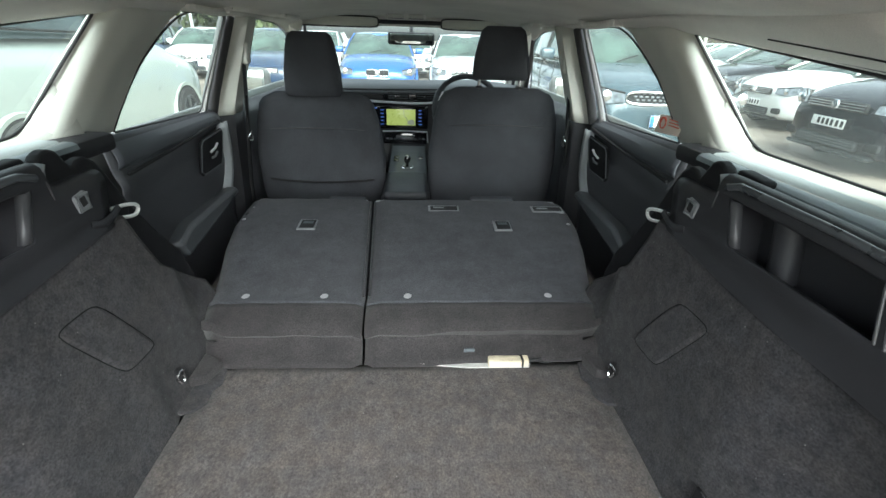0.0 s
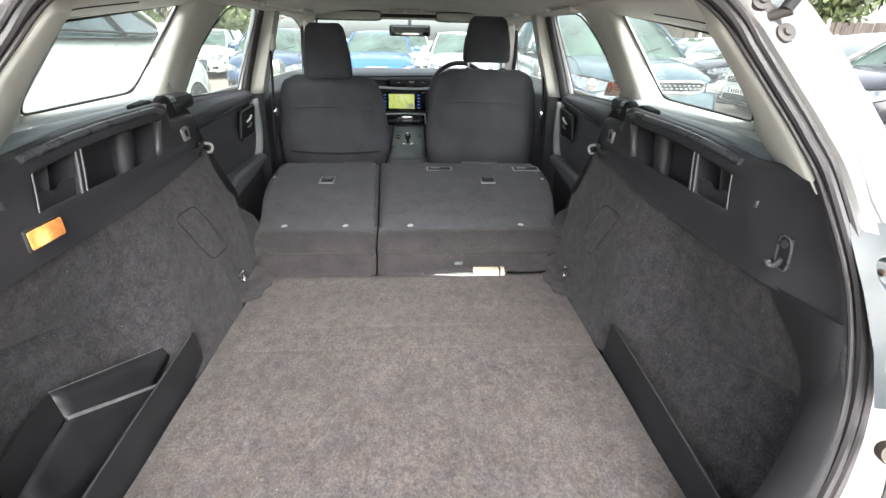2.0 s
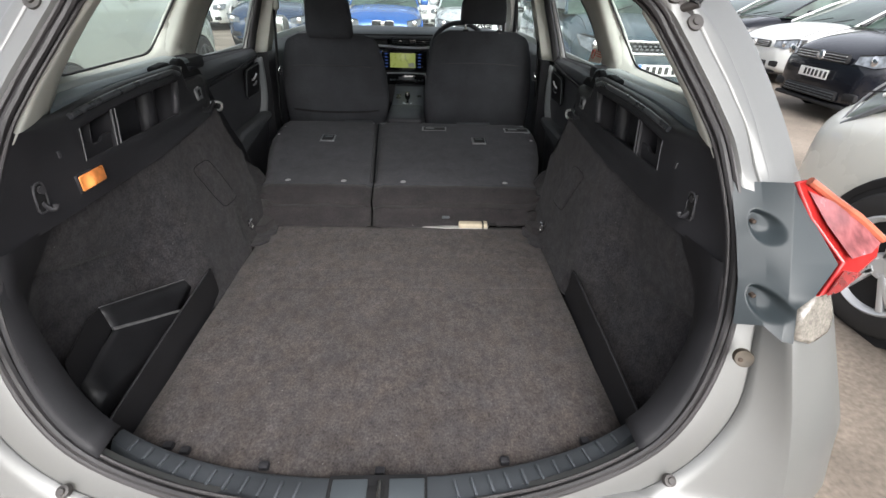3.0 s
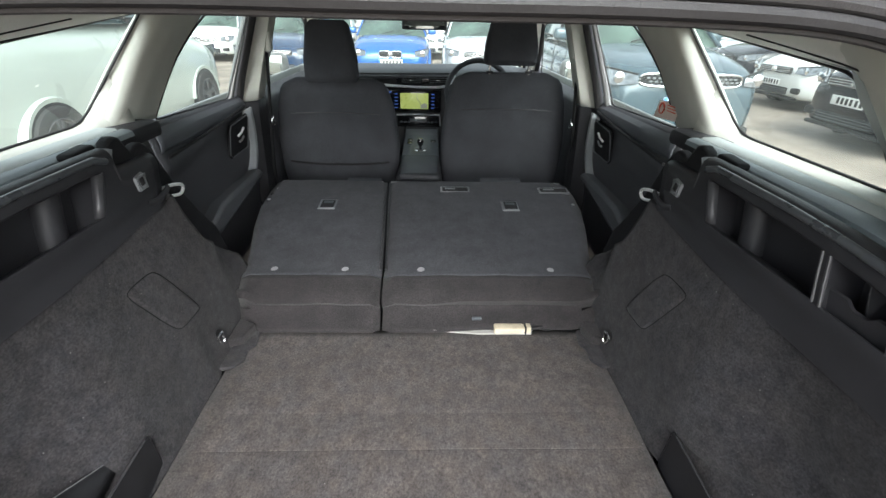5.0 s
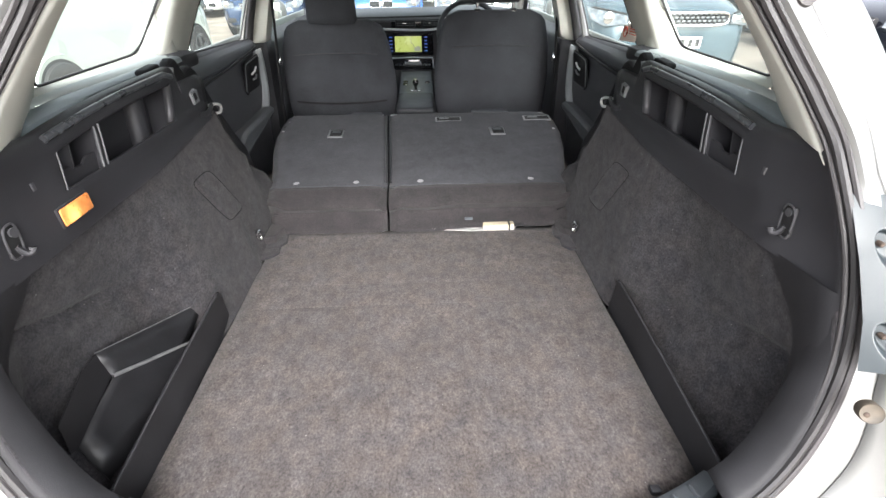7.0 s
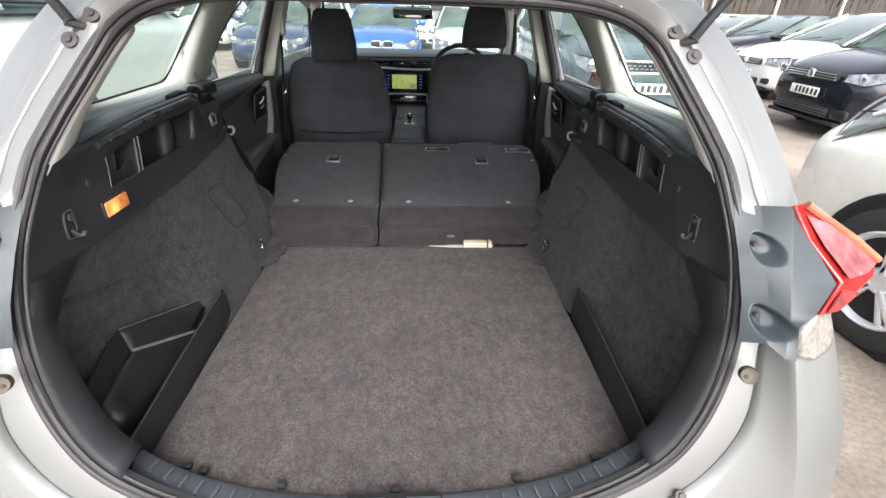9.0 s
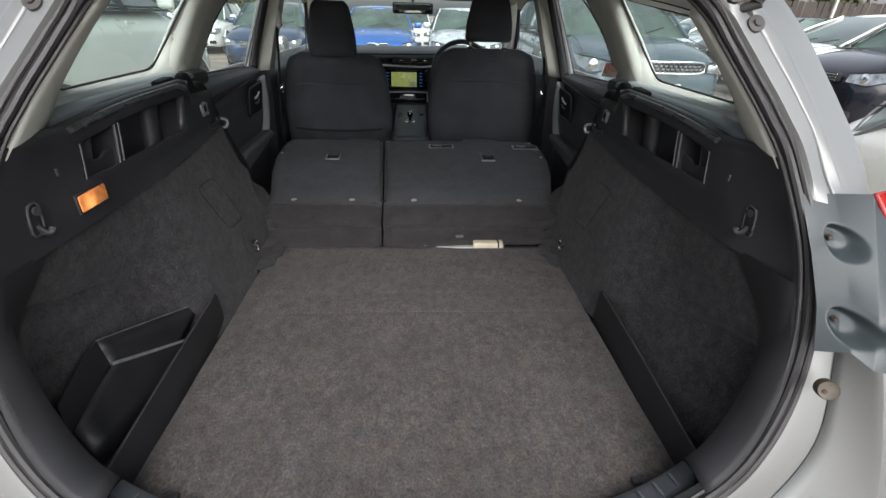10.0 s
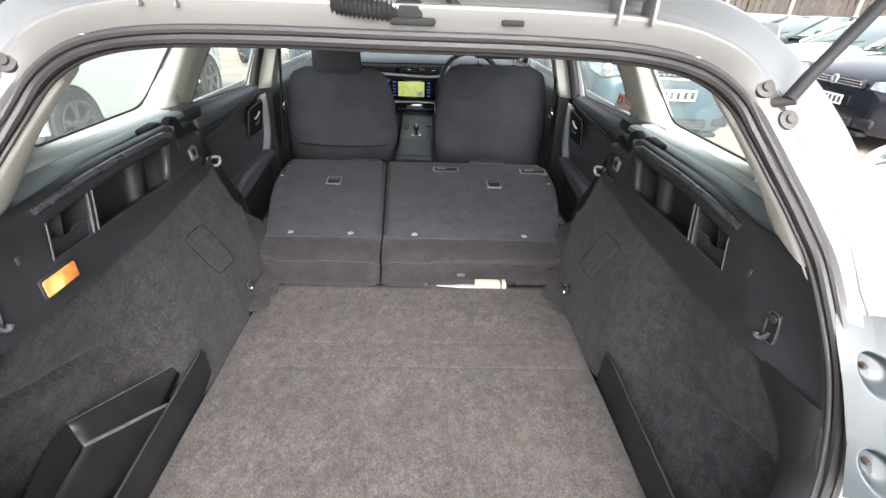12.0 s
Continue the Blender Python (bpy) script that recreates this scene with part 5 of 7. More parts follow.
for s in (1, -1):
    # rail between headlining and window tops
    def rail(u, v, s=s):
        y = 0.66 + 2.20 * u
        h = ceil_half(y)
        zt = ease([(0.66, 1.30), (0.80, 1.312), (1.26, 1.366), (1.64, 1.392), (2.3, 1.398), (2.62, 1.388), (2.86, 1.345)], y)
        a = Vector((h, y, ceil_z(h, y)))
        b = Vector((win_x(zt) + 0.004, y, zt))
        m = (a + b) / 2 + Vector((-0.006, 0, -0.012))
        p = (1 - v) ** 2 * a + 2 * v * (1 - v) * m + v * v * b
        return (s * p.x, p.y, p.z)
    structure("trim", sheet(rail, 40, 5), HEADLINER, "pale grey cant rail over the side windows", "roof rail trim", mods=(("solid", 0.006),))
    structure("trim", sheet(lambda u, v: (s * (win_x(1.37) + 0.006 - 0.02 * v), 0.66 + 2.2 * u, ease([(0.66, 1.30), (0.80, 1.315), (1.26, 1.372), (1.64, 1.398), (2.3, 1.404), (2.62, 1.394), (2.86, 1.35)], 0.66 + 2.2 * u) * (1 - v) + v * roof_z(0.62, 0.7 + 2.1 * u)), 20, 2), SILVER, "silver roof edge above the side windows", "roof edge", mods=(("solid", 0.004),))

    # D pillar: from the opening to the quarter window, and up to the headlining
    rows = []
    for k in range(15):
        z = 1.115 + 0.20 * k / 14
        a = Vector((ring_x(z) + 0.002, ring_y(z) - 0.004, z))
        yw = ease([(1.115, 0.70), (1.144, 0.70), (1.305, 0.785), (1.34, 0.81)], z)
        zw = min(z + 0.012, 1.316)
        b = Vector((win_x(zw) + 0.004, yw, zw))
        m = a + Vector((0.012, 0.10, 0.0))
        rows.append([(1 - v) ** 2 * a + 2 * v * (1 - v) * m + v * v * b for v in [j / 12 for j in range(13)]])
    crest = []
    for j in range(13):
        y = 0.405 + (0.86 - 0.405) * j / 12
        crest.append(Vector((ceil_half(y) + 0.004, y, ceil_z(ceil_half(y), y) + 0.002)))
    base = rows[-1]
    for t in (0.25, 0.5, 0.75, 1.0):
        rows.append([p * (1 - t) + q * t + Vector((0.012, 0, 0.004)) * math.sin(t * 3.14) for p, q in zip(base, crest)])
    dp = structure("trim", grid([[(s * p.x, p.y, p.z) for p in r] for r in rows]), CREAM, "pale grey plastic rear pillar trim", "pillar trim", mods=(("solid", 0.006),))
    part("trim_seam", tube(spline([(s * 0.597, 0.955, 1.354), (s * 0.554, 0.676, 1.327), (s * 0.513, 0.552, 1.311), (s * 0.500, 0.54, 1.318)], 5), 0.0013, 6), BLACK, dp)

    # strip under the quarter window
    def under(u, v, s=s):
        y = 0.66 + 0.50 * u
        zt = ease([(0.66, 1.142), (0.69, 1.142), (1.05, 1.146), (1.08, 1.152), (1.16, 1.245)], y)
        return (s * (win_x(zt) + 0.002 - 0.036 * v - 0.006 * math.sin(v * 3.14)), y, zt - (zt - 1.130) * v ** 0.8)
    structure("trim", sheet(under, 16, 3), CREAM, "pale grey plastic below the quarter window", "window trim", mods=(("solid", 0.004),))

    # C pillar
    def cpil(u, v, s=s):
        z = 1.105 + 0.285 * u
        yf = ease([(1.105, 1.375), (1.27, 1.485), (1.37, 1.60), (1.39, 1.66)], z)
        yr = ease([(1.105, 1.04), (1.148, 1.082), (1.368, 1.272), (1.39, 1.29)], z)
        x = win_x(z) + 0.003
        k = ease([(1.105, 0.050), (1.25, 0.040), (1.39, 0.030)], z)
        w = yf - yr
        prof = [(x, yf), (x - k * 0.45, yr + 0.70 * w), (x - k, yr + 0.42 * w), (x - k * 1.12, yr + 0.26 * w), (x - k * 0.95, yr + 0.10 * w), (x - 0.004, yr + 0.01), (x + 0.002, yr - 0.002)]
        run = spline([(a, b, 0) for a, b in prof], 4)
        p = run[int(round(v * (len(run) - 1)))]
        return (s * p.x, p.y, z)
    structure("trim", sheet(cpil, 14, 24), CREAM, "pale grey plastic centre rear pillar trim", "pillar trim", mods=(("solid", 0.005),))
    structure("trim", box(s * 0.668, 1.115, 1.118, 0.08, 0.16, 0.040, 0.012), PLASTIC, "black foot of the rear pillar", "pillar trim")

    # B pillar with belt
    def bpil(z0, z1, dx):
        def f(u, v):
            z = z0 + (z1 - z0) * u
            y0 = ease([(0.5, 1.975), (1.04, 1.998), (1.40, 2.078)], z)
            y1 = ease([(0.5, 2.19), (1.04, 2.175), (1.40, 2.25)], z)
            x = ease([(0.5, 0.745), (1.04, 0.735), (1.40, 0.648)], z) + dx
            prof = [(x + 0.02, y0 - 0.012), (x - 0.006, y0), (x - 0.046, y0 + 0.035), (x - 0.044, y0 + 0.75 * (y1 - y0)), (x - 0.004, y1), (x + 0.02, y1 + 0.01)]
            q = v * 5
            i = min(int(q), 4)
            ff = q - i
            return (s * (prof[i][0] * (1 - ff) + prof[i + 1][0] * ff) - 0.010, prof[i][1] * (1 - ff) + prof[i + 1][1] * ff, z)
        return f
    structure("trim", sheet(bpil(1.045, 1.40, 0.0), 8, 15), CREAM, "pale grey upper door pillar trim", "pillar trim", mods=(("solid", 0.005),))
    structure("trim", sheet(bpil(0.42, 1.045, -0.004), 8, 15), PLASTIC, "black lower door pillar trim", "pillar trim", mods=(("solid", 0.005),))
    structure("trim", tube([(s * 0.740 - 0.010, 1.968, 1.050), (s * 0.720 - 0.010, 1.987, 1.14), (s * 0.648 - 0.010, 2.046, 1.392)], 0.0185, 10), RUBBER, "black rubber door seal on the pillar", "door seal")
    structure("trim", tube([(s * 0.752 - 0.006, 1.912, 1.06), (s * 0.731 - 0.006, 1.930, 1.14), (s * 0.658 - 0.006, 2.000, 1.392)], 0.0125, 8), SILVER, "silver painted window frame of the rear door", "door frame")
    structure("trim", tube([(s * 0.748, 2.17, 1.06), (s * 0.700, 2.22, 1.25), (s * 0.650, 2.27, 1.392)], 0.016, 8), RUBBER, "black rubber seal of the front door", "door seal")
    belt = empty("seat_belt", "black webbing front seat belt hanging at the pillar", "seat belt", "front seat belts")
    part("webbing", grid([[(s * x, y - 0.020, z), (s * (x - 0.003), y, z), (s * x, y + 0.020, z)] for x, y, z in ((0.650, 2.11, 1.262), (0.660, 2.10, 1.10), (0.668, 2.085, 0.955), (0.690, 2.10, 0.75), (0.700, 2.12, 0.55))]), BLACK, belt, mods=(("solid", 0.002),))
    part("shoulder_guide", box(s * 0.640 - 0.006, 2.115, 1.268, 0.034, 0.050, 0.085, 0.015, seg=3), CREAM, belt, "pale grey belt guide cover")
    part("belt_tongue", tube([(s * (0.658 + 0.004 * math.cos(k)), 2.085 + 0.016 * math.cos(k * math.pi / 5), 0.955 + 0.020 * math.sin(k * math.pi / 5)) for k in range(10)], 0.0035, 6, closed=True), CHROME, belt)

    # A pillar and front door
    structure("trim", tube([(s * 0.735, 3.42, 1.04), (s * 0.685, 3.10, 1.22), (s * 0.625, 2.86, 1.36), (s * 0.58, 2.70, 1.395)], 0.036, 8), HEADLINER, "pale grey windscreen pillar trim", "pillar trim")
    structure("trim", tube([(s * 0.765, 3.36, 1.03), (s * 0.715, 3.08, 1.20), (s * 0.655, 2.84, 1.36)], 0.014, 8), RUBBER, "black front door frame seal", "door seal")

    # rear door card
    dn = "door_1" if s > 0 else "door_2"
    door = empty(dn, "dark grey rear door card with inset handle", "car door")
    door["kind"] = "structure"

    def card(u, v, s=s):
        y = 1.30 + 0.685 * u
        zt = 1.098 - 0.026 * u
        z = 0.48 + (zt - 0.48) * v
        x = ease([(0.0, 0.742), (0.30, 0.735), (0.55, 0.722), (0.72, 0.716), (0.80, 0.728), (0.86, 0.742), (0.93, 0.748), (1.0, 0.756)], v)
        # sweep of the upper pad, dropping towards the tail
        k = smooth01((v - (0.74 + 0.10 * u)) / 0.06)
        return (s * (x - 0.014 * k), y, z)
    part("door_panel", sheet(card, 20, 30), DOORPLASTIC, door, mods=(("solid", 0.006),))
    part("upper_pad", grid([[(s * (0.742 - 0.004 * math.sin(k / 12 * 3.14)), 1.32 + 0.64 * k / 12, 1.000 + 0.010 * k / 12), (s * 0.716, 1.32 + 0.64 * k / 12, 1.02 + 0.006 * k / 12), (s * 0.722, 1.32 + 0.64 * k / 12, 1.06 + 0.0 * k), (s * 0.750, 1.32 + 0.64 * k / 12, 1.094 - 0.024 * k / 12)] for k in range(13)]), DOORPAD, door, mods=(("subsurf", 1), ("solid", 0.004)))
    part("armrest", prism([(s * 0.735, 1.43, 0.755), (s * 0.735, 1.52, 0.790), (s * 0.735, 1.90, 0.795), (s * 0.735, 1.93, 0.765), (s * 0.735, 1.46, 0.70)], (-s * 0.060, 0, 0)), ARMGREY, door, mods=(("bevel", 0.014),))
    part("pad_groove", tube([(s * 0.7135, 1.335, 1.000), (s * 0.7120, 1.58, 1.014), (s * 0.7120, 1.76, 1.026), (s * 0.7135, 1.93, 1.040)], 0.0045, 6), BLACK, door)
    bez = part("handle_bezel", prism([(s * 0.716, y, z) for y, z in ((1.705, 0.900), (1.740, 0.985), (1.758, 1.003), (1.925, 1.014), (1.940, 1.000), (1.900, 0.905), (1.880, 0.885), (1.725, 0.882))], (-s * 0.008, 0, 0)), MATTPLASTIC, door, "black handle recess", mods=(("bevel", 0.004),))
    part("bezel_rim", tube([(s * 0.7075, y, z) for y, z in ((1.712, 0.902), (1.745, 0.983), (1.762, 0.998), (1.920, 1.008), (1.932, 0.998), (1.893, 0.908), (1.876, 0.890), (1.729, 0.888))], 0.0028, 6, closed=True), ARMGREY, bez)
    part("door_handle", tube([(s * 0.702, 1.795, 0.953), (s * 0.697, 1.822, 0.962), (s * 0.700, 1.852, 0.972)], 0.0042, 8), ALLOY, bez, "silver inner door handle")
    part("lock_lever", tube([(s * 0.703, 1.800, 0.931), (s * 0.699, 1.820, 0.934), (s * 0.702, 1.846, 0.942)], 0.0040, 8), BEZEL, bez)
    part("pull_trim", grid([[(s * 0.724, y - 0.040, z), (s * 0.696, y - 0.012, z), (s * 0.700, y + 0.016, z), (s * 0.722, y + 0.036, z)] for y, z in ((1.955, 1.03), (1.965, 0.98), (1.962, 0.88), (1.93, 0.80), (1.86, 0.755))]), PULLGREY, door, "grey door pull", mods=(("subsurf", 1), ("solid", 0.006)))
    # front door card
    fdoor = empty("door_3" if s > 0 else "door_4", "dark front door card behind the seat", "car door")
    fdoor["kind"] = "structure"
    part("door_panel", sheet(lambda u, v: (s * (0.748 - 0.02 * math.sin(v * 3.1)), 2.18 + 1.1 * u, 0.42 + 0.645 * v), 8, 10), DOORPLASTIC, fdoor, mods=(("solid", 0.01),))
    mir = part("door_mirror", box(s * 0.965, 3.13, 1.085, 0.20, 0.10, 0.135, 0.045, seg=4), SILVER, fdoor, "silver door mirror outside the window")
    part("mirror_glass", box(s * 0.968, 3.077, 1.087, 0.165, 0.004, 0.105, 0.002), MIRRORGLASS, mir)
    part("mirror_arm", box(s * 0.85, 3.14, 1.035, 0.12, 0.05, 0.03, 0.01), PLASTIC, mir)

    # grab handle with coat hook at the roof rail
    for gy in (1.70, 2.46):
        gh = empty("grab_handle", "pale grey folding grab handle on the roof rail", "grab handle", "roof grab handles")
        x0, z0 = (0.598, 1.398) if gy < 2 else (0.545, 1.412)
        part("grip", tube(spline([(s * x0, gy - 0.105, z0), (s * (x0 - 0.016), gy - 0.080, z0 - 0.004), (s * (x0 - 0.018), gy, z0 - 0.006), (s * (x0 - 0.016), gy + 0.080, z0 - 0.004), (s * x0, gy + 0.105, z0)], 4), 0.011, 8), HEADLINER, gh)
        for dy in (-0.11, 0.11):
            part("handle_mount", box(s * x0, gy + dy, z0, 0.035, 0.040, 0.024, 0.008), HEADLINER, gh)
    ch = thing("coat_hook", lathe([(0.0, -0.012), (0.012, -0.012), (0.013, -0.004), (0.020, 0.0), (0.022, 0.010)], 16, "z", t=Matrix.Translation((s * 0.578, 1.81, 1.404))), HEADLINER, "round grey hook on the roof lining", "hook", "roof hooks")
    part("hook_plate", box(s * 0.585, 1.69, 1.412, 0.085, 0.28, 0.012, 0.005, Matrix.Rotation(s * radians(12), 4, "Y")), HEADLINER, ch)

# front roof fittings
structure("trim", box(0, 2.868, 1.424, 1.14, 0.024, 0.060, 0.010), HEADLINER, "pale grey headlining edge above the windscreen", "headlining")
for x0, x1, lab in ((-0.605, -0.172, "passenger"), (0.150, 0.585, "driver")):
    v = thing("sun_visor", box((x0 + x1) / 2, 2.79, 1.409, x1 - x0, 0.024, 0.050, 0.012, Matrix.Rotation(radians(-14), 4, "X"), seg=3), CREAM, "folded pale grey sun visor against the roof", "sun visor", "sun visors")
    ring = [((x0 + x1) / 2 + (x1 - x0 - 0.004) / 2 * math.copysign(abs(math.cos(a)) ** 0.25, math.cos(a)), 2.774 - 0.006 * math.sin(a), 1.409 + 0.025 * math.copysign(abs(math.sin(a)) ** 0.35, math.sin(a))) for a in [2 * math.pi * k / 32 for k in range(32)]]
    part("visor_edge", tube(ring, 0.0040, 6, closed=True), RUBBER, v)
    part("visor_label", box((x0 + x1) / 2 + 0.03, 2.775, 1.408, 0.13, 0.003, 0.020, 0.001, Matrix.Rotation(radians(-14), 4, "X")), CREAM, v)
mp = thing("map_lamp", box(-0.029, 2.75, 1.440, 0.205, 0.09, 0.036, 0.012), HEADLINER, "grey overhead console with two map lamps", "map lamp")
for x in (-0.080, 0.022):
    lens = part("lamp_lens", box(x, 2.703, 1.437, 0.074, 0.010, 0.018, 0.004), CREAM, mp)
    part("lens_rim", tube([(x + 0.038 * a, 2.6975, 1.437 + 0.0105 * c) for a, c in ((-1, -1), (1, -1), (1, 1), (-1, 1))], 0.0018, 6, closed=True), BEZEL, lens)
rv = thing("rear_view_mirror", box(-0.006, 2.96, 1.336, 0.262, 0.030, 0.066, 0.020, Matrix.Rotation(radians(-6), 4, "X"), seg=4), PLASTIC, "black rear view mirror on the windscreen", "mirror")
part("mirror_glass", box(-0.006, 2.943, 1.335, 0.236, 0.002, 0.050, 0.001, Matrix.Rotation(radians(-6), 4, "X")), MIRRORGLASS, rv)
part("mirror_stalk", tube([(-0.006, 2.975, 1.345), (-0.006, 2.985, 1.41)], 0.010, 8), PLASTIC, rv)

# ---- folded rear seat backs ----
PROFILE = [(1.086, 0.574), (1.100, 0.581), (1.117, 0.590), (1.136, 0.602), (1.147, 0.614), (1.150, 0.627), (1.140, 0.638), (1.126, 0.648), (1.136, 0.661), (1.160, 0.6730), (1.190, 0.6835), (1.206, 0.6885), (1.220, 0.6882), (1.245, 0.6865), (1.35, 0.695), (1.50, 0.712), (1.65, 0.729), (1.78, 0.740), (1.868, 0.747), (1.888, 0.745), (1.897, 0.732), (1.900, 0.700), (1.895, 0.640), (1.86, 0.61)]


def outer(y):
    """Half width of the bench along its length."""
    return ease([(1.07, 0.485), (1.12, 0.507), (1.16, 0.516), (1.20, 0.522), (1.25, 0.530), (1.40, 0.556), (1.52, 0.588), (1.62, 0.604), (1.75, 0.612), (1.86, 0.608), (1.90, 0.598)], y)


def gap_x(y):
    return ease([(1.07, -0.112), (1.25, -0.114), (1.90, -0.148)], y)


for nm in ("left", "right"):
    seat = empty("rear_seat_back", "folded rear seat back with black carpet backing, narrow section" if nm == "left" else "folded rear seat back with black carpet backing, wide section", "rear seat", "folded rear seats")
    rows = []
    for y, z in PROFILE:
        if nm == "left":
            x0, x1 = -outer(y), gap_x(y) - 0.004
        else:
            x0, x1 = gap_x(y) + 0.004, outer(y)
        row = []
        for k in range(17):
            u = k / 16
            e = min(u, 1 - u) * (x1 - x0)
            drop = 0.010 * max(0, 1 - e / 0.016) ** 2
            crown = 0.002 * math.sin(u * math.pi) + 0.0010 * math.sin(u * 23 + y * 17)
            px = x0 + (x1 - x0) * u
            # the wide section's lower edge lifts off the floor; the crease sags a little
            lift = 0.014 * smooth01((px - 0.0) / 0.20) * smooth01((1.16 - y) / 0.05) if nm == "right" else 0.0
            if e < 0.045 and y < 1.145:
                lift += 0.030 * (1 - e / 0.045) * (1 if (u < 0.5) == (nm == "left") else 0)
            wave = 0.0016 * math.sin(px * 31 + y * 9) * smooth01((1.21 - y) / 0.05)
            row.append((px, y, z - drop + lift + wave + crown * (0 if z < 0.61 else 1)))
        rows.append(row)
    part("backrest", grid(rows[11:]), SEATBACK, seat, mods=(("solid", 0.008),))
    # end face: brownish cloth with part of its shade put into the colour
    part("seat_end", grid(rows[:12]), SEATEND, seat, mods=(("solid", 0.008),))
    mid = -0.33 if nm == "left" else 0.24
    wid = 0.38 if nm == "left" else 0.66
    part("cushion", box(mid, 1.52, 0.625, wid, 0.66, 0.11, 0.04, seg=3), CLOTH, seat)
    # edge binding along the split
    part("edge_binding", tube([(gap_x(y) + (-0.008 if nm == "left" else 0.008), y, z - 0.002) for y, z in ((1.25, 0.687), (1.5, 0.711), (1.75, 0.737), (1.885, 0.744))], 0.004, 6), SHINYPLASTIC, seat)
    part("top_binding", tube([((-outer(1.89) + 0.012 if nm == "left" else gap_x(1.89) + 0.012) + k / 10 * (0.42 if nm == "left" else 0.72), 1.888, 0.744) for k in range(11)], 0.0045, 6), BEZEL, seat)
    # latch bezel
    lx = -0.357 if nm == "left" else 0.333
    zt = 0.731
    # bezel grey is lifted to paint the highlight along the latch's outline
    lat = part("release_latch", box(lx, 1.655, zt + 0.002, 0.064, 0.078, 0.012, 0.004, Matrix.Rotation(radians(4), 4, "X")), BEZEL, seat, "dark grey release latch")
    part("latch_well", box(lx + 0.002, 1.652, zt + 0.0078, 0.049, 0.060, 0.003, 0.001, Matrix.Rotation(radians(4), 4, "X")), BLACK, lat)
    part("latch_paddle", box(lx + 0.002, 1.664, zt + 0.0092, 0.036, 0.020, 0.003, 0.001, Matrix.Rotation(radians(4), 4, "X")), GREYPLASTIC, lat)
    for cx in ((-0.437, -0.227) if nm == "left" else (0.000, 0.395)):
        part("trim_button", lathe([(0.0, 0.006), (0.010, 0.005), (0.0125, 0.001), (0.012, -0.001)], 14, "z", t=Matrix.Translation((cx, 1.242, 0.6885)) @ Matrix.Diagonal((1.0, 1.25, 1, 1))), CLIPGREY, seat, "grey round trim button")
    for cx, cy in (((-0.582, 1.80), (-0.590, 1.70)) if nm == "left" else ((0.585, 1.68),)):
        part("trim_screw", lathe([(0.0, 0.003), (0.006, 0.003), (0.007, 0.0)], 10, "z", t=Matrix.Translation((cx, cy, ease(PROFILE[11:19], cy) + 0.001))), CLIPGREY, seat)
    if nm == "right":
        for cx, w in ((0.130, 0.120), (0.535, 0.125)):
            fr = part("tether_cover", box(cx, 1.800, 0.7445, w, 0.055, 0.008, 0.003, Matrix.Rotation(radians(5), 4, "X")), BEZEL, seat, "slate plastic tether anchor cover")
            part("cover_recess", box(cx, 1.800, 0.7483, w - 0.016, 0.036, 0.003, 0.001, Matrix.Rotation(radians(5), 4, "X")), BLACK, fr)
            part("cover_tab", box(cx - 0.02, 1.802, 0.7503, w * 0.35, 0.010, 0.003, 0.001, Matrix.Rotation(radians(5), 4, "X")), CONSOLEGREY, fr)
        part("headrest_pad", box(0.33, 1.905, 0.748, 0.175, 0.05, 0.024, 0.010), CLOTH, seat)
        part("headrest_pad", box(-0.25, 1.905, 0.742, 0.15, 0.05, 0.02, 0.010), CLOTH, seat)
    else:
        part("side_clip", box(-0.585, 1.76, 0.735, 0.030, 0.030, 0.010, 0.003), BLACK, seat)
# pale gap below the wide section with a foam block and wires
under = thing("floor_opening", prism([(0.020, 1.093, 0.577), (0.16, 1.076, 0.577), (0.315, 1.076, 0.577), (0.325, 1.100, 0.577), (0.20, 1.112, 0.577)], (0, 0, 0.004)), PALEMETAL, "pale metal strip showing under the lifted seat edge", "metal strip")
blk = empty("foam_block", "cream foam block with wires under the rear seat", "foam block")
part("block", box(0.252, 1.088, 0.589, 0.088, 0.03, 0.020, 0.006), FOAM, blk)
part("collar", box(0.305, 1.088, 0.589, 0.018, 0.024, 0.022, 0.004), FOAM, blk)
part("band", box(0.298, 1.088, 0.589, 0.004, 0.031, 0.024, 0.002), BLACK, blk)
for k in range(3):
    part("wire", tube(spline([(0.314, 1.085, 0.587 + 0.003 * k), (0.335, 1.082, 0.594 + 0.003 * k), (0.362, 1.086 + 0.006 * k, 0.584 + 0.003 * k), (0.40, 1.10, 0.586)], 4), 0.0025, 6), BLACK, blk)
part("side_tab", box(0.162, 1.112, 0.606, 0.028, 0.008, 0.012, 0.003), GREYPLASTIC, blk)

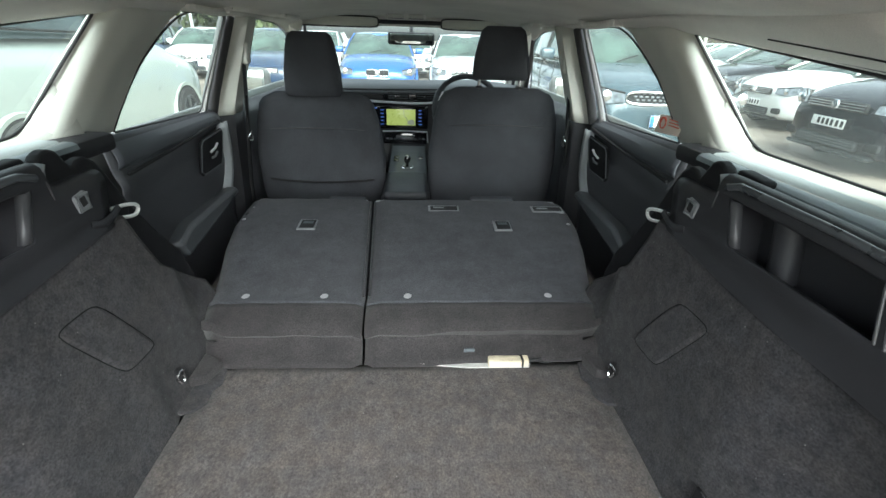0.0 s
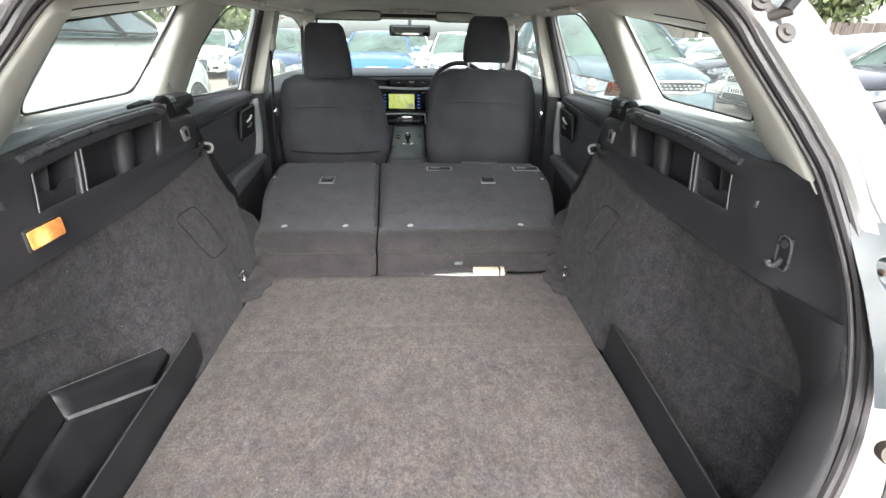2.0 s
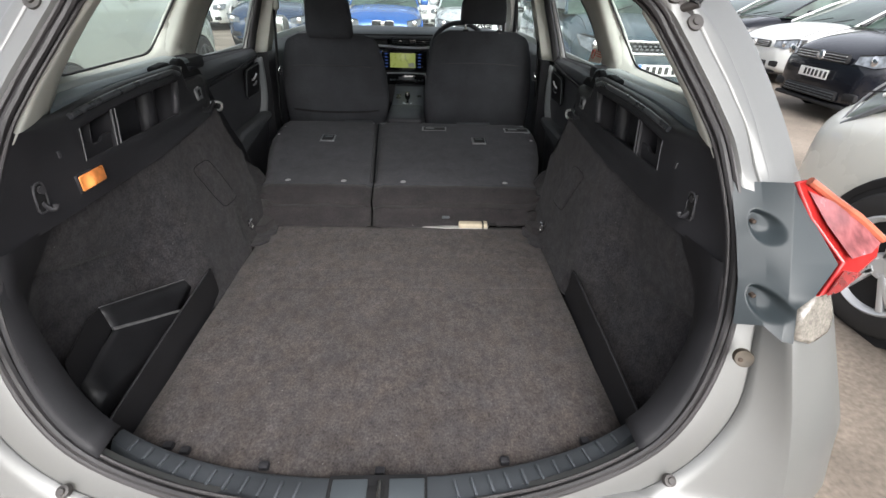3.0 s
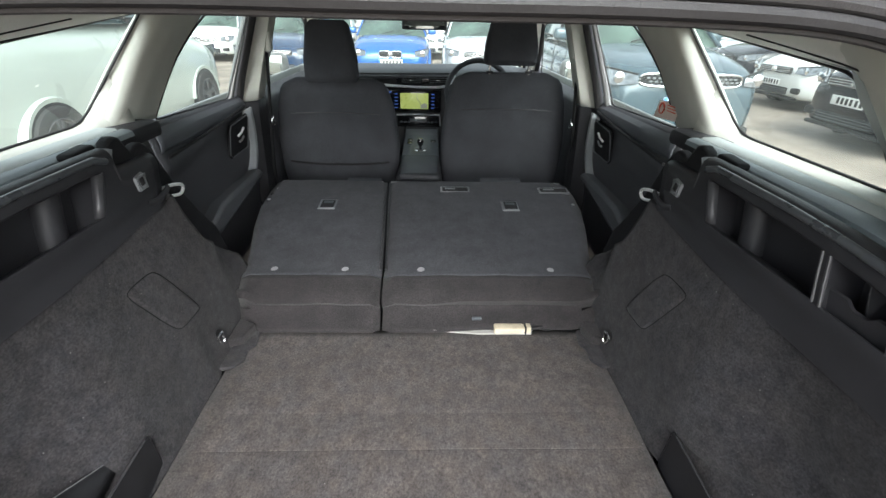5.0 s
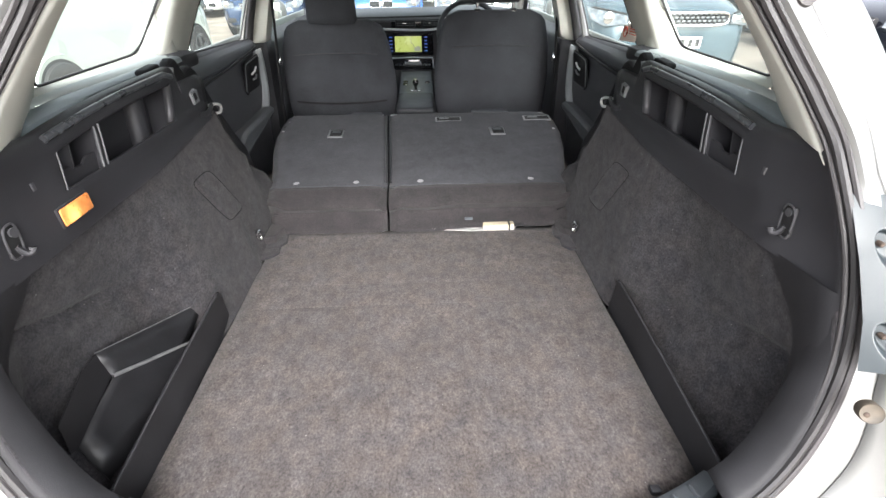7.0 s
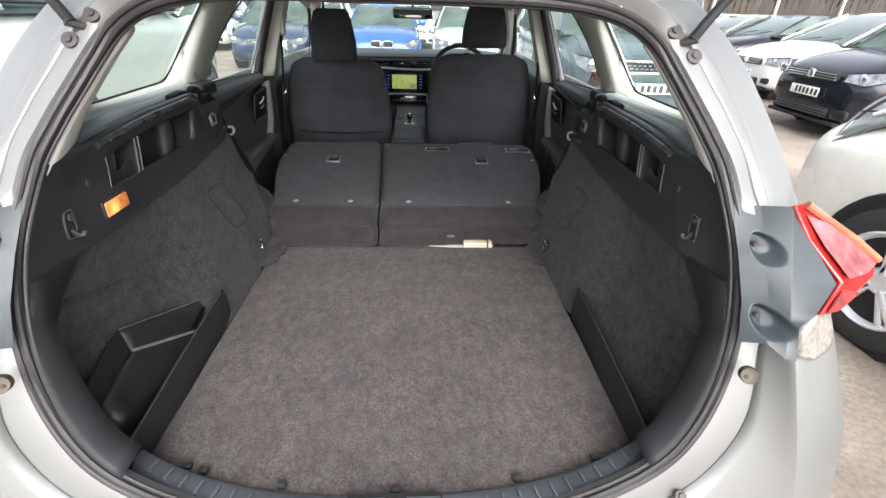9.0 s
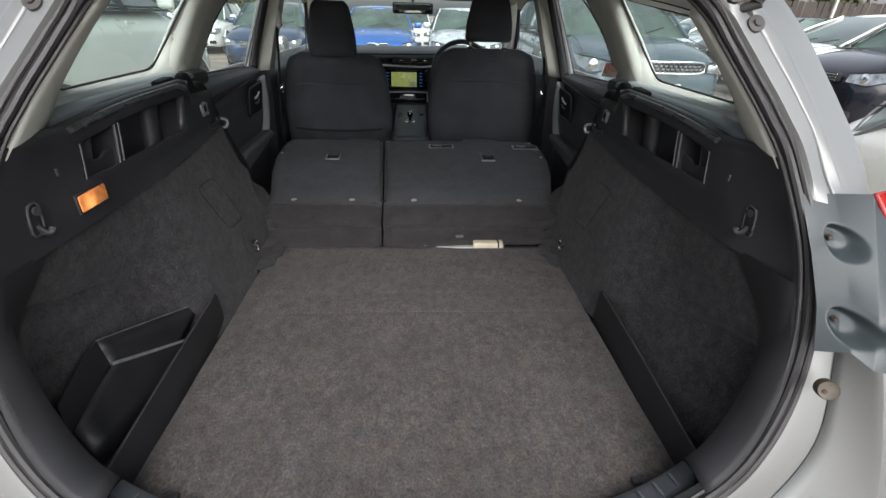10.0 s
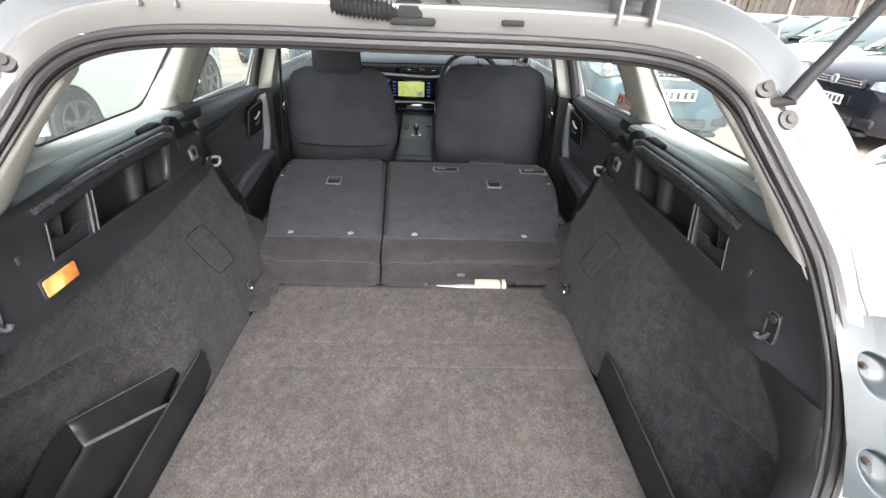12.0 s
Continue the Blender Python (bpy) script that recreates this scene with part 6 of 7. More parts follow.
# ---- front seats ----
def front_seat(cx, half, top_z, head_z0, head_z1, lab):
    seat = empty("front_seat", lab, "car seat", "front seats")
    yb = 2.20

    def back(u, v):
        z = 0.46 + (top_z - 0.46) * v
        w = half * ease([(0, 0.93), (0.3, 1.0), (0.55, 1.0), (0.80, 0.93), (0.93, 0.84), (0.975, 0.76), (1.0, 0.60)], v)
        a = u * 2 * math.pi
        c, sn = math.cos(a), math.sin(a)
        ex = 0.42
        px = math.copysign(abs(c) ** ex, c) * w
        depth = ease([(0, 0.085), (0.6, 0.075), (0.93, 0.055), (1, 0.025)], v)
        py = math.copysign(abs(sn) ** ex, sn) * depth
        y = yb + 0.075 + 0.10 * (1 - v) + py
        return (cx + px, y, z)
    rows = [[back(k / 40, v / 28) for k in range(40)] for v in range(29)]
    b = grid(rows, close_v=True, caps=True)
    part("backrest", b, CLOTH, seat)
    # back board, its piping and seam
    zb = lambda v: 0.46 + (top_z - 0.46) * v
    w2 = lambda v: half * ease([(0, 0.80), (0.5, 0.86), (0.8, 0.80), (0.9, 0.72)], v)
    ybk = lambda v: yb + 0.075 + 0.10 * (1 - v) - ease([(0, 0.085), (0.6, 0.075), (0.93, 0.055), (1, 0.025)], v)
    if cx < 0:
        part("pocket_piping", tube([(cx + w2(0.40) * 0.97 * (k / 10 - 1), ybk(0.40) - 0.001 + 0.012 * abs(k / 10 - 1) ** 6, zb(0.40) - 0.012 * (1 - (k / 10 - 1) ** 2)) for k in range(21)], 0.0055, 6), BLACK, seat)
    part("upper_seam", tube([(cx + w2(0.76) * 0.96 * (k / 10 - 1), ybk(0.76) - 0.0010 + 0.012 * abs(k / 10 - 1) ** 6, zb(0.76) + 0.008 * (1 - (k / 10 - 1) ** 2)) for k in range(21)], 0.0028, 6), SHINYPLASTIC, seat)
    # headrest
    hw, hd = 0.120, 0.052

    def head(u, v):
        z = head_z0 + (head_z1 - head_z0) * v
        w = hw * ease([(0, 0.92), (0.06, 1.0), (0.4, 0.97), (0.85, 0.80), (0.95, 0.72), (1.0, 0.58)], v)
        d = hd * ease([(0, 0.7), (0.08, 1.0), (0.6, 1.0), (0.9, 0.8), (1.0, 0.4)], v)
        a = u * 2 * math.pi
        c, sn = math.cos(a), math.sin(a)
        return (cx + math.copysign(abs(c) ** 0.4, c) * w, yb + 0.05 - 0.015 * v + math.copysign(abs(sn) ** 0.5, sn) * d, z)
    hr = part("headrest", grid([[head(k / 36, v / 16) for k in range(36)] for v in range(17)], close_v=True, caps=True), CLOTH, seat)
    for dx in (-0.090, 0.090):
        part("headrest_post", tube([(cx + dx, yb + 0.05, head_z0 + 0.03), (cx + dx, yb + 0.055, top_z - 0.03)], 0.007, 10), CHROME, hr)
        part("post_guide", box(cx + dx, yb + 0.055, top_z + 0.003, 0.030, 0.030, 0.012, 0.004), PLASTIC, hr)
    part("cushion", box(cx, 2.62, 0.50, half * 1.75, 0.62, 0.20, 0.06, seg=3), CLOTH, seat)
    part("side_cover", box(cx, 2.50, 0.40, half * 1.5, 0.50, 0.10, 0.02), PLASTIC, seat)
    return seat


front_seat(-0.418, 0.293, 1.112, 1.100, 1.352, "charcoal cloth passenger seat with lowered headrest")
front_seat(0.388, 0.305, 1.150, 1.185, 1.395, "charcoal cloth driver seat with raised headrest")

# ---- dashboard and centre console ----
dash = empty("dashboard", "dark dashboard with silver trim, screen and vents", "dashboard")
part("dash_top", sheet(lambda u, v: ((u * 2 - 1) * 0.74, 3.06 + 0.40 * v + 0.06 * (u * 2 - 1) ** 2, ease([(0, 1.030), (0.12, 1.062), (0.5, 1.085), (1.0, 1.060)], v) - 0.03 * (u * 2 - 1) ** 4 + 0.012 * math.exp(-((u - 0.76) / 0.16) ** 2)), 28, 10), DASH, dash, mods=(("solid", 0.02),))
part("dash_face", sheet(lambda u, v: ((u * 2 - 1) * 0.73, 3.09 + 0.06 * math.sin(v * 2.2) + 0.05 * (u * 2 - 1) ** 2, 0.56 + 0.475 * v), 20, 10), PLASTIC, dash, mods=(("solid", 0.02),))
part("vent_panel", box(0.0, 3.075, 1.018, 0.36, 0.02, 0.062, 0.012), GLOSSBLACK, dash)
for vx in (-0.085, 0.085):
    vent = part("air_vent", box(vx, 3.064, 1.018, 0.130, 0.012, 0.046, 0.008), BLACK, dash)
    for k in range(3):
        part("vent_slat", box(vx, 3.058, 1.004 + 0.013 * k, 0.118, 0.008, 0.0028, 0.001), GREYPLASTIC, vent)
    part("vent_tab", box(vx - 0.005, 3.053, 1.016, 0.030, 0.006, 0.005, 0.001), CHROME, vent)
part("silver_strip", tube(spline([(-0.60, 3.12, 1.00), (-0.30, 3.07, 0.985), (-0.05, 3.06, 0.975), (0.10, 3.058, 0.978), (0.155, 3.056, 1.00), (0.185, 3.06, 1.05)], 6), 0.008, 8), DASHSILVER, dash)
part("trim_line", tube(spline([(-0.70, 3.10, 1.05), (-0.35, 3.04, 1.052), (-0.10, 3.035, 1.056), (0.15, 3.04, 1.060)], 6), 0.005, 8), BLACK, dash)
unit = part("media_unit", box(-0.073, 3.06, 0.892, 0.345, 0.030, 0.145, 0.012), GLOSSBLACK, dash)
scr = part("screen", box(-0.070, 3.043, 0.892, 0.178, 0.004, 0.096, 0.002), SCREENGREEN, unit, "lit green navigation map screen")
part("map_area", prism([(-0.030, 3.0395, 0.848), (0.012, 3.0395, 0.848), (0.012, 3.0395, 0.872), (-0.005, 3.0395, 0.882), (-0.030, 3.0395, 0.868)], (0, 0.001, 0)), SCREENGREY, scr)
part("map_road", tube([(-0.055, 3.040, 0.936), (-0.050, 3.040, 0.900), (-0.035, 3.040, 0.888), (-0.025, 3.040, 0.850)], 0.002, 6), SCREENGREY, scr)
for k in range(5):
    for kx in (-0.186, 0.048):
        part("key", box(kx, 3.044, 0.934 - 0.021 * k, 0.020, 0.003, 0.006, 0.001), BLUEKEY, unit)
part("key", box(-0.232, 3.046, 0.945, 0.030, 0.003, 0.010, 0.001), BLUEKEY, unit)
clim = part("climate_unit", box(-0.045, 3.055, 0.765, 0.275, 0.03, 0.075, 0.010), GLOSSBLACK, dash)
part("climate_rim", tube([(-0.185, 3.04, 0.806), (-0.045, 3.036, 0.811), (0.092, 3.04, 0.806), (0.098, 3.04, 0.74)], 0.005, 6), DASHSILVER, clim)
part("climate_display", box(-0.045, 3.039, 0.773, 0.11, 0.003, 0.020, 0.001), CONSOLEGREY, clim)
for kx in (-0.155, -0.13, -0.105, 0.02, 0.045, 0.07):
    part("climate_key", box(kx, 3.039, 0.762, 0.017, 0.004, 0.010, 0.002), GREYPLASTIC, clim)
con = empty("centre_console", "grey centre console with gear lever between the seats", "console")
part("console_side", prism([(-0.13, 3.06, 0.45), (-0.13, 3.06, 0.735), (-0.13, 2.90, 0.700), (-0.13, 2.45, 0.675), (-0.13, 2.30, 0.70), (-0.13, 2.02, 0.715), (-0.13, 1.98, 0.69), (-0.13, 1.98, 0.45)], (0.215, 0, 0)), PLASTIC, con, mods=(("bevel", 0.012),))
part("shift_panel", grid([[(-0.122 + 0.2 * k / 4, y, z + 0.002) for k in range(5)] for y, z in ((2.99, 0.722), (2.90, 0.702), (2.70, 0.692), (2.48, 0.680), (2.42, 0.684))]), CONSOLEGREY, con, mods=(("solid", 0.008),))
part("armrest_lid", box(-0.022, 2.17, 0.722, 0.19, 0.33, 0.045, 0.018, seg=3), VINYL, con)
part("armrest_seam", box(-0.022, 1.992, 0.690, 0.17, 0.010, 0.008, 0.003), CONSOLEGREY, con)
part("shift_ring", lathe([(0.030, 0.0), (0.034, 0.006), (0.038, 0.0)], 20, "z", t=Matrix.Translation((-0.025, 2.62, 0.690))), CHROME, con)
kn = part("gear_knob", lathe([(0.0, 0.062), (0.014, 0.060), (0.019, 0.046), (0.016, 0.030), (0.008, 0.020), (0.008, 0.0)], 16, "z", t=Matrix.Translation((-0.025, 2.62, 0.692))), GLOSSBLACK, con)
part("knob_cap", lathe([(0.0, 0.066), (0.012, 0.064), (0.0145, 0.058)], 16, "z", t=Matrix.Translation((-0.025, 2.62, 0.692))), CHROME, kn)
for kx, ky in ((-0.09, 2.80), (-0.09, 2.73), (0.05, 2.78)):
    part("drive_switch", box(kx, ky, 0.703, 0.030, 0.042, 0.008, 0.003), GLOSSBLACK, con)
st = empty("steering_wheel", "black leather steering wheel before the driver seat", "steering wheel")
tw = Matrix.Translation((0.31, 2.78, 0.985)) @ Matrix.Rotation(radians(66), 4, "X")
ring_pts = [tw @ Vector((0.185 * math.cos(2 * math.pi * k / 32), 0.185 * math.sin(2 * math.pi * k / 32), 0)) for k in range(32)]
part("wheel_rim", tube(ring_pts, 0.015, 8, closed=True), VINYL, st)
part("wheel_hub", join(bmesh.new(), box(0, 0, 0, 0.16, 0.13, 0.05, 0.03, seg=3), tw), PLASTIC, st)
for a in (0, 180, 270):
    part("spoke", tube([tw @ Vector((0, 0, 0)), tw @ Vector((0.18 * math.cos(radians(a)), 0.18 * math.sin(radians(a)), 0))], 0.014, 8), PLASTIC, st)
part("column", tube([tw @ Vector((0, 0, 0.0)), (0.33, 3.10, 0.83)], 0.05, 12), PLASTIC, st)
part("column_stalk", tube([(0.30, 2.90, 0.93), (0.17, 2.89, 0.955)], 0.008, 8), PLASTIC, st)

# ---- parked cars ----
def bar_plate(parent, x, y, z, band=True):
    """White plate with plain dark bars, facing local -y."""
    p = part("number_plate", box(x, y, z, 0.52, 0.010, 0.112, 0.003), PLATE, parent)
    for i, bx in enumerate((-0.165, -0.095, -0.025, 0.045, 0.125, 0.20)):
        part("plate_bar", box(x + bx + 0.02, y - 0.0065, z, 0.042, 0.003, 0.074, 0.001), PLATEINK, p)
    if band:
        part("plate_band", box(x - 0.238, y - 0.0062, z, 0.040, 0.003, 0.108, 0.001), PLATEBLUE, p)


def parked_car(m, paint, label, L=4.3, W=1.80, H=1.46, nose=0.66, hood=0.93, cowl=1.15, belt=0.98, tall=False, grille="wide", lamp_w=0.34, plate=True, badge=True, glass=None, group="parked cars", slope=0.75, tail=0.45, wheel_r=0.325, seams=True, rims=None, band=True, axle=0.86, lamps=True):
    """A hatchback with its nose at the origin, pointing to -y."""
    ob = empty("parked_car", label, "car", group)
    w = W / 2
    st = [(0.00, 0.66, nose - 0.10, 0.30), (0.035, 0.76, nose, 0.24), (0.16, 0.90, nose + 0.08, 0.20), (0.45, 0.975, hood - 0.06, 0.19), (0.85, 1.0, hood, 0.19), (cowl, 1.0, belt, 0.19), (L * 0.45, 1.0, belt + 0.01, 0.19), (L * 0.7, 1.0, belt + 0.03, 0.19), (L - 0.5, 0.985, belt + 0.05, 0.22), (L - 0.15, 0.93, belt + 0.03, 0.26), (L - 0.03, 0.84, belt - 0.10, 0.32), (L, 0.78, belt - 0.25, 0.36)]
    rows = []
    for y, k, zt, zb in st:
        a = w * k
        zs = zb + (zt - zb) * 0.80
        zm = zb + (zt - zb) * 0.50
        half = [(0.0, zt + 0.012), (0.45 * a, zt + 0.008), (0.80 * a, zt - 0.012), (0.935 * a, zs + (zt - zs) * 0.35), (0.99 * a, zs - 0.03), (1.0 * a, zm), (0.985 * a, zb + (zt - zb) * 0.25), (0.95 * a, zb + 0.03), (0.85 * a, zb), (0.0, zb)]
        rows.append([(x, y, z) for x, z in half] + [(-x, y, z) for x, z in half[-2:0:-1]])
    part("body", grid(rows, close_v=True, caps=True), paint, ob, mods=(("subsurf", 2),))
    # greenhouse
    gl = glass or TINTED
    rf, rr = cowl + slope, L - tail
    up = H - 0.03
    lo = [(-0.90 * w, cowl - 0.02), (0.90 * w, cowl - 0.02), (0.955 * w, L * 0.45), (0.93 * w, L - 0.35), (0.80 * w, L - 0.06), (-0.80 * w, L - 0.06), (-0.93 * w, L - 0.35), (-0.955 * w, L * 0.45)]
    hi = [(-0.68 * w, rf), (0.68 * w, rf), (0.73 * w, L * 0.55), (0.70 * w, rr - 0.15), (0.62 * w, rr), (-0.62 * w, rr), (-0.70 * w, rr - 0.15), (-0.73 * w, L * 0.55)]
    part("window_glass", grid([[(x, y, belt - 0.03) for x, y in lo], [(x, y, up) for x, y in hi]], close_v=True, caps=True), gl, ob)
    part("roof", grid([[(u * wd, y, z - 0.05 * abs(u) ** 3) for u in (-1, -0.8, -0.4, 0, 0.4, 0.8, 1)] for y, z, wd in ((rf - 0.04, up - 0.02, 0.70 * w), (rf + 0.15, H, 0.725 * w), (L * 0.55, H + 0.01, 0.745 * w), (rr - 0.15, H - 0.01, 0.72 * w), (rr + 0.03, up - 0.03, 0.64 * w))]), paint, ob, mods=(("solid", 0.03), ("subsurf", 1)))
    for s in (1, -1):
        part("pillar", tube([(s * 0.905 * w, cowl - 0.06, belt - 0.02), (s * 0.80 * w, cowl + slope * 0.55, belt + (up - belt) * 0.60), (s * 0.69 * w, rf + 0.02, up)], 0.021, 8), paint, ob)
        part("pillar", tube([(s * 0.960 * w, L * 0.50, belt - 0.02), (s * 0.74 * w, L * 0.55, up)], 0.026, 8), BLACK, ob)
        part("pillar", tube([(s * 0.91 * w, L - 0.42, belt), (s * 0.67 * w, rr - 0.12, up)], 0.06, 8), paint, ob)
        part("window_sill", tube([(s * 0.915 * w, cowl, belt + 0.012), (s * 0.968 * w, L * 0.45, belt + 0.015), (s * 0.94 * w, L - 0.40, belt + 0.055)], 0.013, 6), BLACK, ob)
        mr = part("door_mirror", box(s * (w + 0.075), cowl + 0.42, belt + 0.07, 0.19, 0.11, 0.14, 0.045, seg=3), paint, ob)
        part("mirror_arm", box(s * (w - 0.01), cowl + 0.43, belt + 0.02, 0.12, 0.05, 0.03, 0.01), BLACK, mr)
        # wheels in their arches
        for wy in (axle, L - 0.82):
            rows = []
            for k in range(19):
                a = math.pi * k / 18
                c, sn = math.cos(a), math.sin(a)
                rows.append([(s * (w - 0.10), wy + c * (wheel_r + 0.015), wheel_r + sn * (wheel_r + 0.015)), (s * (w + 0.004), wy + c * (wheel_r + 0.02), wheel_r + sn * (wheel_r + 0.02)), (s * (w + 0.010), wy + c * (wheel_r + 0.055), wheel_r + sn * (wheel_r + 0.055)), (s * (w - 0.06), wy + c * (wheel_r + 0.085), wheel_r + sn * (wheel_r + 0.085))])
            part("wheel_arch", grid(rows), BLACK if tall else paint, ob)
            part("arch_liner", lathe([(0.0, s * (w - 0.05)), (wheel_r + 0.03, s * (w - 0.05)), (wheel_r + 0.035, s * (w + 0.002)), (0.2, s * (w + 0.003))], 32, "x", t=Matrix.Translation((0, wy, wheel_r))), BLACK, ob)
            wheel_parts(ob, s * (w - 0.075), wy, wheel_r, wheel_r, s, metal=rims)
        # lamps
        if lamps:
            zl = nose - 0.01
            lp = [(s * 0.60 * w, 0.045, zl + 0.035), (s * 0.93 * w, 0.26, zl + 0.085), (s * 0.955 * w, 0.38, zl + 0.09), (s * 0.93 * w, 0.25, zl - 0.02), (s * 0.83 * w, 0.10, zl - 0.075), (s * (0.93 - lamp_w) * w, 0.03, zl - 0.055)]
            hl = part("headlamp", prism(lp, (0, -0.035, 0.0)), LAMP, ob, mods=(("bevel", 0.012),))
            part("lamp_bowl", lathe([(0.0, -0.012), (0.045, -0.010), (0.058, 0.0)], 16, "y", t=Matrix.Translation((s * 0.78 * w, 0.058, zl))), CHROME, hl)
            part("lamp_brow", tube([(s * 0.60 * w, 0.006, zl + 0.04), (s * 0.93 * w, 0.22, zl + 0.092)], 0.010, 6), BLACK, hl)
        part("fog_lamp", box(s * 0.70 * w, 0.035, 0.36, 0.20, 0.06, 0.10, 0.03), BLACK, ob)
        part("door_handle", box(s * (w + 0.012), L * 0.52, belt - 0.14, 0.02, 0.17, 0.03, 0.010), paint, ob)
        for sy in ((cowl + 0.35, L * 0.50, L * 0.72) if seams else ()):
            part("door_seam", tube([(s * (w - 0.030), sy, belt - 0.03), (s * (w - 0.002), sy, belt - 0.18), (s * (w + 0.001), sy, 0.58), (s * (w - 0.02), sy + 0.02, 0.30)], 0.005, 6), BLACK, ob)
    # grille and bumper openings
    gz = nose - 0.03
    if grille == "twin":
        for gx in (-0.13, 0.13):
            gr = part("grille", box(gx, 0.0, gz, 0.23, 0.05, 0.13, 0.03, seg=3), BLACK, ob)
            part("grille_rim", tube([(gx + 0.115 * math.copysign(abs(math.cos(a)) ** 0.5, math.cos(a)), -0.026, gz + 0.065 * math.copysign(abs(math.sin(a)) ** 0.5, math.sin(a))) for a in [k * math.pi / 12 for k in range(24)]], 0.006, 6, closed=True), CHROME, gr)
    elif grille == "tiger":
        gw = 0.52
        rim_pts = [(gw * math.copysign(abs(math.cos(a)) ** 0.55, math.cos(a)), -0.030 + 0.05 * abs(math.cos(a)) ** 2, gz + 0.012 + (0.075 - 0.018 * (1 - abs(math.cos(a)))) * math.copysign(abs(math.sin(a)) ** 0.6, math.sin(a))) for a in [k * math.pi / 16 for k in range(32)]]
        gr = part("grille", grid([rim_pts, [(x * 0.02, y, gz + 0.012 + (z - gz - 0.012) * 0.02) for x, y, z in rim_pts]], close_v=True), BLACK, ob)
        part("grille_rim", tube(rim_pts, 0.011, 6, closed=True), CHROME, gr)
        mesh = bmesh.new()
        for i in range(17):
            for j in range(4):
                x = -0.44 + 0.055 * i + (0.027 if j % 2 else 0)
                box(x, -0.034 + 0.05 * (x / gw) ** 2, gz - 0.036 + 0.032 * j, 0.034, 0.010, 0.018, 0.004, bm=mesh)
        part("grille_mesh", mesh, BEZEL, gr)
    else:
        gr = part("grille", box(0, 0.0, gz, 0.95 * W * 0.5, 0.06, 0.11, 0.025, seg=3), BLACK, ob)
        for k in (-1, 0, 1):
            part("grille_bar", box(0, -0.032, gz + 0.030 * k, 0.93 * W * 0.5, 0.012, 0.009, 0.003), CHROME, gr)
    low = part("lower_intake", box(0, 0.0, 0.335, W * 0.52, 0.06, 0.12, 0.03, seg=3), BLACK, ob)
    for k in (-1, 0, 1):
        part("intake_bar", box(0, -0.03, 0.335 + 0.032 * k, W * 0.50, 0.008, 0.010, 0.003), GREYPLASTIC, low)
    part("chin", box(0, 0.06, 0.225, W * 0.70, 0.14, 0.05, 0.02), BLACK, ob)
    if badge:
        part("badge", lathe([(0.0, -0.050), (0.050, -0.046), (0.058, -0.036), (0.060, -0.02)], 20, "y", t=Matrix.Translation((0, 0.0, gz + 0.005))), CHROME, ob)
    if plate:
        bar_plate(ob, 0, -0.040, 0.475 if grille == "twin" else nose - 0.235, band)
    # cabin: dark interior with pale seats glimpsed, wipers
    for wx in (-0.25, 0.25):
        part("wiper", tube([(wx, cowl - 0.05, belt + 0.012), (wx + 0.30, cowl + 0.09, belt + 0.085)], 0.008, 6), BLACK, ob)
    part("bonnet_shut", tube([(-0.86 * w, 0.30, nose + 0.115), (-0.80 * w, 0.70, hood - 0.012), (-0.82 * w, cowl - 0.08, belt)], 0.004, 6), BLACK, ob)
    part("bonnet_shut", tube([(0.86 * w, 0.30, nose + 0.115), (0.80 * w, 0.70, hood - 0.012), (0.82 * w, cowl - 0.08, belt)], 0.004, 6), BLACK, ob)
    ob.matrix_world = m
    return ob


parked_car(pose(-0.82, 10.75, 0, 0, 0, 2), BLUEPAINT, "bright blue hatchback facing the silver car", W=1.80, H=1.44, grille="twin", glass=CLEARGLASS)
parked_car(pose(1.25, 11.1, 0, 0, 0, -2), PALESILVER, "pale silver hatchback parked nose out", W=1.80, H=1.46, glass=CLEARGLASS)
parked_car(pose(-3.35, 10.6, 0, 0, 0, 3), NAVYPAINT, "dark blue hatchback parked nose out", W=1.80, H=1.46, glass=CLEARGLASS)
parked_car(pose(3.35, 10.9, 0, 0, 0, -2), WHITEPAINT, "white hatchback parked nose out in the far row", W=1.80, H=1.46, glass=CLEARGLASS)
parked_car(pose(-6.75, 15.0, 0, 0, 0, 6), WHITEPAINT, "white hatchback in the far row", W=1.76, H=1.46, glass=CLEARGLASS)
parked_car(pose(-5.4, 18.5, 0, 0, 0, 4), WHITEPAINT, "white car half hidden in the far row", W=1.76, H=1.50, glass=CLEARGLASS)
parked_car(pose(-8.9, 15.6, 0, 0, 0, 8), NAVYPAINT, "dark blue car at the end of the far row", W=1.78, H=1.5, glass=CLEARGLASS)
parked_car(pose(-0.2, 17.5, 0, 0, 0, 0), WHITEPAINT, "white car parked behind the blue hatchback", W=1.80, H=1.5, glass=CLEARGLASS)
parked_car(pose(-3.6, 17.2, 0, 0, 0, 0), WHITEPAINT, "white car in the back row", W=1.80, H=1.5, glass=CLEARGLASS)
parked_car(pose(5.6, 17.6, 0, 0, 0, 0), BLUEPAINT, "blue car in the back row", W=1.80, H=1.5, glass=CLEARGLASS)
parked_car(pose(2.6, 18.0, 0, 0, 0, 0), PALESILVER, "silver car parked in the back row", W=1.80, H=1.5, glass=CLEARGLASS)
parked_car(pose(2.66, 4.75, 0, 0, 0, -1), TEALPAINT, "dark slate green crossover with mesh grille", L=4.35, W=1.82, H=1.66, nose=0.88, hood=1.10, belt=1.15, cowl=1.15, grille="tiger", badge=False, glass=CLEARGLASS, wheel_r=0.335)
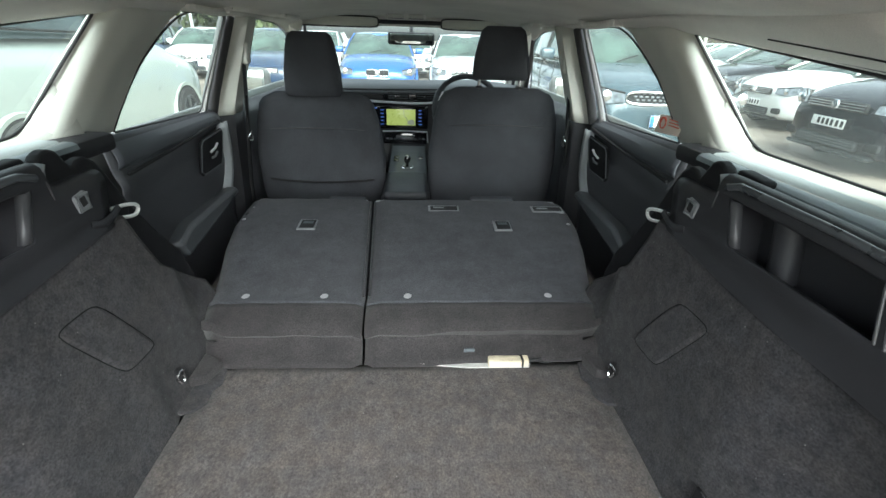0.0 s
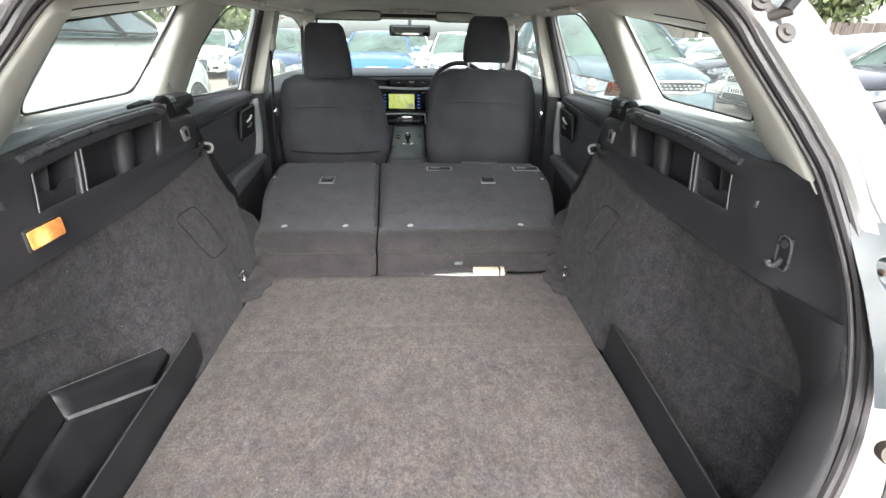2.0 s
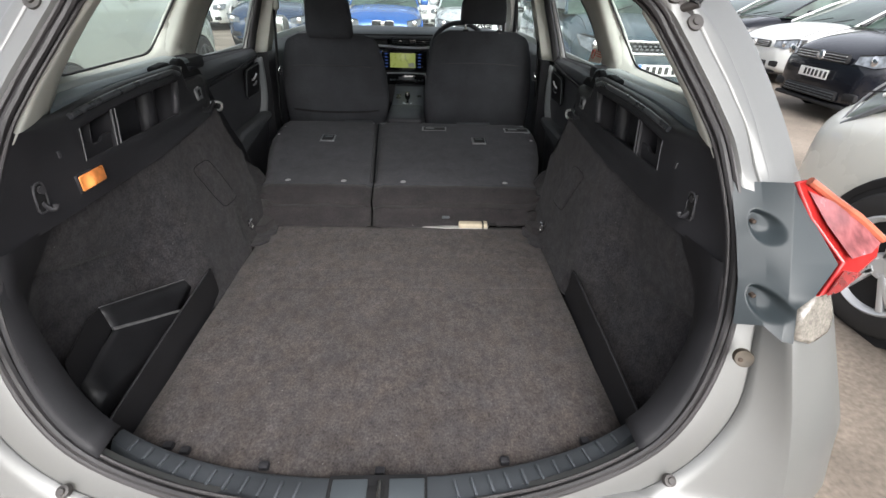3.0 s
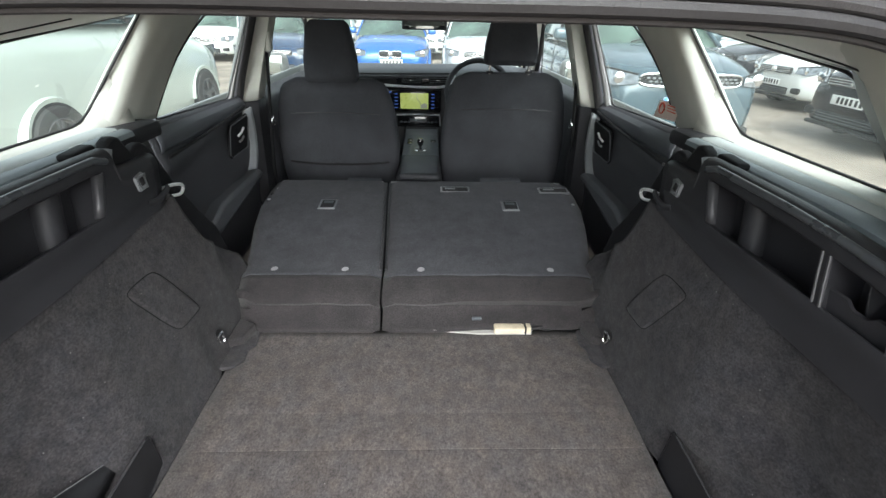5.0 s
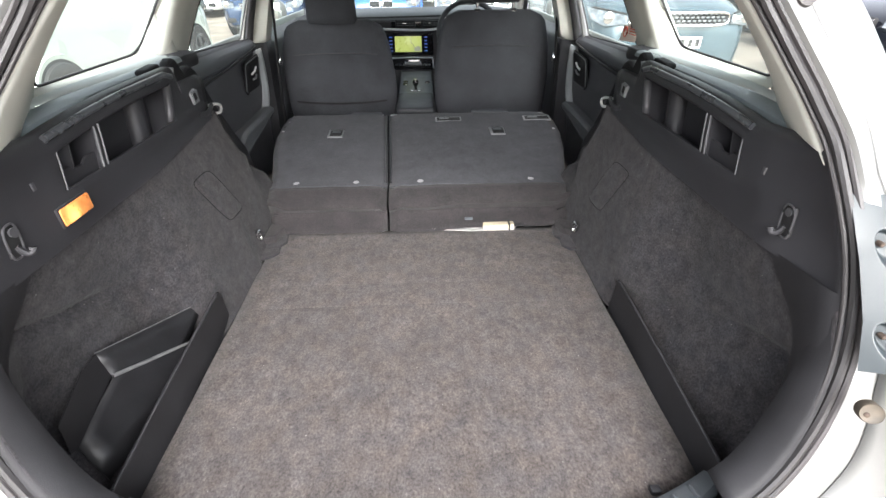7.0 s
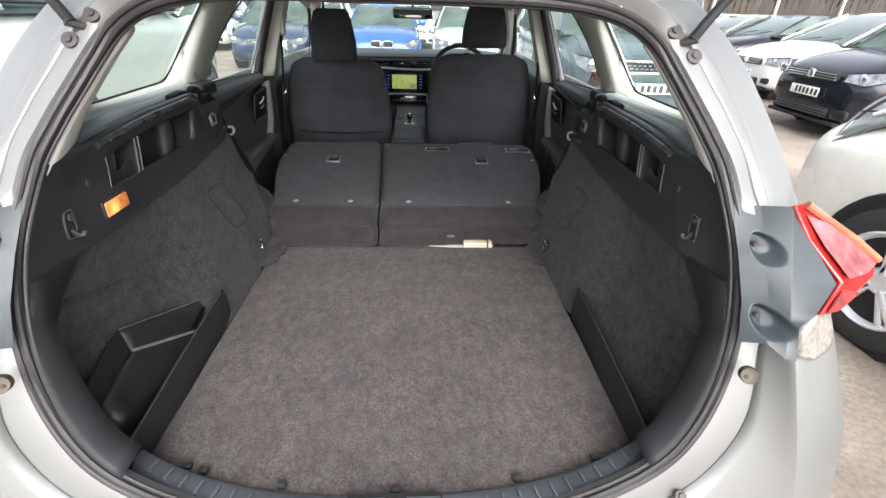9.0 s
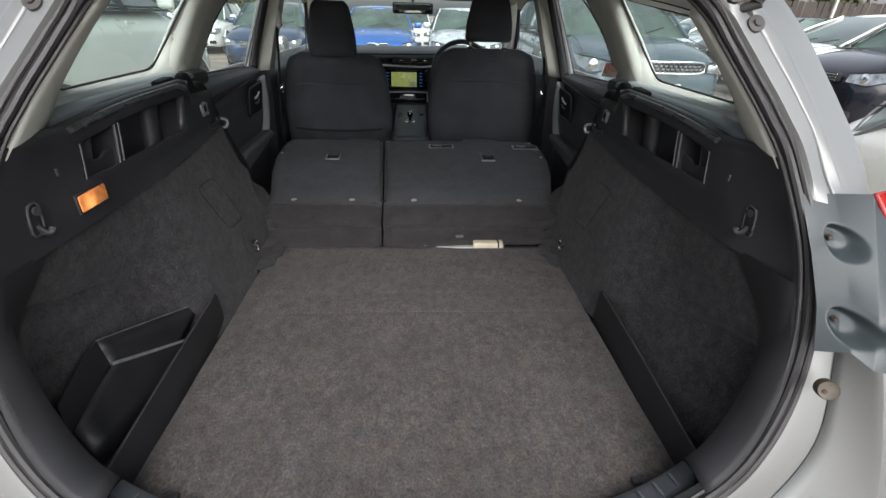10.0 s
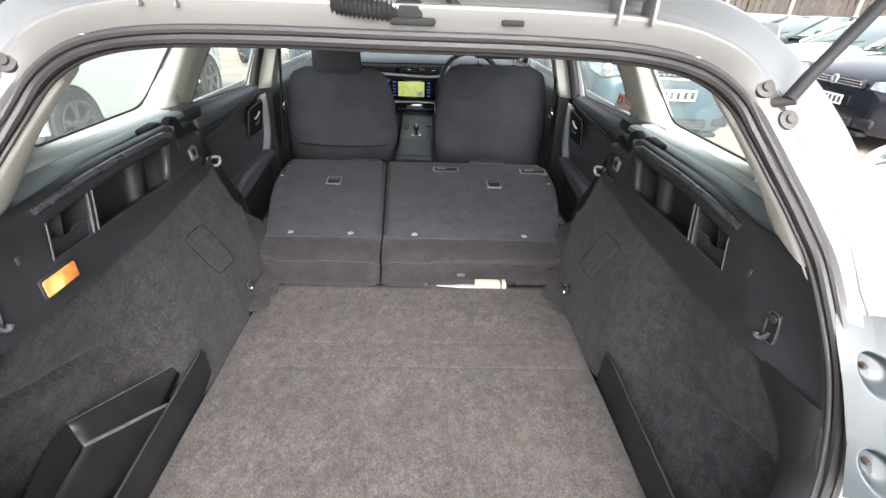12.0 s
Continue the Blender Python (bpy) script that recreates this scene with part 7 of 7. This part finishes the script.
parked_car(pose(5.20, 5.62, 0, 0, 0, -94), BLACKPAINT, "black people carrier with chrome grille bars", L=4.8, W=1.86, H=1.72, nose=0.79, hood=1.04, belt=1.09, cowl=1.05, tall=False, glass=CLEARGLASS, band=False)
parked_car(pose(6.40, 8.70, 0, 0, 0, -92), WHITEPAINT, "white hybrid hatchback with swept headlamps", L=4.5, W=1.78, H=1.52, nose=0.70, hood=0.98, belt=1.02, glass=CLEARGLASS, slope=0.95)
for cx, cy, paint, lab, high in ((6.9, 11.2, BLACKPAINT, "black hatchback in the side row", 1.47), (7.3, 13.6, PALESILVER, "silver hatchback in the side row", 1.46), (7.8, 16.1, WHITEPAINT, "white hatchback far along the side row", 1.48), (8.3, 18.6, NAVYPAINT, "dark blue crossover far along the side row", 1.50), (8.9, 21.2, PALESILVER, "silver car at the end of the side row", 1.50), (13.5, 12.0, WHITEPAINT, "white van-like car in the second row", 1.55), (13.8, 15.0, TEALPAINT, "dark slate green car in the second row", 1.52), (14.2, 18.2, PALESILVER, "silver people carrier in the second row", 1.55), (15.0, 22.0, BLUEPAINT, "blue crossover in the second row", 1.52), (13.2, 8.8, NAVYPAINT, "dark blue crossover in the second row", 1.52), (13.0, 5.6, PALESILVER, "silver crossover in the second row", 1.52)):
    parked_car(pose(cx, cy, 0, 0, 0, -90), paint, lab, L=4.4, W=1.80, H=high, nose=0.74, hood=1.0, belt=1.05, glass=CLEARGLASS, group="cars of the side rows")
ivory = parked_car(pose(3.05, 2.15, 0, 0, 0, 180), IVORYPAINT, "ivory white crossover parked alongside", L=4.3, W=1.84, H=1.62, nose=0.85, hood=1.05, belt=1.10, tall=True, glass=CLEARGLASS, wheel_r=0.335, axle=0.93, lamps=False)
for s in (1, -1):
    # swept headlamp standing up from the wing
    upper = [(0.80, 0.27, 0.80), (0.775, 0.31, 0.93), (0.74, 0.37, 1.03), (0.71, 0.45, 1.085), (0.66, 0.62, 1.12)]
    lower = [(0.80, 0.30, 0.79), (0.81, 0.40, 0.86), (0.81, 0.49, 0.92), (0.80, 0.60, 0.96), (0.78, 0.76, 0.99)]
    rows = []
    for a, c in zip(upper, lower):
        a, c = Vector(a), Vector(c)
        rows.append([a + Vector((-0.28, 0.03, -0.03)), a + Vector((-0.10, 0.004, 0.004)), a, a.lerp(c, 0.3) + Vector((0.014, -0.012, 0)), a.lerp(c, 0.7) + Vector((0.014, -0.010, 0)), c])
    hl = part("headlamp", grid([[(s * x, y, z) for x, y, z in r] for r in rows]), HEADGLASS, ivory, "long clear swept headlamp", mods=(("subsurf", 1),))
    part("lamp_rim", tube(spline([(s * (x + 0.004), y - 0.004, z) for x, y, z in upper], 4), 0.006, 6), CLIPGREY, hl)
    part("lamp_gasket", tube(spline([(s * (x + 0.012), y - 0.006, z + 0.012) for x, y, z in lower], 4), 0.014, 8), BEZEL, hl)
    part("lamp_bar", tube(spline([(s * (x * 0.5 + X * 0.5 + 0.018), y * 0.5 + Y * 0.5 - 0.012, z * 0.45 + Z * 0.55) for (x, y, z), (X, Y, Z) in list(zip(upper, lower))[2:]], 4), 0.012, 8), LATCHMETAL, hl)
parked_car(pose(-4.05, 7.70, 0, 0, 0, 180), DULLWHITE, "tall white crossover parked alongside", L=4.5, W=1.86, H=1.72, nose=0.86, hood=1.12, belt=1.27, tall=False, glass=TINTED, wheel_r=0.325, seams=False, rims=DARKRIM)

# ---- boundary: fence, trees, lamp post ----
fence = empty("fence", "weathered brown board fence with concrete posts", "fence")
fm = bpy.data.meshes.new("board")
b = box(0, 0, 1.2, 0.28, 0.03, 2.4, 0.006)
b.to_mesh(fm)
b.free()
fm.materials.append(FENCEWOOD)
for k in range(150):
    o = new("board", fm)
    o.parent = fence
    o.matrix_basis = pose(9 + 0.30 * k, 26.0 - 0.05 * k + 0.02 * (k % 2), 0.02 * math.sin(k * 1.7), 0, 0, -1)
pm = bpy.data.meshes.new("post")
b = box(0, 0, 1.27, 0.12, 0.12, 2.54, 0.01)
b.to_mesh(pm)
b.free()
pm.materials.append(CONCRETE)
for k in range(16):
    o = new("post", pm)
    o.parent = fence
    o.matrix_basis = pose(9 + 3.0 * k, 25.9 - 0.5 * k, 0)


def tree(x, y, h, r, seed, label):
    rnd = random.Random(seed)
    ob = empty("tree", label, "tree", "trees behind the car park", (x, y, 0))
    b = tube([(0, 0, 0), (0.1, 0.05, h * 0.3), (0.0, 0.1, h * 0.6)], 0.16, 8)
    for k in range(7):
        a = k * 0.9 + rnd.random()
        z = h * (0.25 + 0.06 * k)
        tube([(0, 0, z), (math.cos(a) * r * 0.4, math.sin(a) * r * 0.4, z + h * 0.12), (math.cos(a) * r * 0.8, math.sin(a) * r * 0.8, z + h * 0.2)], 0.05, 6, bm=b)
    part("trunk", b, BARK, ob)
    vs, fs = [], []
    blobs = [(rnd.uniform(-0.7, 0.7) * r, rnd.uniform(-0.7, 0.7) * r, h * rnd.uniform(0.15, 0.95), r * rnd.uniform(0.3, 0.55)) for _ in range(16)]
    for _ in range(3600):
        bx, by, bz, br = rnd.choice(blobs)
        d = Vector((rnd.gauss(0, 1), rnd.gauss(0, 1), rnd.gauss(0, 1))).normalized() * br * rnd.random() ** 0.4
        c = Vector((bx, by, bz)) + d
        q = Euler((rnd.uniform(0, 6), rnd.uniform(0, 6), rnd.uniform(0, 6))).to_matrix()
        sz = rnd.uniform(0.14, 0.34)
        n0 = len(vs)
        for px, py in ((-1, 0), (0, -0.55), (1, 0), (0, 0.55)):
            vs.append(c + q @ Vector((px * sz, py * sz, 0)))
        fs.append((n0, n0 + 1, n0 + 2, n0 + 3))
    me = bpy.data.meshes.new("crown")
    me.from_pydata(vs, [], fs)
    me.materials.append(LEAF)
    o = new("crown", me)
    o.parent = ob


for k, (tx, ty, th, tr) in enumerate(((-20, 29, 8, 3.4), (-14.5, 30, 7, 3.0), (-10, 33, 6, 3.0), (14, 34, 6, 3.0), (20, 33, 7, 3.4), (27, 32, 8, 3.5), (36, 30, 7, 3.2))):
    tree(tx, ty, th, tr, 40 + k, "leafy green tree behind the car park")
pole = empty("lamp_post", "slim grey lamp post in the car park", "lamp post", at=(-9.5, 22, 0))
part("column", lathe([(0.09, 0.0), (0.07, 1.0), (0.05, 6.0)], 12, "z"), POLEGREY, pole)
part("lantern", box(0.3, 0, 6.0, 0.7, 0.2, 0.12, 0.04), POLEGREY, pole)
